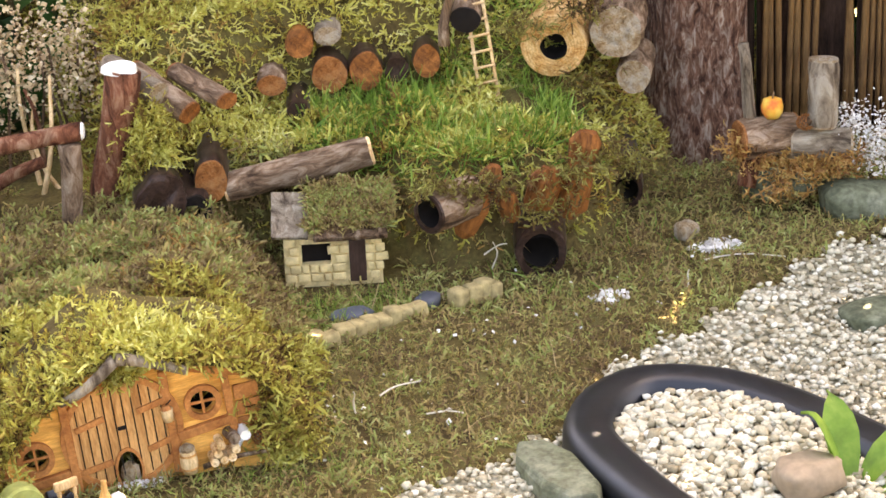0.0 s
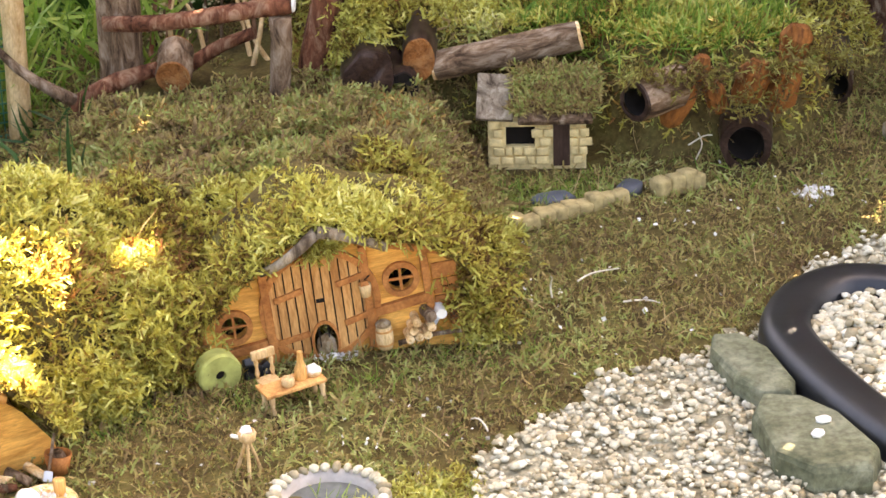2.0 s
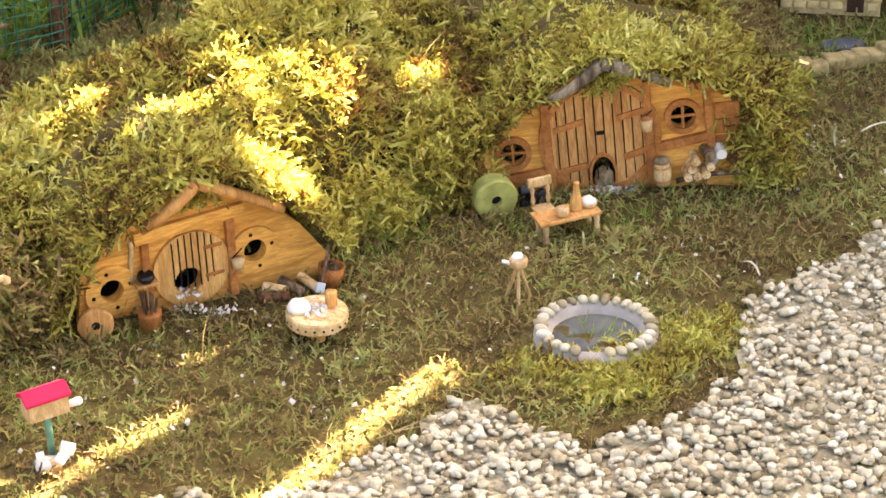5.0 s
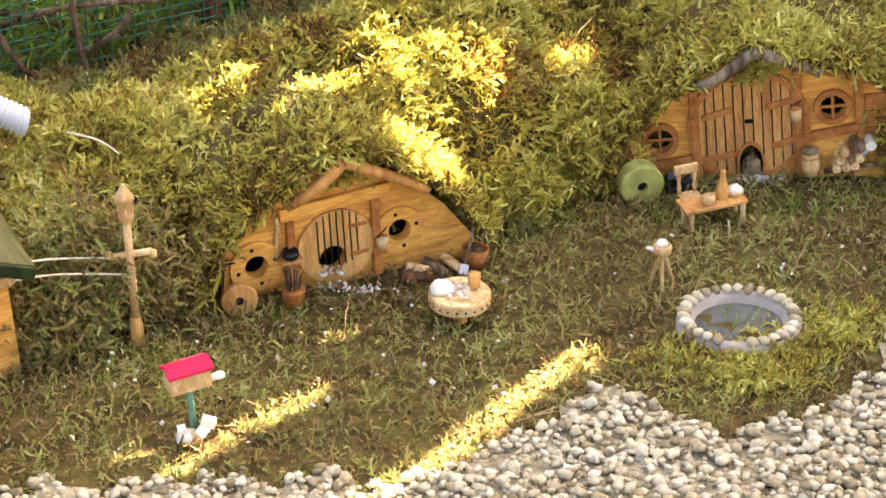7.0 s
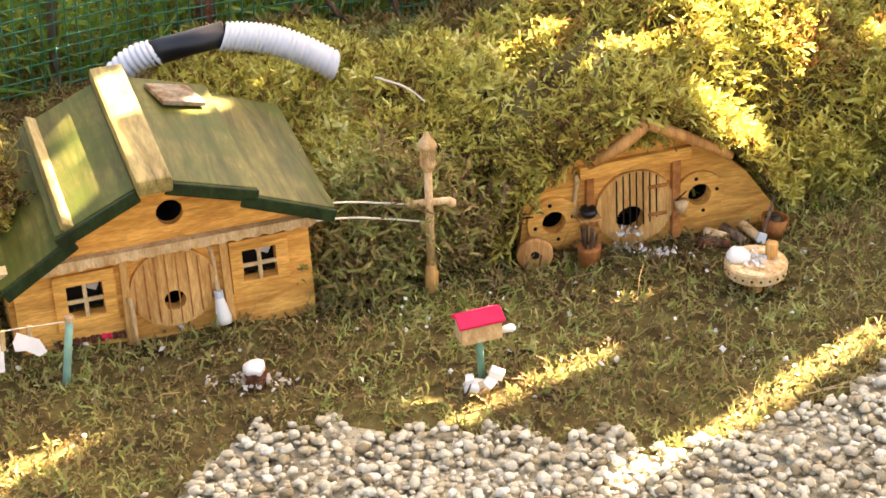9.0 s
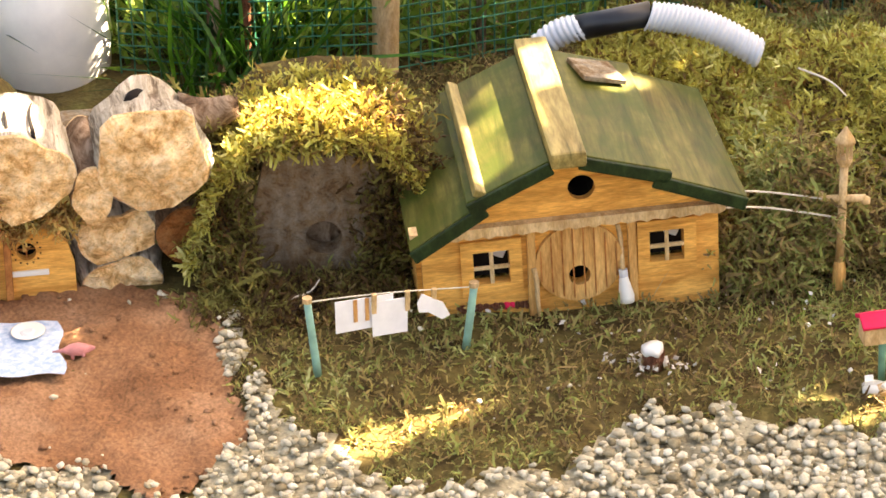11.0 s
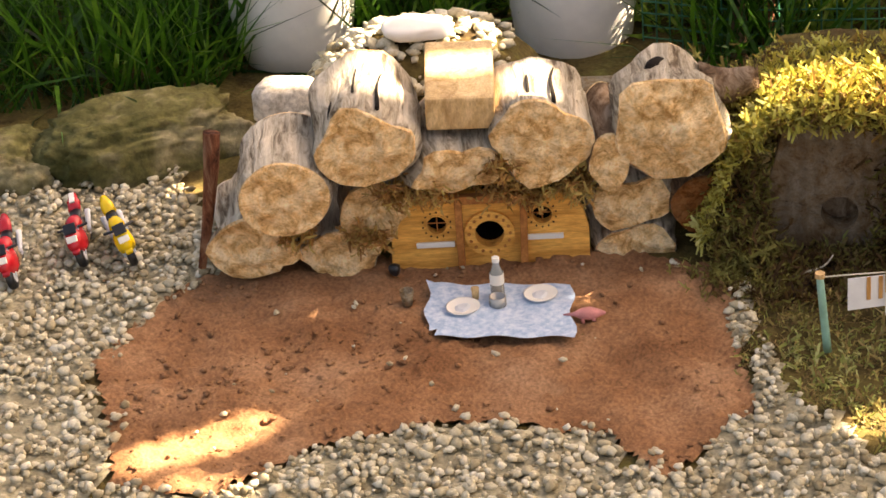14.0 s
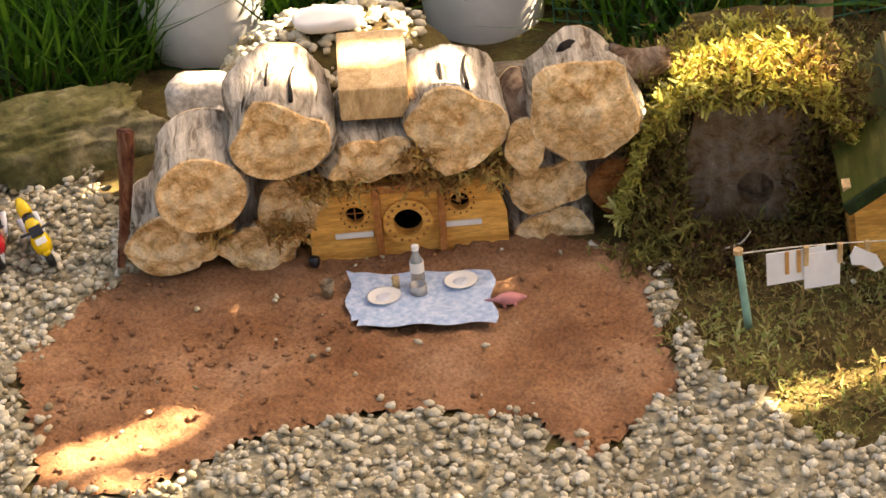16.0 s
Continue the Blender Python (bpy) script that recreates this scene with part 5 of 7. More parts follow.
ps = part("pebble_fill", plate([(q[0], q[1]) for q in inner], (), 0.01), M_BED, liner)
ps.matrix_local = Matrix(((1, 0, 0, 0), (0, 0, 1, 0), (0, -1, 0, 0.0), (0, 0, 0, 1)))


def slab(outline, z0, z1, label, seed):
    """A thick flagstone: an outline with worn, uneven edges."""
    b_ = bmesh.new()
    loop = round_loop(outline, 1)
    rows_ = []
    for k_, (z_, d_) in enumerate(((z0, 0.004), (z0 + 0.3 * (z1 - z0), -0.002), (z1 - 0.010, 0.0), (z1 - 0.003, 0.004), (z1, 0.010))):
        rows_.append([b_.verts.new((x_ + 0.004 * noise.noise((x_ * 40, y_ * 40, seed + k_)), y_ + 0.004 * noise.noise((y_ * 40, x_ * 40, seed - k_)), z_)) for x_, y_ in offset_loop(loop, d_)])
    n_ = len(loop)
    for lo, hi in zip(rows_, rows_[1:]):
        for i in range(n_):
            b_.faces.new((lo[i], lo[(i + 1) % n_], hi[(i + 1) % n_], hi[i]))
    b_.faces.new(rows_[-1])
    bmesh.ops.recalc_face_normals(b_, faces=b_.faces)
    return tagged(link("slate_slab", b_, M_STONE, None, "", False), label, "stone")


slab([(1.012, 2.887), (1.088, 2.865), (1.080, 3.06), (1.003, 3.072)], 0.0, 0.040, "flat greenish slate slab beside the pond liner", 1)
slab([(0.985, 2.66), (1.128, 2.645), (1.098, 2.845), (1.000, 2.878)], 0.0, 0.046, "thick green slate slab beside the gravel", 2)
rock("stone", (0.06, 0.035, 0.03), (1.80, 3.90, 0.015), "squared green-grey stone by the bank", M_STONE, 3, -20)
rock("stone", (0.085, 0.05, 0.04), (1.90, 3.76, 0.015), "large green-grey stone by the gravel", M_STONE, 4, -25)
# A rock shape stands in for a small grey mouse.
rock("stone", (0.021, 0.016, 0.017), (1.569, 3.775, 0.012), "small mouse-like grey lump on the moss", M_CUTGREY, 15, 20)
rock("stone", (0.055, 0.045, 0.02), (1.70, 3.33, 0.008), "flat stone sunk in the gravel", M_STONE, 5, 10)
rock("stone", (0.05, 0.035, 0.025), (1.335, 2.80, 0.05), "smooth brown cobble on the liner's edge", plain("brown cobble", (0.26, 0.19, 0.12), 0.6), 6, 10)
for i, (px, py, sc) in enumerate(((1.072, 2.768, 1.0), (1.052, 2.735, 0.9))):
    bm_ = rock("bread_scrap", (0.011 * sc, 0.008, 0.004), (px, py, 0.049), "small white scrap on the slate slab", M_WHITE, 60 + i, 30 * i, "scrap", 1)

# low stone wall before the cottage
M_SANDST = plain("yellow sandstone", (0.32, 0.245, 0.11), 0.9, vary=0.4, scale=70)
wallt = thing("garden_wall", pose(0, 0, 0), "low crumbling wall of yellow stones before the cottage", "wall")
line = [(0.835, 3.575), (0.88, 3.572), (0.93, 3.59), (0.975, 3.61), (1.02, 3.625), (1.06, 3.625), (1.11, 3.64), (1.165, 3.66), (1.195, 3.665)]
rw = random.Random(4)
for (xa, ya), (xb, yb) in zip(line, line[1:]):
    if 1.03 < xa < 1.08:
        continue
    for k in range(2):
        f = (k + 0.5) / 2
        sx, sz = rw.uniform(0.012, 0.016), rw.uniform(0.010, 0.015) * (1.3 if xa > 1.08 else 1.0)
        bb = box(sx * 2, 0.028, sz * 2, (xa + (xb - xa) * f, ya + (yb - ya) * f, sz * 0.75), 0.005, (rw.uniform(-8, 8), rw.uniform(-8, 8), 15 + rw.uniform(-10, 10)))
        part("stone", bb, M_SANDST, wallt, smooth=True)
rock("slate_chip", (0.035, 0.022, 0.006), (0.95, 3.66, 0.008), "dark blue slate chip in the cottage garden", plain("blue slate", (0.06, 0.07, 0.085), 0.5), 7, 10, sub=2)
rock("slate_chip", (0.025, 0.018, 0.012), (1.075, 3.655, 0.012), "dark slate pieces beside the wall", plain("dark slate", (0.05, 0.055, 0.065), 0.5), 8, 40, sub=2)

# ladder against the bank
lad = thing("ladder", pose(1.312, 4.02, 0.195, -14, -8, -18), "small pale stick ladder leaning on the bank", "ladder")
for s in (-0.016, 0.016):
    part("rail", rod((s, 0, 0), (s * 0.85, 0, 0.215), 0.0032, bend=0.003), M_PALE, lad, smooth=True)
for i in range(8):
    part("rung", rod((-0.019, -0.003, 0.012 + i * 0.027), (0.019, -0.003, 0.014 + i * 0.027), 0.0026, segs=6, steps=1), M_PALE, lad, smooth=True)
dk = thing("driftwood", pose(1.245, 4.06, 0.33), "dark twisted root beside the ladder", "wood")
part("limb", rod((0, 0, -0.03), (0.01, 0.0, 0.09), 0.011, 0.007, bend=0.012), M_BARK, dk, smooth=True)
# Its flat end is coloured near-black for the shade of a hollow.
log_thing("log", (1.285, 4.06, 0.34), (1.33, 4.16, 0.36), 0.026, "dark hollow log above the ladder", M_BARK, M_DARK, 71)

# foot of the pine and bamboo screen
br = thing("branch", pose(1.714, 3.834, 0.05), "broken brown branch leaning on the pine", "branch")
part("limb", rod((-0.01, 0, 0), (0.018, 0.02, 0.09), 0.017, 0.016, 10), M_REDBARK, br, smooth=True)
part("limb", rod((0.012, 0.02, 0.085), (-0.01, 0.02, 0.25), 0.012, 0.009, 10, 0.006), M_GREYBARK, br, smooth=True)
apple = thing("apple", pose(1.755, 3.84, 0.168), "small yellow and red apple on the moss ledge", "apple")
M_APPLE = mat("apple skin", lambda nt, b: (nt.links.new(ramp(nt, noise_at(nt, coords(nt), 25, 3), [(0.35, (0.62, 0.10, 0.03)), (0.5, (0.70, 0.33, 0.05)), (0.65, (0.72, 0.50, 0.10))]), b.inputs["Base Color"])))
part("flesh", lathe([(0.004, 0.0), (0.012, -0.002), (0.018, 0.008), (0.0195, 0.018), (0.016, 0.030), (0.007, 0.034), (0.002, 0.030)], 20), M_APPLE, apple, smooth=True)
part("stalk", rod((0, 0, 0.03), (0.003, 0, 0.044), 0.0014, segs=5), M_BARK, apple)
log_thing("log", (1.70, 3.85, 0.13), (1.80, 3.85, 0.13), 0.035, "mossy log ledge behind the apple", M_BARK, M_CUTOLD, 61)
log_thing("log", (1.79, 3.835, 0.118), (1.88, 3.80, 0.11), 0.030, "grey driftwood log under the bamboo", M_GREYBARK, M_CUTGREY, 62)


def pine_cone(at, s, label, tilt=(0, 0, 0)):
    c = thing("pine_cone", pose(*at, *tilt), label, "pine cone")
    part("core", lathe([(0.3 * s, 0), (0.75 * s, 0.4 * s), (0.8 * s, 1.0 * s), (0.5 * s, 1.8 * s), (0.1 * s, 2.2 * s)], 12), M_BARK, c, smooth=True)
    bm_ = None
    for k in range(7):
        for i in range(9):
            a = i * 0.698 + k * 0.35
            r = s * (0.5 + 0.5 * math.sin((k + 0.8) / 7 * 2.6))
            bm_ = box(0.35 * s, 0.10 * s, 0.35 * s, (r * math.cos(a), r * math.sin(a), 0.15 * s + k * 0.28 * s), 0.02 * s, (35, 0, math.degrees(a) + 90), bm_)
    tagged(part("scales", bm_, M_CUTOLD, c), kind="stuff")
    return c


pine_cone((1.793, 3.815, 0.158), 0.013, "brown pine cone beside the apple", (70, 0, 30))
log_thing("log", (1.83, 3.80, 0.155), (1.835, 3.81, 0.265), 0.026, "weathered grey upright post stump by the bamboo", M_GREYBARK, M_CUTGREY, 63)

M_CANE = timber("brown bamboo cane", (0.22, 0.125, 0.05), (0.075, 0.038, 0.015), along=(6, 6, 1), scale=8)
for i in range(46):
    f = i / 45
    cx, cy = 1.90 + 0.62 * f, 4.20 - 0.26 * f
    if 6 < i < 10:
        continue
    cane = thing("bamboo_cane", pose(cx, cy, 0.0, random.uniform(-1, 1), random.uniform(-2, 2), 0), "upright brown cane in a bamboo screen", "bamboo", "bamboo screen canes")
    r = random.uniform(0.0045, 0.0075)
    part("culm", lathe([(r, -0.02), (r, 0.1), (r * 1.12, 0.104), (r, 0.108), (r, 0.26), (r * 1.12, 0.264), (r, 0.268), (r, 0.75)], 10, wob=0.06, seed=i), M_CANE, cane, smooth=True)
# Dark boards added so that the gaps between the canes stay dark.
wp = thing("backing_boards", pose(2.2, 4.16, 0.3, 0, 0, -22), "dark boards added to darken the gaps behind the bamboo", "fence")
for i in range(8):
    part("board", box(0.088, 0.012, 0.8, (-0.35 + i * 0.092, random.uniform(-0.004, 0.004), 0.0), 0.003), M_WETWOOD, wp)

# sprays: pale dead flower heads, white blossom, seed scatters
def clump(name, centres, spread, count, size, template, faces, material, label, category, seed, up=(0, 0, 1), lean=0.9):
    rg_ = np.random.default_rng(seed)
    c = np.array(centres)[rg_.integers(0, len(centres), count)]
    pts_ = c + rg_.normal(0, 1, (count, 3)) * np.array(spread)
    return growth(name, pts_, np.tile(np.array(up, float), (count, 1)), size, lean, template, faces, material, label, category, seed + 1)


CHIP = np.array([(-0.5, -0.4, 0), (0.5, -0.4, 0), (0.5, 0.4, 0.15), (-0.5, 0.4, 0.1), (0, 0, 0.5)])
CHIP_F = np.array([(0, 1, 4), (1, 2, 4), (2, 3, 4), (3, 0, 4)])
M_SEED = leafy("pale flakes", [(0.0, (0.45, 0.40, 0.32)), (0.5, (0.68, 0.64, 0.56)), (1.0, (0.85, 0.83, 0.78))], 0.1)
M_DEAD = leafy("dead petals", [(0.0, (0.30, 0.19, 0.09)), (0.4, (0.55, 0.41, 0.23)), (0.8, (0.74, 0.62, 0.40)), (1.0, (0.85, 0.78, 0.60))], 0.3)
M_STRAW = leafy("straw", [(0.0, (0.22, 0.13, 0.05)), (0.5, (0.42, 0.28, 0.12)), (1.0, (0.60, 0.47, 0.25))], 0.2)
clump("white_blossom", [(1.90, 3.83, 0.14), (1.96, 3.80, 0.12), (2.02, 3.76, 0.16), (1.93, 3.78, 0.10)], (0.03, 0.02, 0.02), 1700, 0.0042, CHIP, CHIP_F, M_SEED, "sprays of tiny white dried blossom", "flowers", 90)
clump("dead_flowers", [(0.50, 4.30, 0.24), (0.57, 4.28, 0.28), (0.62, 4.30, 0.33), (0.52, 4.33, 0.33), (0.45, 4.3, 0.30), (0.66, 4.28, 0.26), (0.40, 4.3, 0.22)], (0.030, 0.03, 0.045), 3000, 0.0058, CHIP, CHIP_F, M_DEAD, "cream dried flower heads on brown stems", "flowers", 92)
clump("seed_scatter", [(1.597, 3.707, 0.004)], (0.020, 0.012, 0.002), 260, 0.007, CHIP, CHIP_F, M_SEED, "white oat flakes scattered on the moss", "food", 94)
clump("seed_scatter", [(1.354, 3.573, 0.004)], (0.012, 0.010, 0.002), 140, 0.007, CHIP, CHIP_F, M_SEED, "white oat flakes scattered on the moss", "food", 95)
clump("seed_scatter", [(0.513, 3.205, 0.006), (0.535, 3.20, 0.006)], (0.011, 0.006, 0.002), 150, 0.0045, CHIP, CHIP_F, M_SEED, "white oat flakes at the round door", "food", 96)
clump("seed_scatter", [(-0.06, 2.925, 0.006), (-0.075, 2.945, 0.02), (-0.03, 2.915, 0.005)], (0.012, 0.006, 0.002), 150, 0.004, CHIP, CHIP_F, M_SEED, "white oat flakes at the pine door", "food", 97)
dp = thing("dead_flower_plant", pose(0.36, 4.26, 0.0), "dry brown flower plant gone to seed", "plant")
for i in range(14):
    part("stem", rod((0.026 * i, 0.02 * (i % 3), 0), (0.026 * i + 0.05 * math.sin(i * 2.1), 0.02, 0.32), 0.0035, 0.002, 6, 0.02, 5, i), M_BARK, dp, smooth=True)
for i in range(9):
    x_ = 0.02 + 0.034 * i
    part("branch", rod((x_, -0.10 - 0.012 * (i % 3), 0.0), (x_ + 0.07 * math.sin(i * 1.7), -0.02, 0.30 - 0.02 * (i % 4)), 0.0062, 0.003, 7, 0.035 * (-1) ** i, 8, i), M_PALE if i % 3 else M_REDBARK, dp, "pale dried branch" if i % 3 else "", True)
part("branch", rod((0.03, -0.18, 0.11), (0.19, -0.20, 0.19), 0.014, 0.010, 9, 0.012, 6, 3), M_REDBARK, dp, "thick reddish stem", True)
rl = np.random.default_rng(12)
n_ = 900
P_ = np.c_[rl.uniform(0.1, 0.95, n_), rl.uniform(4.5, 5.3, n_), rl.uniform(0.0, 0.55, n_)]
growth("shrub", P_, np.tile([0, -0.5, 0.8], (n_, 1)), 0.09, 0.7, LEAF * np.array([0.5, 1, 1]), np.array([(0, 1, 2), (0, 2, 3), (3, 2, 4)]), M_LEAF, "dark glossy evergreen shrub behind the bank", "shrub", 93)

# rails and roots where the mound meets the net
rt = thing("root", pose(0, 0, 0), "brown twisted root on the mound's edge", "root")
part("limb", rod((0.24, 4.06, 0.09), (0.40, 4.05, 0.155), 0.018, 0.012, 10, 0.01), M_REDBARK, rt, smooth=True)
part("limb", rod((0.25, 4.06, 0.10), (0.13, 4.08, 0.20), 0.013, 0.007, 8, 0.012), M_BARK, rt, smooth=True)
log_thing("log", (0.405, 4.03, 0.140), (0.42, 4.10, 0.16), 0.030, "round cut log end in the moss", M_BARK, M_CUTOLD, 64)
pp = thing("fence_post", pose(0.33, 4.12, 0.0), "thick grey-brown fence post with flaking bark", "post")
part("post", rod((0, 0, 0), (0.0, 0, 0.45), 0.040, 0.036, 12, 0.005), M_BARK, pp, smooth=True)

# ---- green mesh fence behind the mound ----
FENCE = [(-1.40, 3.16), (-1.26, 3.17), (-1.03, 3.25), (-0.80, 3.42), (-0.25, 3.72), (0.05, 4.12), (0.17, 4.14)]
M_NET = plain("green plastic net", (0.02, 0.17, 0.09), 0.45)
fence = thing("mesh_fence", pose(0, 0, 0), "green plastic mesh fence on wooden stakes", "fence")
V, Fq = [], []


def strip(p, q, r):
    p, q = np.array(p), np.array(q)
    d = (q - p) / np.linalg.norm(q - p)
    s = np.cross(d, [0.3, 1.0, 0.2])
    s /= np.linalg.norm(s)
    u = np.cross(d, s)
    k = len(V)
    for e in (p, q):
        for a in (0, 2.094, 4.189):
            V.append(e + r * (math.cos(a) * s + math.sin(a) * u))
    for i in range(3):
        j = (i + 1) % 3
        Fq.append((k + i, k + j, k + 3 + j, k + 3 + i))


for (xa, ya), (xb, yb) in zip(FENCE, FENCE[1:]):
    ln = math.hypot(xb - xa, yb - ya)
    steps = max(1, int(ln / 0.019))
    for k in range(steps):
        f = k / steps
        wx, wy = xa + (xb - xa) * f, ya + (yb - ya) * f
        strip((wx, wy, -0.15), (wx + 0.004 * math.sin(k), wy, 0.42), 0.0015)
    for k in range(30):
        z = -0.14 + k * 0.019
        strip((xa, ya, z), (xb, yb, z + 0.004 * math.sin(k * 2.0)), 0.0015)
net = sheet("net", np.array(V), np.array(Fq), M_NET, False)
net.parent = fence
for i, (sx, sy, r, m_) in enumerate(((-1.262, 3.175, 0.013, M_BARK), (-1.222, 3.19, 0.009, M_REDBARK), (-1.035, 3.262, 0.021, M_PALE), (-0.92, 3.36, 0.008, M_BARK), (-0.72, 3.48, 0.015, M_REDBARK), (-0.262, 3.73, 0.015, M_REDBARK), (0.073, 4.14, 0.018, M_PALE), (0.15, 4.12, 0.02, M_PALE))):
    part("stake", rod((sx, sy, -0.15), (sx + 0.008, sy, 0.5), r, r * 0.95, 8, 0.004, 4, i), m_, fence, smooth=True)
for i, (p_, q_) in enumerate((((-0.561, 3.58, 0.105), (-0.321, 3.58, 0.141)), ((-0.442, 3.56, 0.169), (-0.435, 3.56, 0.016)), ((-0.558, 3.55, 0.103), (-0.482, 3.55, 0.0)), ((-0.51, 3.6, 0.145), (-0.557, 3.6, 0.083)), ((-0.37, 3.6, 0.114), (-0.451, 3.6, 0.044)), ((-0.565, 3.62, 0.111), (-0.443, 3.62, 0.058)))):
    tw = thing("dead_branch", pose(0, 0, 0), "thin dark dead branch beyond the mound", "branch", "dead branches")
    part("twig", rod(p_, q_, 0.0055, 0.004, 7, 0.01, 5, i), M_BARK, tw, smooth=True)
hedge_n = 16000
hx = rl.uniform(-2.6, 0.45, hedge_n)
hy = np.interp(hx, [q[0] for q in FENCE], [q[1] for q in FENCE]) + 0.03 + 0.9 * rl.uniform(0, 1, hedge_n) ** 1.6
P_ = np.c_[hx, hy, -0.01 + 0.22 * rl.uniform(0, 1, hedge_n) ** 2]
growth("undergrowth", P_, np.tile([0.1, -0.3, 0.8], (len(P_), 1)), 0.075, 0.7, BLADE * np.array([1.3, 1, 1]), BLADE_F, M_GRASS, "leafy green undergrowth beyond the fence", "shrub", 98)

# drain pipe
pipe = thing("drain_pipe", pose(0, 0, 0), "white corrugated hose joined by a black pipe", "pipe")
M_HOSE = plain("pale grey hose", (0.55, 0.57, 0.58), 0.45, vary=0.08)


def hose(p, q, r, ribs, sag):
    p, q = Vector(p), Vector(q)
    d = (q - p).normalized()
    s = d.cross(Vector((0, 0, 1))).normalized()
    u = s.cross(d)
    b_ = bmesh.new()
    rows_ = []
    for k in range(ribs * 4 + 1):
        f = k / (ribs * 4)
        rr = r * (1.0 if k % 4 in (1, 2) else 0.88)
        c = p + (q - p) * f + Vector((0, 0, sag * math.sin(f * math.pi)))
        rows_.append([b_.verts.new(c + (s * math.cos(a) + u * math.sin(a)) * rr) for a in [6.2832 * i / 18 for i in range(18)]])
    for lo, hi in zip(rows_, rows_[1:]):
        for i in range(18):
            b_.faces.new((lo[i], lo[(i + 1) % 18], hi[(i + 1) % 18], hi[i]))
    return b_


part("corrugated_hose", hose((-0.755, 3.03, 0.165), (-0.690, 3.045, 0.205), 0.019, 9, 0.010), M_HOSE, pipe, "pale corrugated hose", True)
part("black_pipe", rod((-0.698, 3.043, 0.203), (-0.603, 3.063, 0.226), 0.0165, 0.0165, 16, 0, 2), M_TUB, pipe, "smooth black pipe", True)
part("corrugated_hose", hose((-0.607, 3.062, 0.222), (-0.462, 3.088, 0.172), 0.0205, 24, 0.014), M_HOSE, pipe, "pale corrugated hose", True)

# ---- yard of the first house ----
def millstone(at, r, w, rz, label, m_):
    ob = thing("millstone", pose(*at, 0, 0, rz), label, "millstone")
    prof = [(r * 0.24, 0), (r * 0.92, 0), (r, w * 0.12), (r, w * 0.88), (r * 0.92, w), (r * 0.24, w), (r * 0.24, 0)]
    part("wheel", lathe(prof, 30, (0, 0, 0), (90, 0, 0), 0.04, 3, cap=False), m_, ob, smooth=False)
    # A near-black plug stands for the shade in the axle hole.
    part("axle_hole", lathe([(r * 0.235, 0.002), (r * 0.235, w * 0.6)], 14, (0, -0.004, 0), (90, 0, 0)), M_DARK, ob)
    return ob


M_ALGAE = plain("algae green wood", (0.30, 0.31, 0.09), 0.8, vary=0.4, scale=30)
millstone((0.345, 3.165, 0.030), 0.031, 0.028, 12, "green algae-covered wooden millstone", M_ALGAE)
millstone((-0.185, 2.872, 0.022), 0.023, 0.008, 8, "small brown disc millstone leaning on moss", M_DOOR)
coal = thing("coal_heap", pose(0.392, 3.172, 0.0), "little heap of black coal by the millstone", "coal")
for i in range(7):
    part("lump", box(0.014, 0.012, 0.012, (0.012 * (i % 3), 0.006 * (i % 2), 0.008 + 0.010 * (i // 3)), 0.003, (20 * i, 30 * i, 15)), M_TUB, coal)

tb = thing("bench_table", pose(0.440, 3.085, 0.0, 0, -4, 14), "small wooden bench table with crumbs", "table")
part("tabletop", box(0.088, 0.042, 0.005, (0, 0, 0.033), 0.0015), M_DOOR, tb)
for lx, ly in ((-0.035, -0.014), (0.038, -0.014), (-0.035, 0.016), (0.038, 0.016)):
    part("leg", lathe([(0.003, 0), (0.0045, 0.006), (0.003, 0.014), (0.0045, 0.024), (0.0035, 0.031)], 10, (lx, ly, 0)), M_PALE, tb, smooth=True)
ch = thing("toy_chair", pose(0.412, 3.105, 0.0, 0, -4, 14), "turned wooden dolls' chair at the table", "chair")
part("seat", box(0.028, 0.024, 0.004, (0, 0, 0.032), 0.001), M_PALE, ch)
for lx in (-0.011, 0.011):
    part("spindle", lathe([(0.002, 0.034), (0.0038, 0.042), (0.002, 0.05), (0.0036, 0.058), (0.002, 0.064)], 8, (lx, 0.009, 0)), M_PALE, ch, smooth=True)
    part("leg", lathe([(0.0025, 0.0), (0.003, 0.031)], 8, (lx, -0.008, 0)), M_PALE, ch)
part("top_rail", box(0.034, 0.006, 0.013, (0, 0.009, 0.069), 0.002), M_PALE, ch)
bt = thing("wooden_bottle", pose(0.452, 3.09, 0.034), "turned wooden bottle on the bench table", "bottle")
part("body", lathe([(0.008, 0), (0.009, 0.004), (0.0085, 0.016), (0.0045, 0.028), (0.0038, 0.040), (0.0042, 0.042)], 14), M_PINE_V, bt, smooth=True)
cp = thing("wooden_cup", pose(0.432, 3.075, 0.034), "round wooden cup on the bench table", "cup")
part("body", lathe([(0.006, 0), (0.009, 0.004), (0.009, 0.011), (0.007, 0.014), (0.005, 0.012)], 14), M_PALE, cp, smooth=True)
bw = thing("bowl", pose(0.470, 3.095, 0.034), "wooden bowl heaped with white crumbs", "bowl")
part("body", lathe([(0.006, 0), (0.011, 0.006), (0.012, 0.010), (0.010, 0.010)], 14), M_PALE, bw, smooth=True)
part("crumbs", lathe([(0.011, 0.009), (0.010, 0.014), (0.004, 0.018)], 10, wob=0.5, seed=2), M_WHITE, bw, smooth=True)
tp = thing("tripod_stand", pose(0.352, 2.905, 0.0), "stick tripod holding a small wooden bowl", "stand")
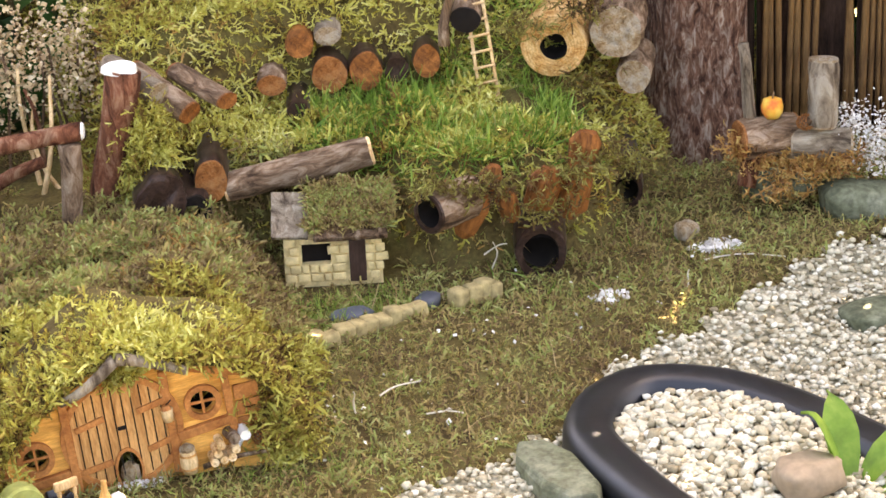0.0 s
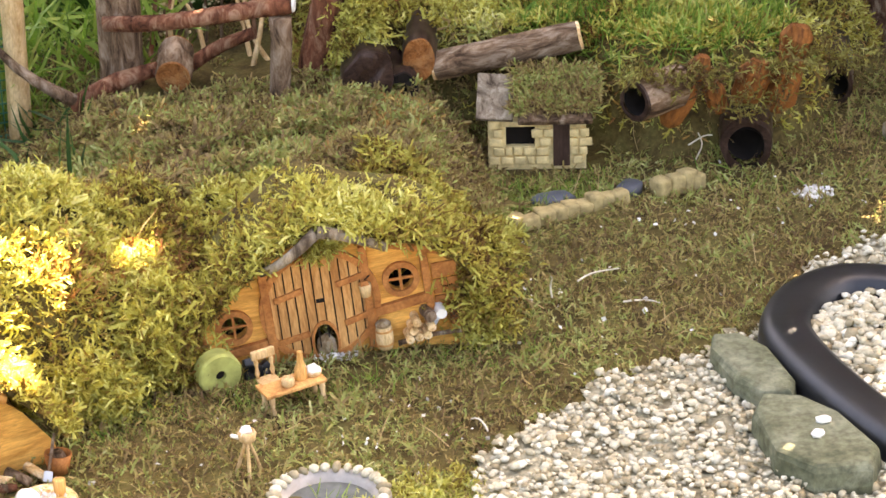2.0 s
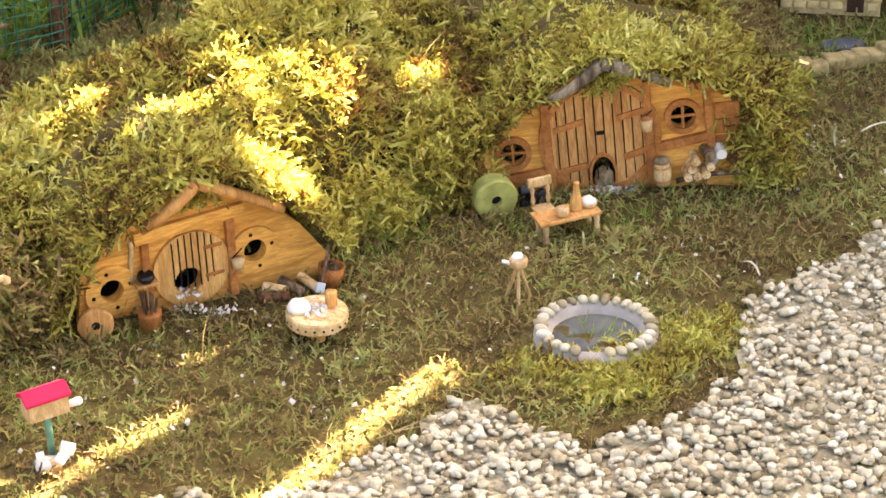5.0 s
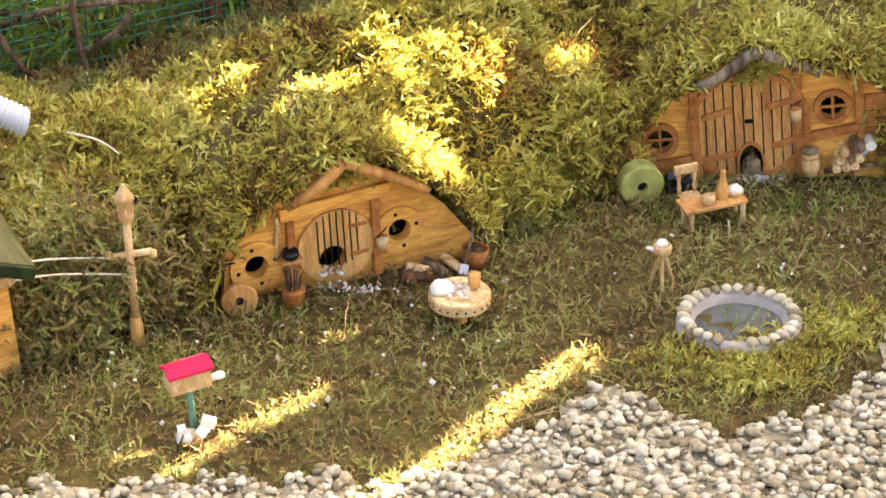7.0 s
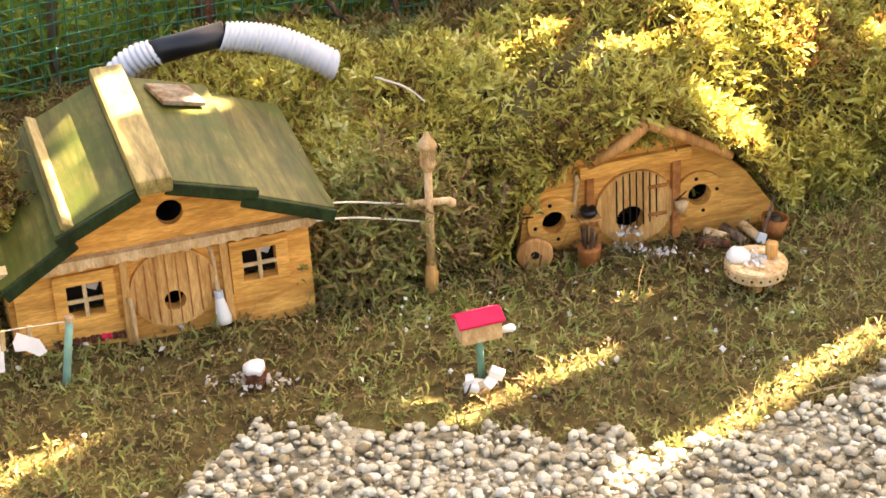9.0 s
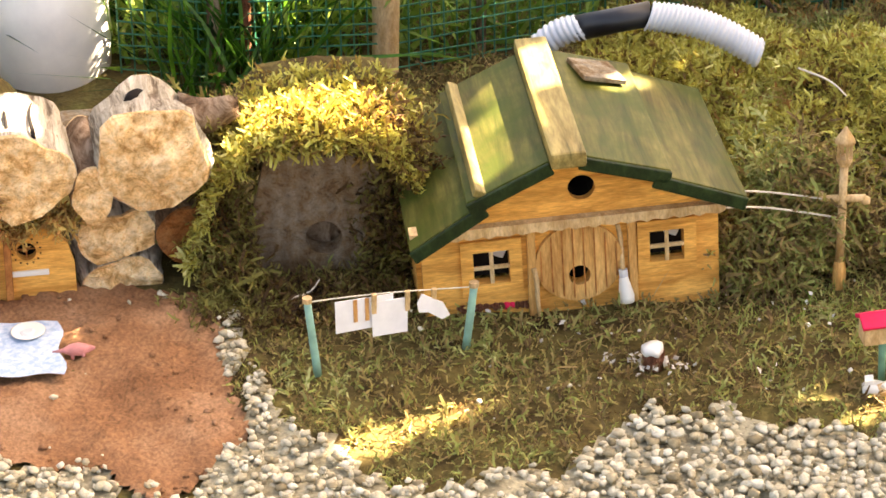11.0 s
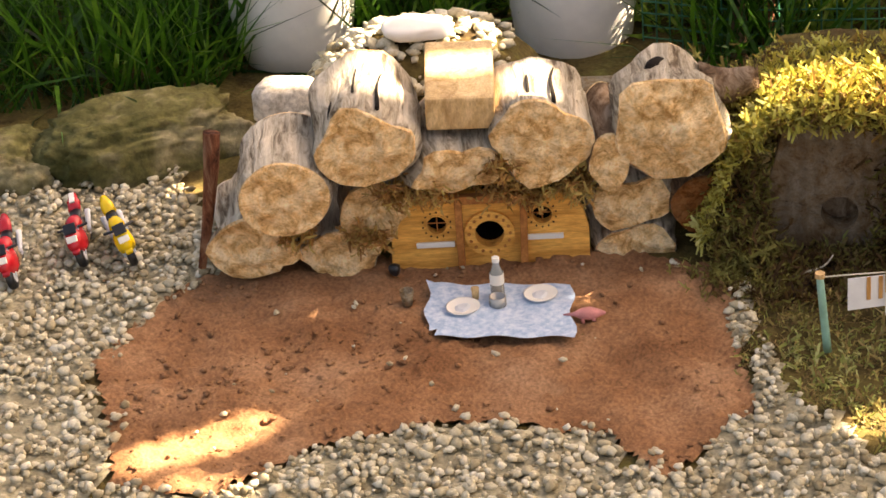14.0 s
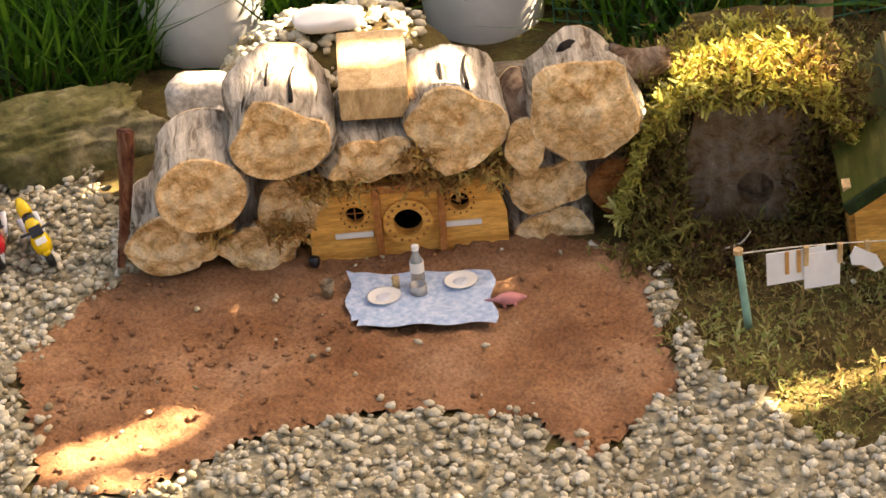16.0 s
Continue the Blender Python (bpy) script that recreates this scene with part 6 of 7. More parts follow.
for a in (0.4, 2.5, 4.6):
    part("leg", rod((0.019 * math.cos(a), 0.019 * math.sin(a), 0), (0.002 * math.cos(a), 0.002 * math.sin(a), 0.052), 0.0026, 0.0022, 6), M_PALE, tp, smooth=True)
part("bowl", lathe([(0.004, 0.048), (0.011, 0.053), (0.0125, 0.062), (0.010, 0.066), (0.008, 0.062)], 14), M_PALE, tp, smooth=True)
part("spout", rod((-0.011, 0, 0.058), (-0.021, 0, 0.061), 0.0032, 0.0025, 6), M_WHITE, tp, smooth=True)
part("crumbs", lathe([(0.009, 0.063), (0.006, 0.070), (0.002, 0.072)], 8, wob=0.5), M_WHITE, tp, smooth=True)

brl = thing("lantern_barrel", pose(0.590, 3.20, 0.012, 0, -5, 0), "little banded barrel with a grey lid", "barrel")
part("barrel_body", lathe([(0.010, 0), (0.0125, 0.012), (0.0125, 0.022), (0.0105, 0.034)], 14), M_PALE, brl, smooth=True)
for z in (0.006, 0.026):
    part("hoop", lathe([(0.0122, z), (0.0126, z + 0.003)], 14), M_DOOR, brl)
part("lid", lathe([(0.011, 0.034), (0.011, 0.038), (0.006, 0.042)], 14), M_CUTGREY, brl, "grey weathered lid")
rack = thing("firewood_rack", pose(0.638, 3.205, 0.018, 0, -5, -2), "tiny rack of stacked firewood by the house", "firewood")
part("base_stick", rod((-0.03, -0.005, 0.0), (0.065, -0.005, 0.002), 0.004, 0.003, 7, 0.003), M_BARK, rack, smooth=True)
for i, (u, v) in enumerate(((-0.014, 0.008), (-0.001, 0.009), (0.011, 0.010), (-0.008, 0.020), (-0.002, 0.031), (0.018, 0.021))):
    part("billet", lathe([(0.0062, 0), (0.0062, 0.03)], 10, (u, 0.012, v), (90, 0, 0)), M_CUT, rack)
part("billet", lathe([(0.0085, 0), (0.0085, 0.03)], 10, (0.014, 0.014, 0.036), (90, 0, 10)), M_BARK, rack)
part("birch_billet", lathe([(0.0075, 0), (0.0075, 0.03)], 12, (0.034, 0.014, 0.038), (90, 0, 0)), M_WHITE, rack, "pale birch billet")
part("birch_billet", lathe([(0.008, 0), (0.008, 0.022)], 12, (0.020, 0.004, 0.018), (35, 20, 0)), M_HOSE, rack, "grey peeled billet")
pine_cone((0.692, 3.205, 0.035), 0.012, "grey brown pine cone by the house corner")
lan = thing("hanging_lantern", pose(0.566, 3.205, 0.092, 0, -5, 0), "tiny wooden bucket lantern on the post", "lantern")
part("bucket", lathe([(0.007, 0), (0.009, 0.018)], 12), M_PALE, lan, smooth=True)
part("handle", rod((-0.008, 0, 0.018), (0.008, 0, 0.030), 0.001, segs=5), M_DARK, lan)
part("coals", lathe([(0.008, 0.018), (0.005, 0.024)], 8, wob=0.4), M_TRIM, lan)
# A plain grey wad stands in for the mouse in the doorway.
mo = thing("mouse_stand_in", pose(0.511, 3.222, 0.0), "grey wad standing in for a mouse inside the round door", "bedding")
part("wad", lathe([(0.010, -0.002), (0.014, 0.010), (0.011, 0.026), (0.003, 0.034)], 12, wob=0.5, seed=4), M_CUTGREY, mo, smooth=True)

# pebble-rimmed pool
well = thing("pebble_pool", pose(0.437, 2.80, 0.0), "round cement pool with a rim of white pebbles", "pool")
M_CEM = plain("grey cement", (0.33, 0.30, 0.26), 0.9)
part("basin", lathe([(0.080, -0.01), (0.078, 0.012), (0.066, 0.018), (0.058, 0.010), (0.050, -0.004)], 32, cap=False), M_CEM, well, smooth=True)


def water_nodes(nt, b):
    nt.links.new(ramp(nt, noise_at(nt, coords(nt), 30), [(0.35, (0.07, 0.08, 0.075)), (0.65, (0.15, 0.165, 0.15))]), b.inputs["Base Color"])
    b.inputs["Roughness"].default_value = 0.06


M_WATER = mat("still water", water_nodes)
part("water", lathe([(0.056, 0.002), (0.055, 0.005)], 32), M_WATER, well, "still grey water", True)
rp = random.Random(9)
for i in range(30):
    a = i * 6.2832 / 30
    if 4.35 < a < 4.75:
        continue
    bb = bmesh.new()
    bmesh.ops.create_icosphere(bb, subdivisions=2, radius=1.0)
    bmesh.ops.transform(bb, matrix=pose(0.069 * math.cos(a), 0.069 * math.sin(a), 0.019, rp.uniform(-20, 20), rp.uniform(-20, 20), math.degrees(a) + rp.uniform(-20, 20)) @ Matrix.Diagonal((rp.uniform(0.007, 0.011), rp.uniform(0.005, 0.008), 0.006, 1)), verts=bb.verts)
    part("pebble", bb, M_GRAVEL, well, smooth=True)
clump("pool_weed", [(0.437, 2.80, 0.006)], (0.018, 0.012, 0.001), 26, 0.02, BLADE, BLADE_F, M_GRASS, "green weed floating in the pool", "weed", 99, lean=2.0)
clump("pool_moss", [(0.50, 2.74, 0.0), (0.55, 2.77, 0.0), (0.42, 2.70, 0.0), (0.36, 2.72, 0.0), (0.46, 2.68, 0.0), (0.57, 2.80, 0.0)], (0.028, 0.022, 0.003), 3800, 0.0155, FROND, FROND_F, M_MOSS, "golden moss tuft round the pool", "moss", 101, lean=0.7)

# ---- yard of the second house ----
pot = thing("twig_pot", pose(-0.117, 2.885, 0.0), "brown wooden pot holding twigs", "pot")
part("tub", lathe([(0.013, 0), (0.015, 0.024), (0.0155, 0.026), (0.012, 0.026)], 16), M_TRIM, pot, smooth=True)
for i in range(6):
    part("twig", rod((0.006 * math.cos(i), 0.006 * math.sin(i), 0.02), (0.010 * math.cos(i), 0.010 * math.sin(i), 0.045 + 0.003 * i), 0.002, segs=6), M_BARK, pot)
stv = thing("basin_stand", pose(-0.120, 2.915, 0.0, 0, 0, 20), "small stand with a black bowl and curved stick", "stand")
part("shelf", box(0.030, 0.022, 0.004, (0, 0, 0.052), 0.001), M_DOOR, stv)
part("bowl", lathe([(0.008, 0.054), (0.012, 0.060), (0.010, 0.066), (0.006, 0.062)], 14), M_TUB, stv, smooth=True)
part("stick", rod((-0.014, 0.01, 0.05), (-0.018, 0.01, 0.112), 0.004, 0.003, 8, 0.007), M_PALE, stv, smooth=True)
part("leg", rod((0, 0.006, 0.0), (0, 0.006, 0.052), 0.004, segs=8), M_DOOR, stv)
for i, (p_, q_, m_) in enumerate((((0.028, 2.965, 0.012), (0.055, 2.955, 0.010), M_CUT), ((0.050, 2.972, 0.016), (0.078, 2.950, 0.008), M_BARK), ((0.075, 2.978, 0.018), (0.098, 2.958, 0.008), M_CUT), ((0.02, 2.95, 0.006), (0.05, 2.945, 0.006), M_BARK), ((0.06, 2.95, 0.005), (0.02, 2.94, 0.006), M_REDBARK))):
    tl = thing("firewood", pose(0, 0, 0), "small split firewood stick by the house", "firewood", "firewood sticks")
    part("billet", rod(p_, q_, 0.0065, 0.006, 8), m_, tl, smooth=True)
bk = thing("bucket", pose(0.115, 2.985, 0.0, 0, 6, 0), "small brown wooden bucket of earth", "bucket")
part("barrel_body", lathe([(0.014, 0), (0.018, 0.026), (0.015, 0.026), (0.013, 0.018)], 16), M_TRIM, bk, smooth=True)
part("soil", lathe([(0.015, 0.02), (0.008, 0.028)], 10, wob=0.5), M_BARK, bk)
sp = thing("toy_spade", pose(0.097, 2.955, 0.0), "little spade with a pale blade", "spade")
part("blade", box(0.012, 0.003, 0.014, (0.004, 0, 0.010), 0.002, (-20, 15, 0)), M_HOSE, sp)
part("shaft", rod((0.006, 0.004, 0.016), (0.018, 0.03, 0.055), 0.0022, segs=6), M_BARK, sp)
bkt = thing("hanging_bucket", pose(-0.003, 2.955, 0.045, 0, 0, 15), "tiny pale bucket hung on the post", "bucket")
part("pail", lathe([(0.007, 0), (0.009, 0.015)], 12), M_PALE, bkt, smooth=True)
part("handle", rod((-0.008, 0, 0.015), (0.006, 0, 0.028), 0.001, segs=5), M_DARK, bkt)

rtab = thing("round_table", pose(0.092, 2.838, 0.0, 2, 0, 0), "round table from a log slice with food scraps", "table")
part("tabletop", lathe([(0.037, 0.026), (0.0395, 0.029), (0.0395, 0.040), (0.038, 0.042)], 32, wob=0.03), M_PALE, rtab, smooth=False)
part("table_face", lathe([(0.037, 0.042), (0.030, 0.0428)], 28), M_CUT, rtab)
for i in range(22):
    a = i * 0.2856
    part("nail_hole", lathe([(0.0018, 0), (0.0014, 0.001)], 6, (0.0395 * math.cos(a), 0.0395 * math.sin(a), 0.034), (0, 90, math.degrees(a))), M_DARK, rtab)
part("foot", lathe([(0.009, 0), (0.007, 0.028)], 12), M_PINE_V, rtab)
cup2 = thing("wooden_cup", pose(0.110, 2.845, 0.043), "tall wooden cup on the round table", "cup")
part("body", lathe([(0.0075, 0), (0.008, 0.02), (0.006, 0.021)], 14), M_PINE_V, cup2, smooth=True)
brd = thing("bread", pose(0.070, 2.838, 0.043), "chunk of white bread on the round table", "bread")
part("chunk", lathe([(0.014, 0), (0.015, 0.006), (0.010, 0.013), (0.004, 0.015)], 12, wob=0.45, seed=6), M_WHITE, brd, smooth=True)
clump("crumbs", [(0.088, 2.83, 0.044), (0.095, 2.848, 0.044)], (0.009, 0.007, 0.0005), 90, 0.004, CHIP, CHIP_F, M_SEED, "bread crumbs on the round table", "food", 103)

lp = thing("lamp_post", pose(-0.308, 2.80, 0.0, 0, -1, 0), "pale turned wooden lamp post with a cross arm", "lamp post")
part("foot", lathe([(0.008, -0.01), (0.0085, 0.03), (0.0065, 0.040)], 12), M_PINE_V, lp, smooth=True)
part("pole", lathe([(0.0055, 0.036), (0.005, 0.175)], 10), M_PALE, lp, smooth=True)
part("cross_arm", rod((-0.026, 0, 0.123), (0.028, 0, 0.130), 0.0045, 0.0045, 10), M_PALE, lp, smooth=True)
for s in (-0.026, 0.028):
    part("knob", lathe([(0.004, -0.005), (0.006, 0), (0.004, 0.005)], 10, (s, 0, 0.1265), (0, 90, 0)), M_PALE, lp, smooth=True)
part("lantern_base", lathe([(0.006, 0.170), (0.010, 0.178), (0.010, 0.182)], 10), M_PALE, lp)
for i in range(4):
    a = i * 1.571 + 0.5
    part("lantern_bar", box(0.0035, 0.0035, 0.022, (0.008 * math.cos(a), 0.008 * math.sin(a), 0.193)), M_PALE, lp)
part("lantern_cap", lathe([(0.013, 0.202), (0.011, 0.207), (0.004, 0.218), (0.002, 0.222)], 12), M_PALE, lp, smooth=True)
M_STRING = plain("pale twine", (0.62, 0.55, 0.42), 0.9)
for i, (p_, q_) in enumerate((((-0.335, 2.795, 0.125), (-0.452, 2.735, 0.147)), ((-0.312, 2.798, 0.100), (-0.445, 2.735, 0.128)))):
    wv = thing("twine", pose(0, 0, 0), "pale twine strung from house to lamp post", "twine", "twines")
    part("strand", rod(p_, q_, 0.0013, 0.0013, 5, -0.006, 8), M_STRING, wv)

stall = thing("letter_box", pose(-0.228, 2.592, 0.0, 0, -3, 24), "tiny letter box with a bright red roof on a green post", "letter box")
M_RED = plain("bright red felt", (0.66, 0.02, 0.07), 0.7, vary=0.2)
M_GREEN = plain("dull green paint", (0.10, 0.25, 0.16), 0.5)
part("post", lathe([(0.0045, 0), (0.0045, 0.065)], 10), M_GREEN, stall, "dull green post", True)
part("box", box(0.050, 0.026, 0.024, (0, 0, 0.074), 0.002), M_PALE, stall)
part("roof", box(0.056, 0.020, 0.005, (0, -0.009, 0.092), 0.0015, (28, 0, 0)), M_RED, stall, "bright red roof")
part("roof", box(0.056, 0.020, 0.005, (0, 0.008, 0.092), 0.0015, (-28, 0, 0)), M_RED, stall, "bright red roof")
part("perch", lathe([(0.004, 0), (0.005, 0.012), (0.003, 0.016)], 10, (0.025, -0.008, 0.070), (0, 90, 0)), M_WHITE, stall, smooth=True)
for i, (u, v, w, rr) in enumerate(((0.018, -0.004, 0.040, 20), (-0.012, -0.01, 0.018, 80), (0.010, -0.012, 0.022, -15), (0.004, -0.014, 0.008, 60))):
    pk = thing("paper_parcel", pose(-0.228 + u, 2.585 + v, w * 0.5, 20 * i, rr, 30 * i), "tiny white paper parcel at the letter box", "parcel", "paper parcels")
    part("paper", box(0.017, 0.013, 0.010, (0, 0, 0), 0.001), M_WHITE if i != 3 else M_PALE, pk)
rest = rock("stone", (0.014, 0.011, 0.008), (-0.235, 2.575, 0.004), "pale pebble under the letter box", M_WHITE, 77, 0, sub=2)

# ---- yard of the third house ----
def broom(at, tilt, label):
    ob = thing("broom", pose(*at, *tilt), label, "broom")
    part("handle", rod((0, 0, 0.03), (0, 0, 0.10), 0.0035, 0.003, 8, 0.004), M_PALE, ob, smooth=True)
    part("bristles", lathe([(0.009, 0), (0.010, 0.008), (0.006, 0.03), (0.004, 0.036)], 12, wob=0.15), M_WHITE, ob, "white bristles", True)
    part("binding", lathe([(0.0055, 0.033), (0.0055, 0.042)], 10), M_HOSE, ob)


broom((-0.548, 2.685, 0.012), (-12, -8, 20), "small white broom leaning on the house")
pine_cone((-0.785, 2.66, 0.0), 0.017, "dark pine cone by the house wall", (8, 10, 0))
hk = thing("walking_stick", pose(-0.648, 2.645, 0.0, -10, -6, 20), "small bent stick leaning by the round door", "stick")
part("stick", rod((0, 0, 0), (-0.002, 0, 0.062), 0.0028, 0.0035, 7, 0.004), M_PALE, hk, smooth=True)
for i in range(14):
    rr = random.Random(i)
    bx, by = -0.745 + 0.006 * i, 2.628 + 0.0026 * i + rr.uniform(-0.006, 0.004)
    be = thing("berry", pose(bx, by, 0.006), ("bright red" if i in (9, 10) else "dark shrivelled") + " berry in the flower bed", "berry", "berries")
    part("fruit", lathe([(0.002, -0.005), (0.0058, 0), (0.0055, 0.003), (0.002, 0.006)], 9), M_RED if i in (9, 10) else M_REDBARK, be, smooth=True)
sl = thing("stump_stool", pose(-0.492, 2.57, 0.0), "short log stool topped with white crumbs", "stool")
part("log", lathe([(0.0135, -0.004), (0.0135, 0.018)], 14, wob=0.1), M_REDBARK, sl, smooth=True)
part("crumbs", lathe([(0.014, 0.017), (0.013, 0.024), (0.006, 0.028)], 12, wob=0.4), M_WHITE, sl, smooth=True)
clump("crumbs", [(-0.492, 2.57, 0.003)], (0.022, 0.012, 0.001), 60, 0.006, CHIP, CHIP_F, M_SEED, "crumbs round the stool", "food", 105)

# washing line
ln_ = thing("washing_line", pose(0, 0, 0), "toy washing line between two green posts", "washing line")
pa, pb = Vector((-0.867, 2.448, 0)), Vector((-0.715, 2.55, 0))
ta, tb_ = Vector((-0.875, 2.445, 0.099)), Vector((-0.705, 2.552, 0.085))
for p_, q_ in ((pa, ta), (pb, tb_)):
    po = part("post", rod(p_, q_, 0.0052, 0.0048, 8), plain("pale green paint", (0.22, 0.42, 0.32), 0.5), ln_, "pale green post", True)
    part("knob", lathe([(0.006, 0), (0.006, 0.006)], 10, tuple(q_)), M_PALE, po)
part("cord", rod(ta, tb_, 0.0009, 0.0009, 5, 0.002, 6), M_STRING, ln_)
M_CLOTH = plain("white cotton", (0.78, 0.76, 0.73), 0.9, vary=0.08)
dv = (tb_ - ta)
ang = math.degrees(math.atan2(dv.y, dv.x))
for i, (f, outline, lab) in enumerate(((0.34, [(-0.036, 0), (0.034, 0), (0.035, -0.040), (-0.036, -0.042)], "white cloth with two brown strips"), (0.50, [(-0.024, -0.004), (0.020, -0.004), (0.019, -0.05), (-0.023, -0.05)], "small cream cloth pegged to the line"), (0.76, [(-0.014, 0.002), (-0.004, -0.004), (0.012, -0.014), (0.020, -0.032), (0.010, -0.036), (-0.006, -0.024), (-0.018, -0.022), (-0.020, -0.010)], "tiny white knickers pegged to the line"))):
    c = ta + dv * f
    cl = thing("washing", pose(c.x, c.y - 0.003 * i, c.z - 0.001, 0, 0, ang), lab, "cloth", "washing on the line")
    part("cloth", plate(outline, (), 0.0012), M_CLOTH, cl)
    if i == 0:
        for u in (-0.012, 0.002):
            part("strip", box(0.005, 0.002, 0.030, (u, -0.0018, -0.015), 0.0008), M_DOOR, cl, "brown strip")
for f in (0.40, 0.60, 0.76):
    c = ta + dv * f
    pg = thing("clothes_peg", pose(c.x, c.y - 0.004, c.z - 0.010, 8, 0, ang), "tiny wooden clothes peg", "peg", "clothes pegs")
    part("peg", box(0.006, 0.005, 0.028, (0, 0, 0.002), 0.001), M_PALE, pg)

# moss round the stump house
clump("stump_moss", [(-1.06, 2.66, 0.10), (-1.05, 2.64, 0.03), (-0.86, 2.72, 0.10), (-0.855, 2.71, 0.03), (-0.84, 2.72, 0.16), (-1.05, 2.68, 0.17), (-1.02, 2.60, 0.01)], (0.020, 0.018, 0.028), 4200, 0.0185, FROND, FROND_F, M_SHADEMOSS, "shaggy moss down the sides of the stump", "moss", 107, up=(0, -0.5, 0.6), lean=0.8)
clump("stump_moss", [(-1.0, 2.60, 0.0), (-0.93, 2.61, 0.0), (-0.86, 2.64, 0.0), (-1.02, 2.55, 0.0), (-0.95, 2.55, 0.0), (-0.99, 2.82, 0.16), (-1.08, 2.78, 0.15)], (0.028, 0.022, 0.008), 4200, 0.0155, FROND, FROND_F, M_SHADEMOSS, "moss at the foot of the stump", "moss", 109, lean=0.8)
clump("log_moss", [(-1.415, 2.435, 0.115), (-1.38, 2.455, 0.118), (-1.30, 2.495, 0.115), (-1.26, 2.51, 0.108), (-1.22, 2.54, 0.11), (-1.53, 2.38, 0.07), (-1.455, 2.42, 0.06), (-1.39, 2.46, 0.14), (-1.30, 2.49, 0.15)], (0.014, 0.010, 0.006), 1300, 0.016, FROND, FROND_F, M_DRY, "dry moss packed between the logs", "moss", 111, up=(0, -0.4, 0.3), lean=0.9)
clump("pole_moss", [(-0.40, 2.80, 0.03), (-0.37, 2.82, 0.08), (-0.42, 2.78, 0.01), (-0.34, 2.84, 0.06), (-0.30, 2.86, 0.05), (-0.40, 2.83, 0.10), (-0.36, 2.84, 0.12)], (0.030, 0.018, 0.03), 6500, 0.0185, FROND, FROND_F, M_TURF, "tangled brown moss beside the lamp post", "moss", 113, up=(0, -0.5, 0.5), lean=0.8)
clump("side_moss", [(0.27, 3.17, 0.03), (0.25, 3.17, 0.08), (0.30, 3.18, 0.05), (0.28, 3.2, 0.12), (0.20, 3.12, 0.03), (0.17, 3.10, 0.05), (0.72, 3.21, 0.07), (0.735, 3.21, 0.03)], (0.022, 0.015, 0.025), 4200, 0.0185, FROND, FROND_F, M_MOSS, "golden moss hanging beside the houses", "moss", 115, up=(0, -0.6, 0.5), lean=0.7)

# ---- picnic before the low house ----
pc = thing("picnic_cloth", pose(-1.255, 2.378, 0.014, 0, 0, 26), "pale blue patterned paper picnic cloth", "cloth")
b = bmesh.new()
M_BLUE = mat("blue print paper", lambda nt, b: (nt.links.new(ramp(nt, noise_at(nt, coords(nt), 130, 3), [(0.36, (0.30, 0.41, 0.55)), (0.5, (0.40, 0.50, 0.62)), (0.64, (0.54, 0.61, 0.68))]), b.inputs["Base Color"])))
nx, ny = 19, 11
vs = [[b.verts.new(((i / (nx - 1) - 0.5) * 0.175 + 0.004 * math.sin(j), (j / (ny - 1) - 0.5) * 0.125 + 0.003 * math.sin(i * 0.9) - 0.02 * (i / (nx - 1) - 0.5), 0.003 + 0.002 * math.sin(i * 0.7) * math.sin(j * 0.9) + (0.006 if i == 0 and j == ny - 1 else 0))) for i in range(nx)] for j in range(ny)]
for j in range(ny - 1):
    for i in range(nx - 1):
        if i + j < 1:
            continue
        b.faces.new((vs[j][i], vs[j][i + 1], vs[j + 1][i + 1], vs[j + 1][i]))
part("sheet", b, M_BLUE, pc, smooth=True)
for at in ((-1.297, 2.364), (-1.222, 2.424)):
    pl = thing("plate", pose(*at, 0.017), "small white plate with grey crumbs", "plate", "picnic plates")
    part("dish", lathe([(0.010, 0), (0.014, 0.001), (0.0205, 0.004), (0.021, 0.005), (0.019, 0.0045), (0.012, 0.002)], 24), M_WHITE, pl, smooth=True)
    part("crumbs", lathe([(0.010, 0.0022), (0.006, 0.004)], 12, wob=0.3), M_HOSE, pl)


def clear_nodes(nt, b):
    b.inputs["Roughness"].default_value = 0.12
    b.inputs["Transmission Weight"].default_value = 0.7
    b.inputs["Base Color"].default_value = (0.72, 0.74, 0.70, 1)


M_GLASS = mat("clear plastic", clear_nodes)
bo = thing("bottle", pose(-1.270, 2.405, 0.017), "small clear bottle with a white label", "bottle")
part("body", lathe([(0.0085, 0), (0.0085, 0.034), (0.0045, 0.044), (0.004, 0.050)], 16), M_GLASS, bo, smooth=True)
part("label_band", lathe([(0.0088, 0.020), (0.0088, 0.034)], 16, cap=False), M_WHITE, bo, "white paper label", True)
part("cap", lathe([(0.0046, 0.049), (0.0046, 0.055)], 12), M_WHITE, bo)
tn = thing("tin", pose(-1.262, 2.388, 0.017), "dull grey metal tin", "tin")
part("can", lathe([(0.0105, 0), (0.0105, 0.012), (0.009, 0.012), (0.009, 0.004)], 18), plain("dull tin", (0.40, 0.38, 0.34), 0.45, 0.6), tn, smooth=True)
ck = thing("cork_cup", pose(-1.294, 2.392, 0.017), "small tan cork cup", "cup")
part("body", lathe([(0.004, 0), (0.005, 0.015), (0.0035, 0.016)], 12), M_PALE, ck, smooth=True)
jr = thing("grey_pot", pose(-1.372, 2.362, 0.010), "small grey clay pot with a dark pebble", "pot")
part("pot", lathe([(0.006, 0), (0.009, 0.020), (0.007, 0.020), (0.005, 0.010)], 14), M_CUTGREY, jr, smooth=True)
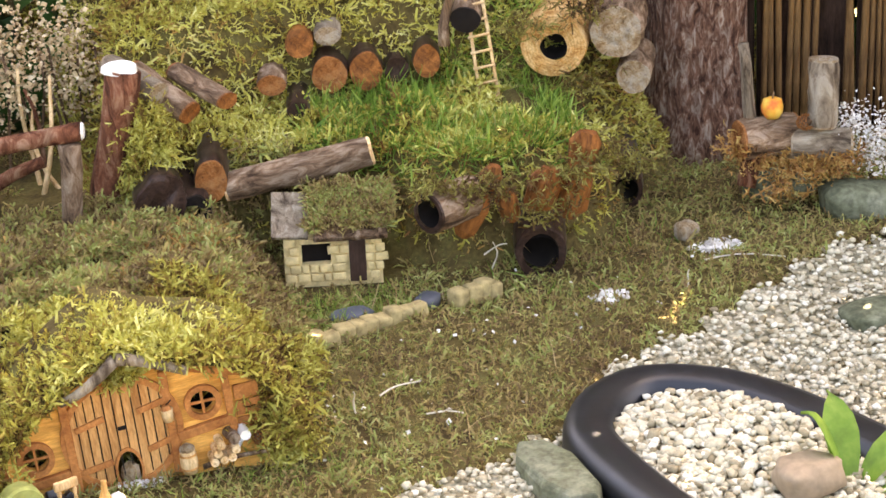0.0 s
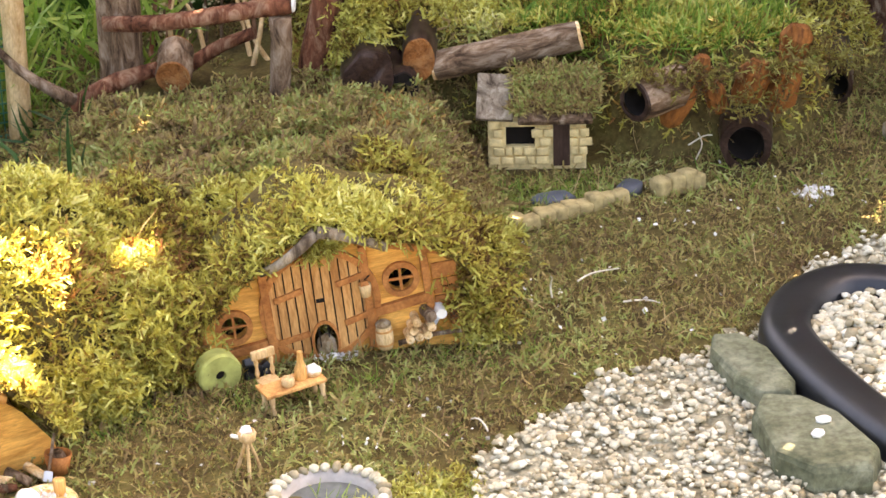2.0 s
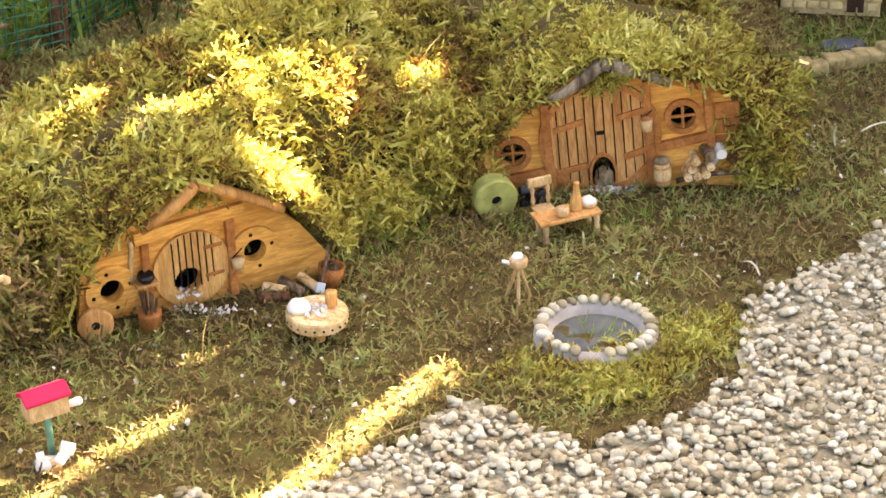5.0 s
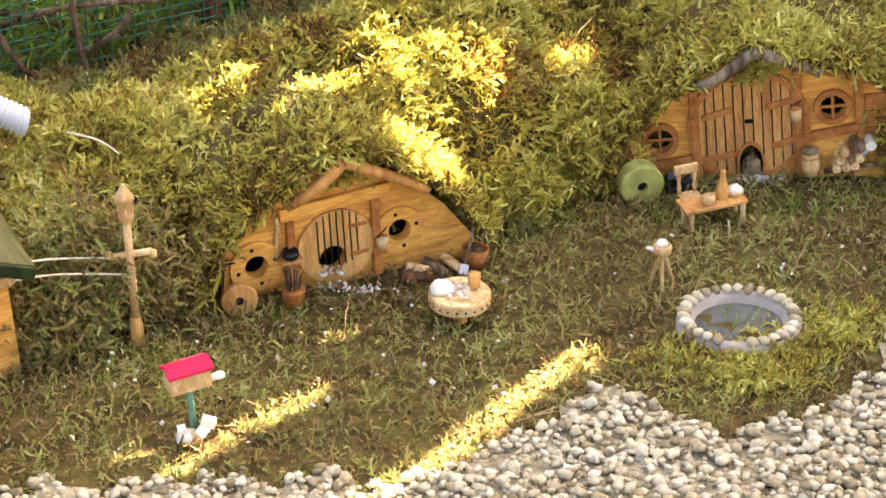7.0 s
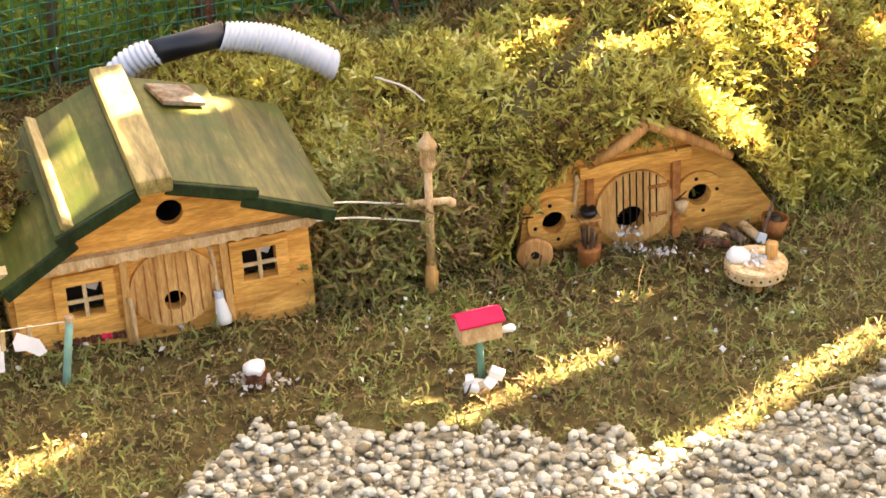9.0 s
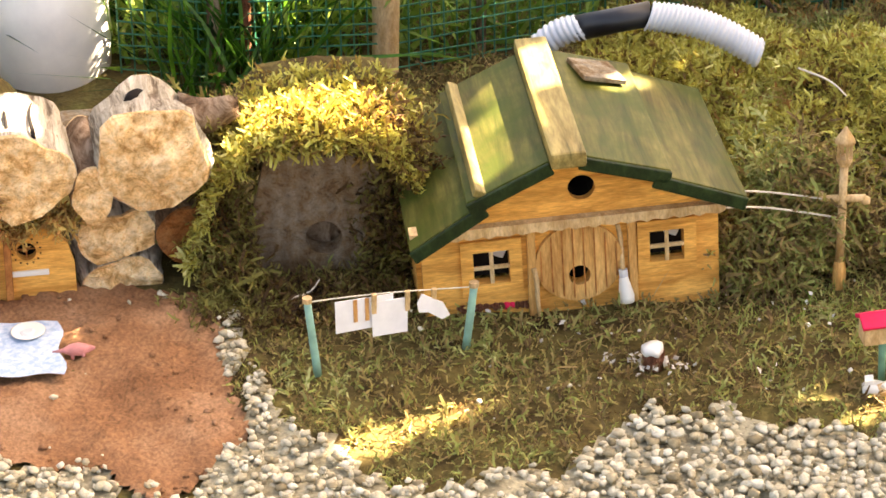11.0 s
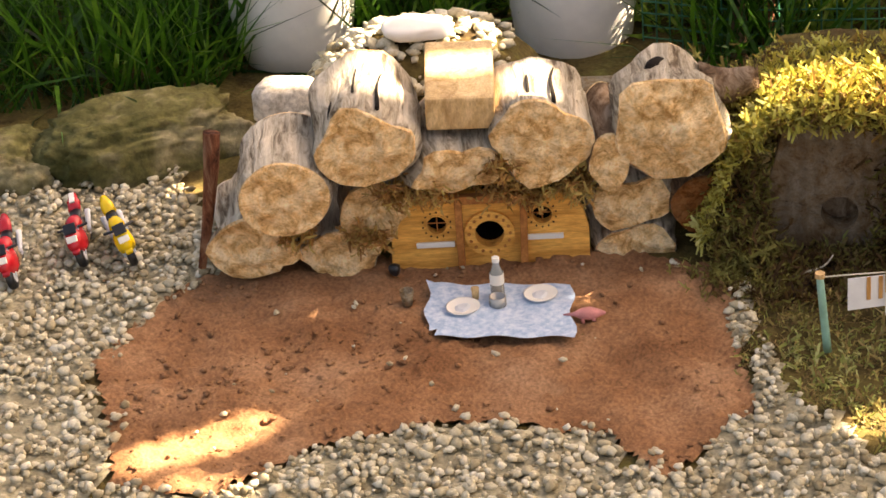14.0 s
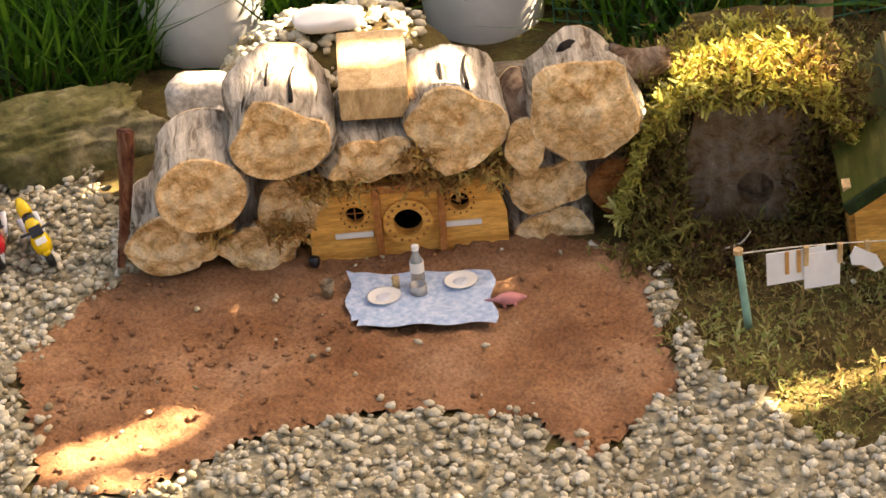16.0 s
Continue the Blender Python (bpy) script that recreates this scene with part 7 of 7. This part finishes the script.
rock("dark_pebble", (0.007, 0.006, 0.008), (-1.420, 2.420, 0.018), "dark pebble against the house front", M_TUB, 80, 0, sub=2)
M_PINK = plain("faded pink rubber", (0.55, 0.22, 0.20), 0.6, vary=0.3)
tb2 = lathe([(0.001, -0.034), (0.004, -0.016), (0.010, -0.004), (0.0115, 0.010), (0.008, 0.022), (0.004, 0.032), (0.002, 0.036)], 14, (0, 0, 0.014), (0, 90, 0), 0.15, 3)
for u, v in ((-0.002, -0.006), (-0.002, 0.006), (0.016, -0.006), (0.016, 0.006)):
    tb2 = lathe([(0.003, 0), (0.0038, 0.012)], 8, (u, v, 0.0), bm=tb2)
ty = link("toy_figure", tb2, M_PINK)
ty.matrix_world = pose(-1.155, 2.402, 0.008, 0, 0, 26) @ Matrix.Scale(0.72, 4)
tagged(ty, "faded pink rubber toy beside the picnic cloth", "toy")

# clods on the sand
x, y = rng.uniform(-1.72, -0.88, 3800), rng.uniform(1.9, 2.6, 3800)
ok = inside(x, y, SAND) & (patchy(x, y, 11.0) + rng.normal(0, 0.5, 3800) > 0.55)
x, y = x[ok], y[ok]
cl = pebbles("sand_clods", np.c_[x, y, land(x, y) + 0.007], 0.0029, M_SAND, "crumbly clods of red sand", 14, 0.5)
clump("gable_moss", [(0.50, 3.205, 0.168), (0.515, 3.205, 0.175), (-0.06, 2.945, 0.155), (-0.045, 2.95, 0.160)], (0.016, 0.006, 0.006), 420, 0.014, FROND, FROND_F, M_MOSS, "moss tuft filling the gable", "moss", 117, up=(0, -0.6, -0.2))
clump("bank_tufts", [(1.10, 3.70, 0.185), (1.16, 3.70, 0.17), (1.22, 3.70, 0.17), (1.29, 3.69, 0.12), (1.34, 3.70, 0.17), (1.40, 3.73, 0.19), (1.52, 3.90, 0.10), (1.46, 3.97, 0.23), (1.36, 3.99, 0.34), (1.47, 3.98, 0.36)], (0.028, 0.012, 0.012), 1300, 0.0165, FROND, FROND_F, M_SHADEMOSS, "olive moss hanging over the log ends", "moss", 119, up=(0, -0.7, 0.1), lean=0.7)
clump("yard_grass", [(0.38, 3.12, 0.0), (0.5, 3.12, 0.0), (0.18, 3.06, 0.0), (0.22, 3.1, 0.0), (-0.15, 2.85, 0.0), (-0.3, 2.75, 0.0), (0.75, 3.15, 0.0)], (0.06, 0.03, 0.002), 1500, 0.016, BLADE, BLADE_F, M_GRASS, "short fresh grass before the houses", "grass", 121, lean=0.6)

# toy motorbikes on the gravel
def bike(at, rz, col, white, label):
    """A racing motorbike, its nose towards local -y, resting on its stand."""
    ob = thing("toy_motorbike", pose(*at, 0, -14, rz) @ Matrix.Scale(1.18, 4), label, "motorbike", "toy motorbikes")
    for y, r in ((-0.031, 0.0135), (0.029, 0.014)):
        w = part("wheel", lathe([(r * 0.72, -0.0045), (r * 0.95, -0.0035), (r, 0), (r * 0.95, 0.0035), (r * 0.72, 0.0045)], 20, (0, y, 0.0135), (0, 90, 0)), M_TUB, ob, smooth=True)
        part("hub", lathe([(r * 0.5, -0.005), (r * 0.5, 0.005)], 12, (0, y, 0.0135), (0, 90, 0)), M_HOSE, w)

    def shell(prof, wide):
        """Hull along y: y, floor, top and half-width, section by section."""
        b_ = bmesh.new()
        rows_ = []
        for y, z0, z1, hw in prof:
            zc, hz = (z0 + z1) / 2, (z1 - z0) / 2
            rows_.append([b_.verts.new((hw * wide * math.copysign(abs(math.cos(a)) ** 0.8, math.cos(a)), y, zc + hz * math.sin(a))) for a in [6.2832 * i / 12 for i in range(12)]])
        for lo, hi in zip(rows_, rows_[1:]):
            for i in range(12):
                b_.faces.new((lo[i], lo[(i + 1) % 12], hi[(i + 1) % 12], hi[i]))
        b_.faces.new(rows_[0][::-1])
        b_.faces.new(rows_[-1])
        bmesh.ops.recalc_face_normals(b_, faces=b_.faces)
        return b_

    part("fairing", shell(((-0.043, 0.027, 0.032, 0.003), (-0.038, 0.022, 0.040, 0.008), (-0.028, 0.012, 0.045, 0.0105), (-0.014, 0.009, 0.040, 0.0105), (0.0, 0.009, 0.034, 0.008), (0.008, 0.012, 0.030, 0.005)), 1.0), col, ob, smooth=True)
    part("tank", shell(((-0.014, 0.030, 0.042, 0.006), (-0.006, 0.028, 0.048, 0.009), (0.004, 0.028, 0.046, 0.008), (0.011, 0.030, 0.040, 0.005)), 1.0), col, ob, smooth=True)
    part("seat", shell(((0.009, 0.033, 0.039, 0.005), (0.016, 0.034, 0.041, 0.007), (0.025, 0.037, 0.045, 0.006)), 1.0), M_TUB, ob, "black seat", True)
    part("tail", shell(((0.022, 0.036, 0.046, 0.007), (0.031, 0.040, 0.052, 0.0075), (0.042, 0.046, 0.054, 0.004)), 1.0), col, ob, smooth=True)
    if white:
        part("stripe", box(0.006, 0.014, 0.002, (0, 0.032, 0.0525), 0.0006, (22, 0, 0)), M_WHITE, ob, "white stripe")
    part("windscreen", box(0.014, 0.003, 0.012, (0, -0.030, 0.047), 0.001, (-48, 0, 0)), M_TUB, ob, "smoked windscreen")
    part("number_panel", box(0.012, 0.002, 0.007, (0, -0.0395, 0.039), 0.0008, (-30, 0, 0)), M_WHITE, ob, "white front panel")
    part("mudguard", shell(((-0.045, 0.022, 0.026, 0.004), (-0.034, 0.026, 0.0295, 0.005), (-0.022, 0.022, 0.027, 0.004)), 1.0), col, ob, smooth=True)
    part("engine", box(0.014, 0.026, 0.016, (0, 0.006, 0.017), 0.003), M_CUTGREY, ob)
    for s_ in (-1, 1):
        part("fork", rod((s_ * 0.006, -0.031, 0.0135), (s_ * 0.006, -0.020, 0.042), 0.0013, segs=6, steps=1), M_HOSE, ob)
        part("grip", rod((s_ * 0.006, -0.020, 0.042), (s_ * 0.017, -0.016, 0.041), 0.0016, segs=6, steps=1), M_TUB, ob)
        part("exhaust", rod((s_ * 0.008, 0.012, 0.018), (s_ * 0.009, 0.038, 0.030), 0.0028, 0.0034, 8), M_HOSE, ob, smooth=True)


M_BRED, M_YEL = plain("glossy red plastic", (0.50, 0.012, 0.02), 0.25, vary=0.1), plain("glossy yellow plastic", (0.78, 0.50, 0.01), 0.25, vary=0.1)
bike((-1.878, 2.262, 0.010), 30, M_BRED, False, "red toy motorbike standing on the gravel")
bike((-1.825, 2.340, 0.010), 30, M_BRED, True, "red and white toy motorbike on the gravel")
bike((-1.774, 2.358, 0.010), 46, M_YEL, False, "yellow toy motorbike on the gravel")

# rock edging, stick, jars and slabs behind the pile
M_MOSSROCK = earth("mossy brown rock", [(0.045, 0.050, 0.014), (0.15, 0.135, 0.05), (0.34, 0.29, 0.17)], rough=0.9, scale=11, fine=80, bumps=1.0)
rock("edging_stone", (0.16, 0.070, 0.072), (-1.905, 2.60, 0.015), "large mossy brown edging rock", M_MOSSROCK, 11, 47, sub=5, crag=0.35)
rock("edging_stone", (0.115, 0.065, 0.055), (-2.085, 2.47, 0.01), "mossy edging stone with a pale top", M_MOSSROCK, 12, 24, sub=5, crag=0.3)
rock("edging_stone", (0.12, 0.05, 0.045), (-2.33, 2.36, 0.01), "flat mossy edging stone", M_MOSSROCK, 13, 30, sub=4, crag=0.3)
M_LIME = earth("pale limestone", [(0.38, 0.32, 0.24), (0.58, 0.52, 0.42), (0.72, 0.67, 0.57)], rough=0.9, scale=30, fine=140)
stk = thing("stake", pose(0, 0, 0), "rusty brown pointed stick beside the pile", "stick")
part("shaft", rod((-1.640, 2.325, 0.03), (-1.625, 2.36, 0.205), 0.005, 0.0115, 8, 0.004), M_REDBARK, stk, smooth=True)
for at in ((-1.88, 2.98, 0.0), (-1.515, 3.17, -0.03)):
    vz = thing("ceramic_jar", pose(*at), "large pale round ceramic jar in the grass", "jar", "ceramic jars")
    part("neck", lathe([(0.055, 0.198), (0.052, 0.215), (0.060, 0.228), (0.052, 0.228)], 36), M_WHITE, vz, smooth=True)
    part("body", lathe([(0.05, -0.035), (0.072, -0.012), (0.087, 0.03), (0.093, 0.08), (0.090, 0.13), (0.075, 0.18), (0.055, 0.20)], 36), M_WHITE, vz, smooth=True)
for i, (at, sz, rz) in enumerate((((-1.60, 2.80, 0.215), (0.032, 0.022, 0.006), 20), ((-1.52, 2.84, 0.212), (0.030, 0.022, 0.005), -10), ((-1.37, 2.93, 0.17), (0.07, 0.05, 0.010), 25))):
    rock("slab_piece", sz, (at[0], at[1], float(land(at[0], at[1])) + 0.016), "broken pale slab on the rubble heap", M_WHITE if i < 2 else M_CUTGREY, 20 + i, rz, sub=2)
rock("stone", (0.045, 0.035, 0.03), (-1.66, 2.60, 0.13), "pale broken stone on the rubble", M_LIME, 25, 20)
rock("stone", (0.030, 0.026, 0.022), (-1.63, 2.52, 0.10), "orange brick fragment in the rubble", plain("brick fragment", (0.45, 0.25, 0.14), 0.9), 26, 50)
rock("stone", (0.042, 0.028, 0.011), (-1.52, 2.70, 0.210), "pale slab fragment behind the logs", M_WHITE, 27, 25)

rock("stone", (0.055, 0.10, 0.085), (-1.635, 2.575, 0.05), "broken limestone under the rubble", M_LIME, 31, 25, sub=4, crag=0.3)
rs = np.random.default_rng(31)
k_ = 420
side_ = rs.uniform(0, 1, k_)
along_ = rs.uniform(0, 1, k_)
pebbles("loose_rubble", np.c_[-1.685 + 0.10 * along_ + 0.02 * side_, 2.46 + 0.20 * along_ - 0.06 * side_ + 0.05, 0.045 + 0.10 * along_ * (1 - 0.4 * side_)] + rs.normal(0, 0.006, (k_, 3)), 0.0075, M_GRAVEL, "rubble and pebbles spilling beside the logs", 33, 0.5)
clump("ledge_moss", [(1.73, 3.83, 0.09), (1.78, 3.82, 0.09), (1.83, 3.80, 0.08), (1.75, 3.80, 0.05), (1.80, 3.79, 0.08), (1.86, 3.78, 0.09), (1.70, 3.84, 0.12)], (0.022, 0.012, 0.012), 900, 0.016, FROND, FROND_F, M_DRY, "rusty moss over the log ledge", "moss", 125, up=(0, -0.6, 0.5), lean=0.8)
clump("stump_side_moss", [(0.695, 3.985, 0.22), (0.695, 3.98, 0.17), (0.69, 3.98, 0.12), (0.69, 3.98, 0.07), (0.715, 3.975, 0.25), (0.72, 3.97, 0.20)], (0.016, 0.010, 0.03), 2600, 0.018, FROND, FROND_F, M_MOSS, "golden moss hanging by the branch stump", "moss", 127, up=(0, -0.6, -0.2), lean=0.7)
clump("light_specks", [(0.2, 2.8, 0.006), (0.5, 2.95, 0.006), (-0.1, 2.75, 0.006), (0.8, 3.3, 0.006), (-0.5, 2.62, 0.006), (1.2, 3.5, 0.006)], (0.16, 0.10, 0.001), 260, 0.005, CHIP, CHIP_F, M_SEED, "pale crumbs and seed husks in the moss", "litter", 123)

# leaves of a broad plant by the pond liner
hp = thing("hosta", pose(1.40, 2.80, 0.0), "young broad-leaved plant by the pond liner", "plant")
for i, (a, ln2, tip) in enumerate(((0.2, 0.12, 0.09), (1.5, 0.10, 0.12), (2.7, 0.07, 0.13), (-0.5, 0.10, 0.04))):
    b = bmesh.new()
    rows_ = []
    for k in range(8):
        f = k / 7
        w = 0.024 * math.sin(min(1, f * 1.15) * math.pi) + 0.001
        c = Vector((math.cos(a) * ln2 * f, math.sin(a) * ln2 * f, tip * math.sin(f * 1.7)))
        s = Vector((-math.sin(a), math.cos(a), 0)) * w
        rows_.append([b.verts.new(c - s), b.verts.new(c - Vector((0, 0, 0.004))), b.verts.new(c + s)])
    for lo, hi in zip(rows_, rows_[1:]):
        for j in range(2):
            b.faces.new((lo[j], lo[j + 1], hi[j + 1], hi[j]))
    part("leaf", b, M_GRASS, hp, smooth=True)

# loose stalks and straws on the moss
for i, (p_, q_) in enumerate((((0.855, 3.30, 0.01), (0.845, 3.28, 0.055)), ((0.90, 3.33, 0.015), (0.97, 3.35, 0.02)), ((1.215, 3.74, 0.01), (1.205, 3.70, 0.075)), ((1.20, 3.74, 0.04), (1.235, 3.72, 0.06)), ((1.48, 3.57, 0.0), (1.49, 3.57, 0.03)), ((0.40, 2.895, 0.004), (0.36, 2.875, 0.004)), ((1.55, 3.66, 0.004), (1.68, 3.62, 0.006)), ((0.28, 3.26, 0.13), (0.33, 3.22, 0.10)), ((0.67, 2.935, 0.006), (0.655, 2.965, 0.01)), ((0.95, 3.26, 0.008), (1.0, 3.24, 0.008)), ((-0.40, 3.0, 0.2), (-0.33, 2.95, 0.19)), ((-0.95, 2.58, 0.01), (-0.92, 2.62, 0.025)))):
    sw = thing("straw", pose(0, 0, 0), "dry pale straw lying on the moss", "straw", "loose straws")
    part("stalk", rod(p_, q_, 0.0016, 0.001, 5, 0.006, 5, i), M_STRING, sw)

p, n = scatter(1500, -0.9, 1.9, 2.5, 4.1, lambda x, y: ~gravelly(x, y) & ~inside(x, y, SAND) & ~bare(x, y) & (land(x, y) < 0.32) & (patchy(x, y, 4.0, 1.0) > -0.3), 141)
growth("dry_straws", p + np.array([0, 0, 0.012]), n, 0.042, 1.6, BLADE * np.array([0.40, 1.3, 1.0]), BLADE_F, M_STRAW, "thin dry straws and stalks strewn on the moss", "straw", 142)

# single pebbles along the gravel's near edge, to be picked up one by one
peb_meshes = []
for k_ in range(8):
    vs_, fs_ = pebble_mesh(k_ + 20, 2)
    o_ = sheet("pebble", vs_ * 0.0072, fs_, M_GRAVEL)
    peb_meshes.append(o_.data)
    bpy.data.objects.remove(o_)
rq = random.Random(21)
made = 0
while made < 280:
    px, py = rq.uniform(-0.55, 0.75), rq.uniform(2.3, 2.75)
    if not bool(gravelly(np.array([px]), np.array([py]))[0]):
        continue
    o_ = new("pebble", peb_meshes[made % len(peb_meshes)])
    o_.parent = bed
    o_.matrix_world = pose(px, py, float(land(px, py)) + 0.013, rq.uniform(-25, 25), rq.uniform(-25, 25), rq.uniform(0, 360))
    made += 1
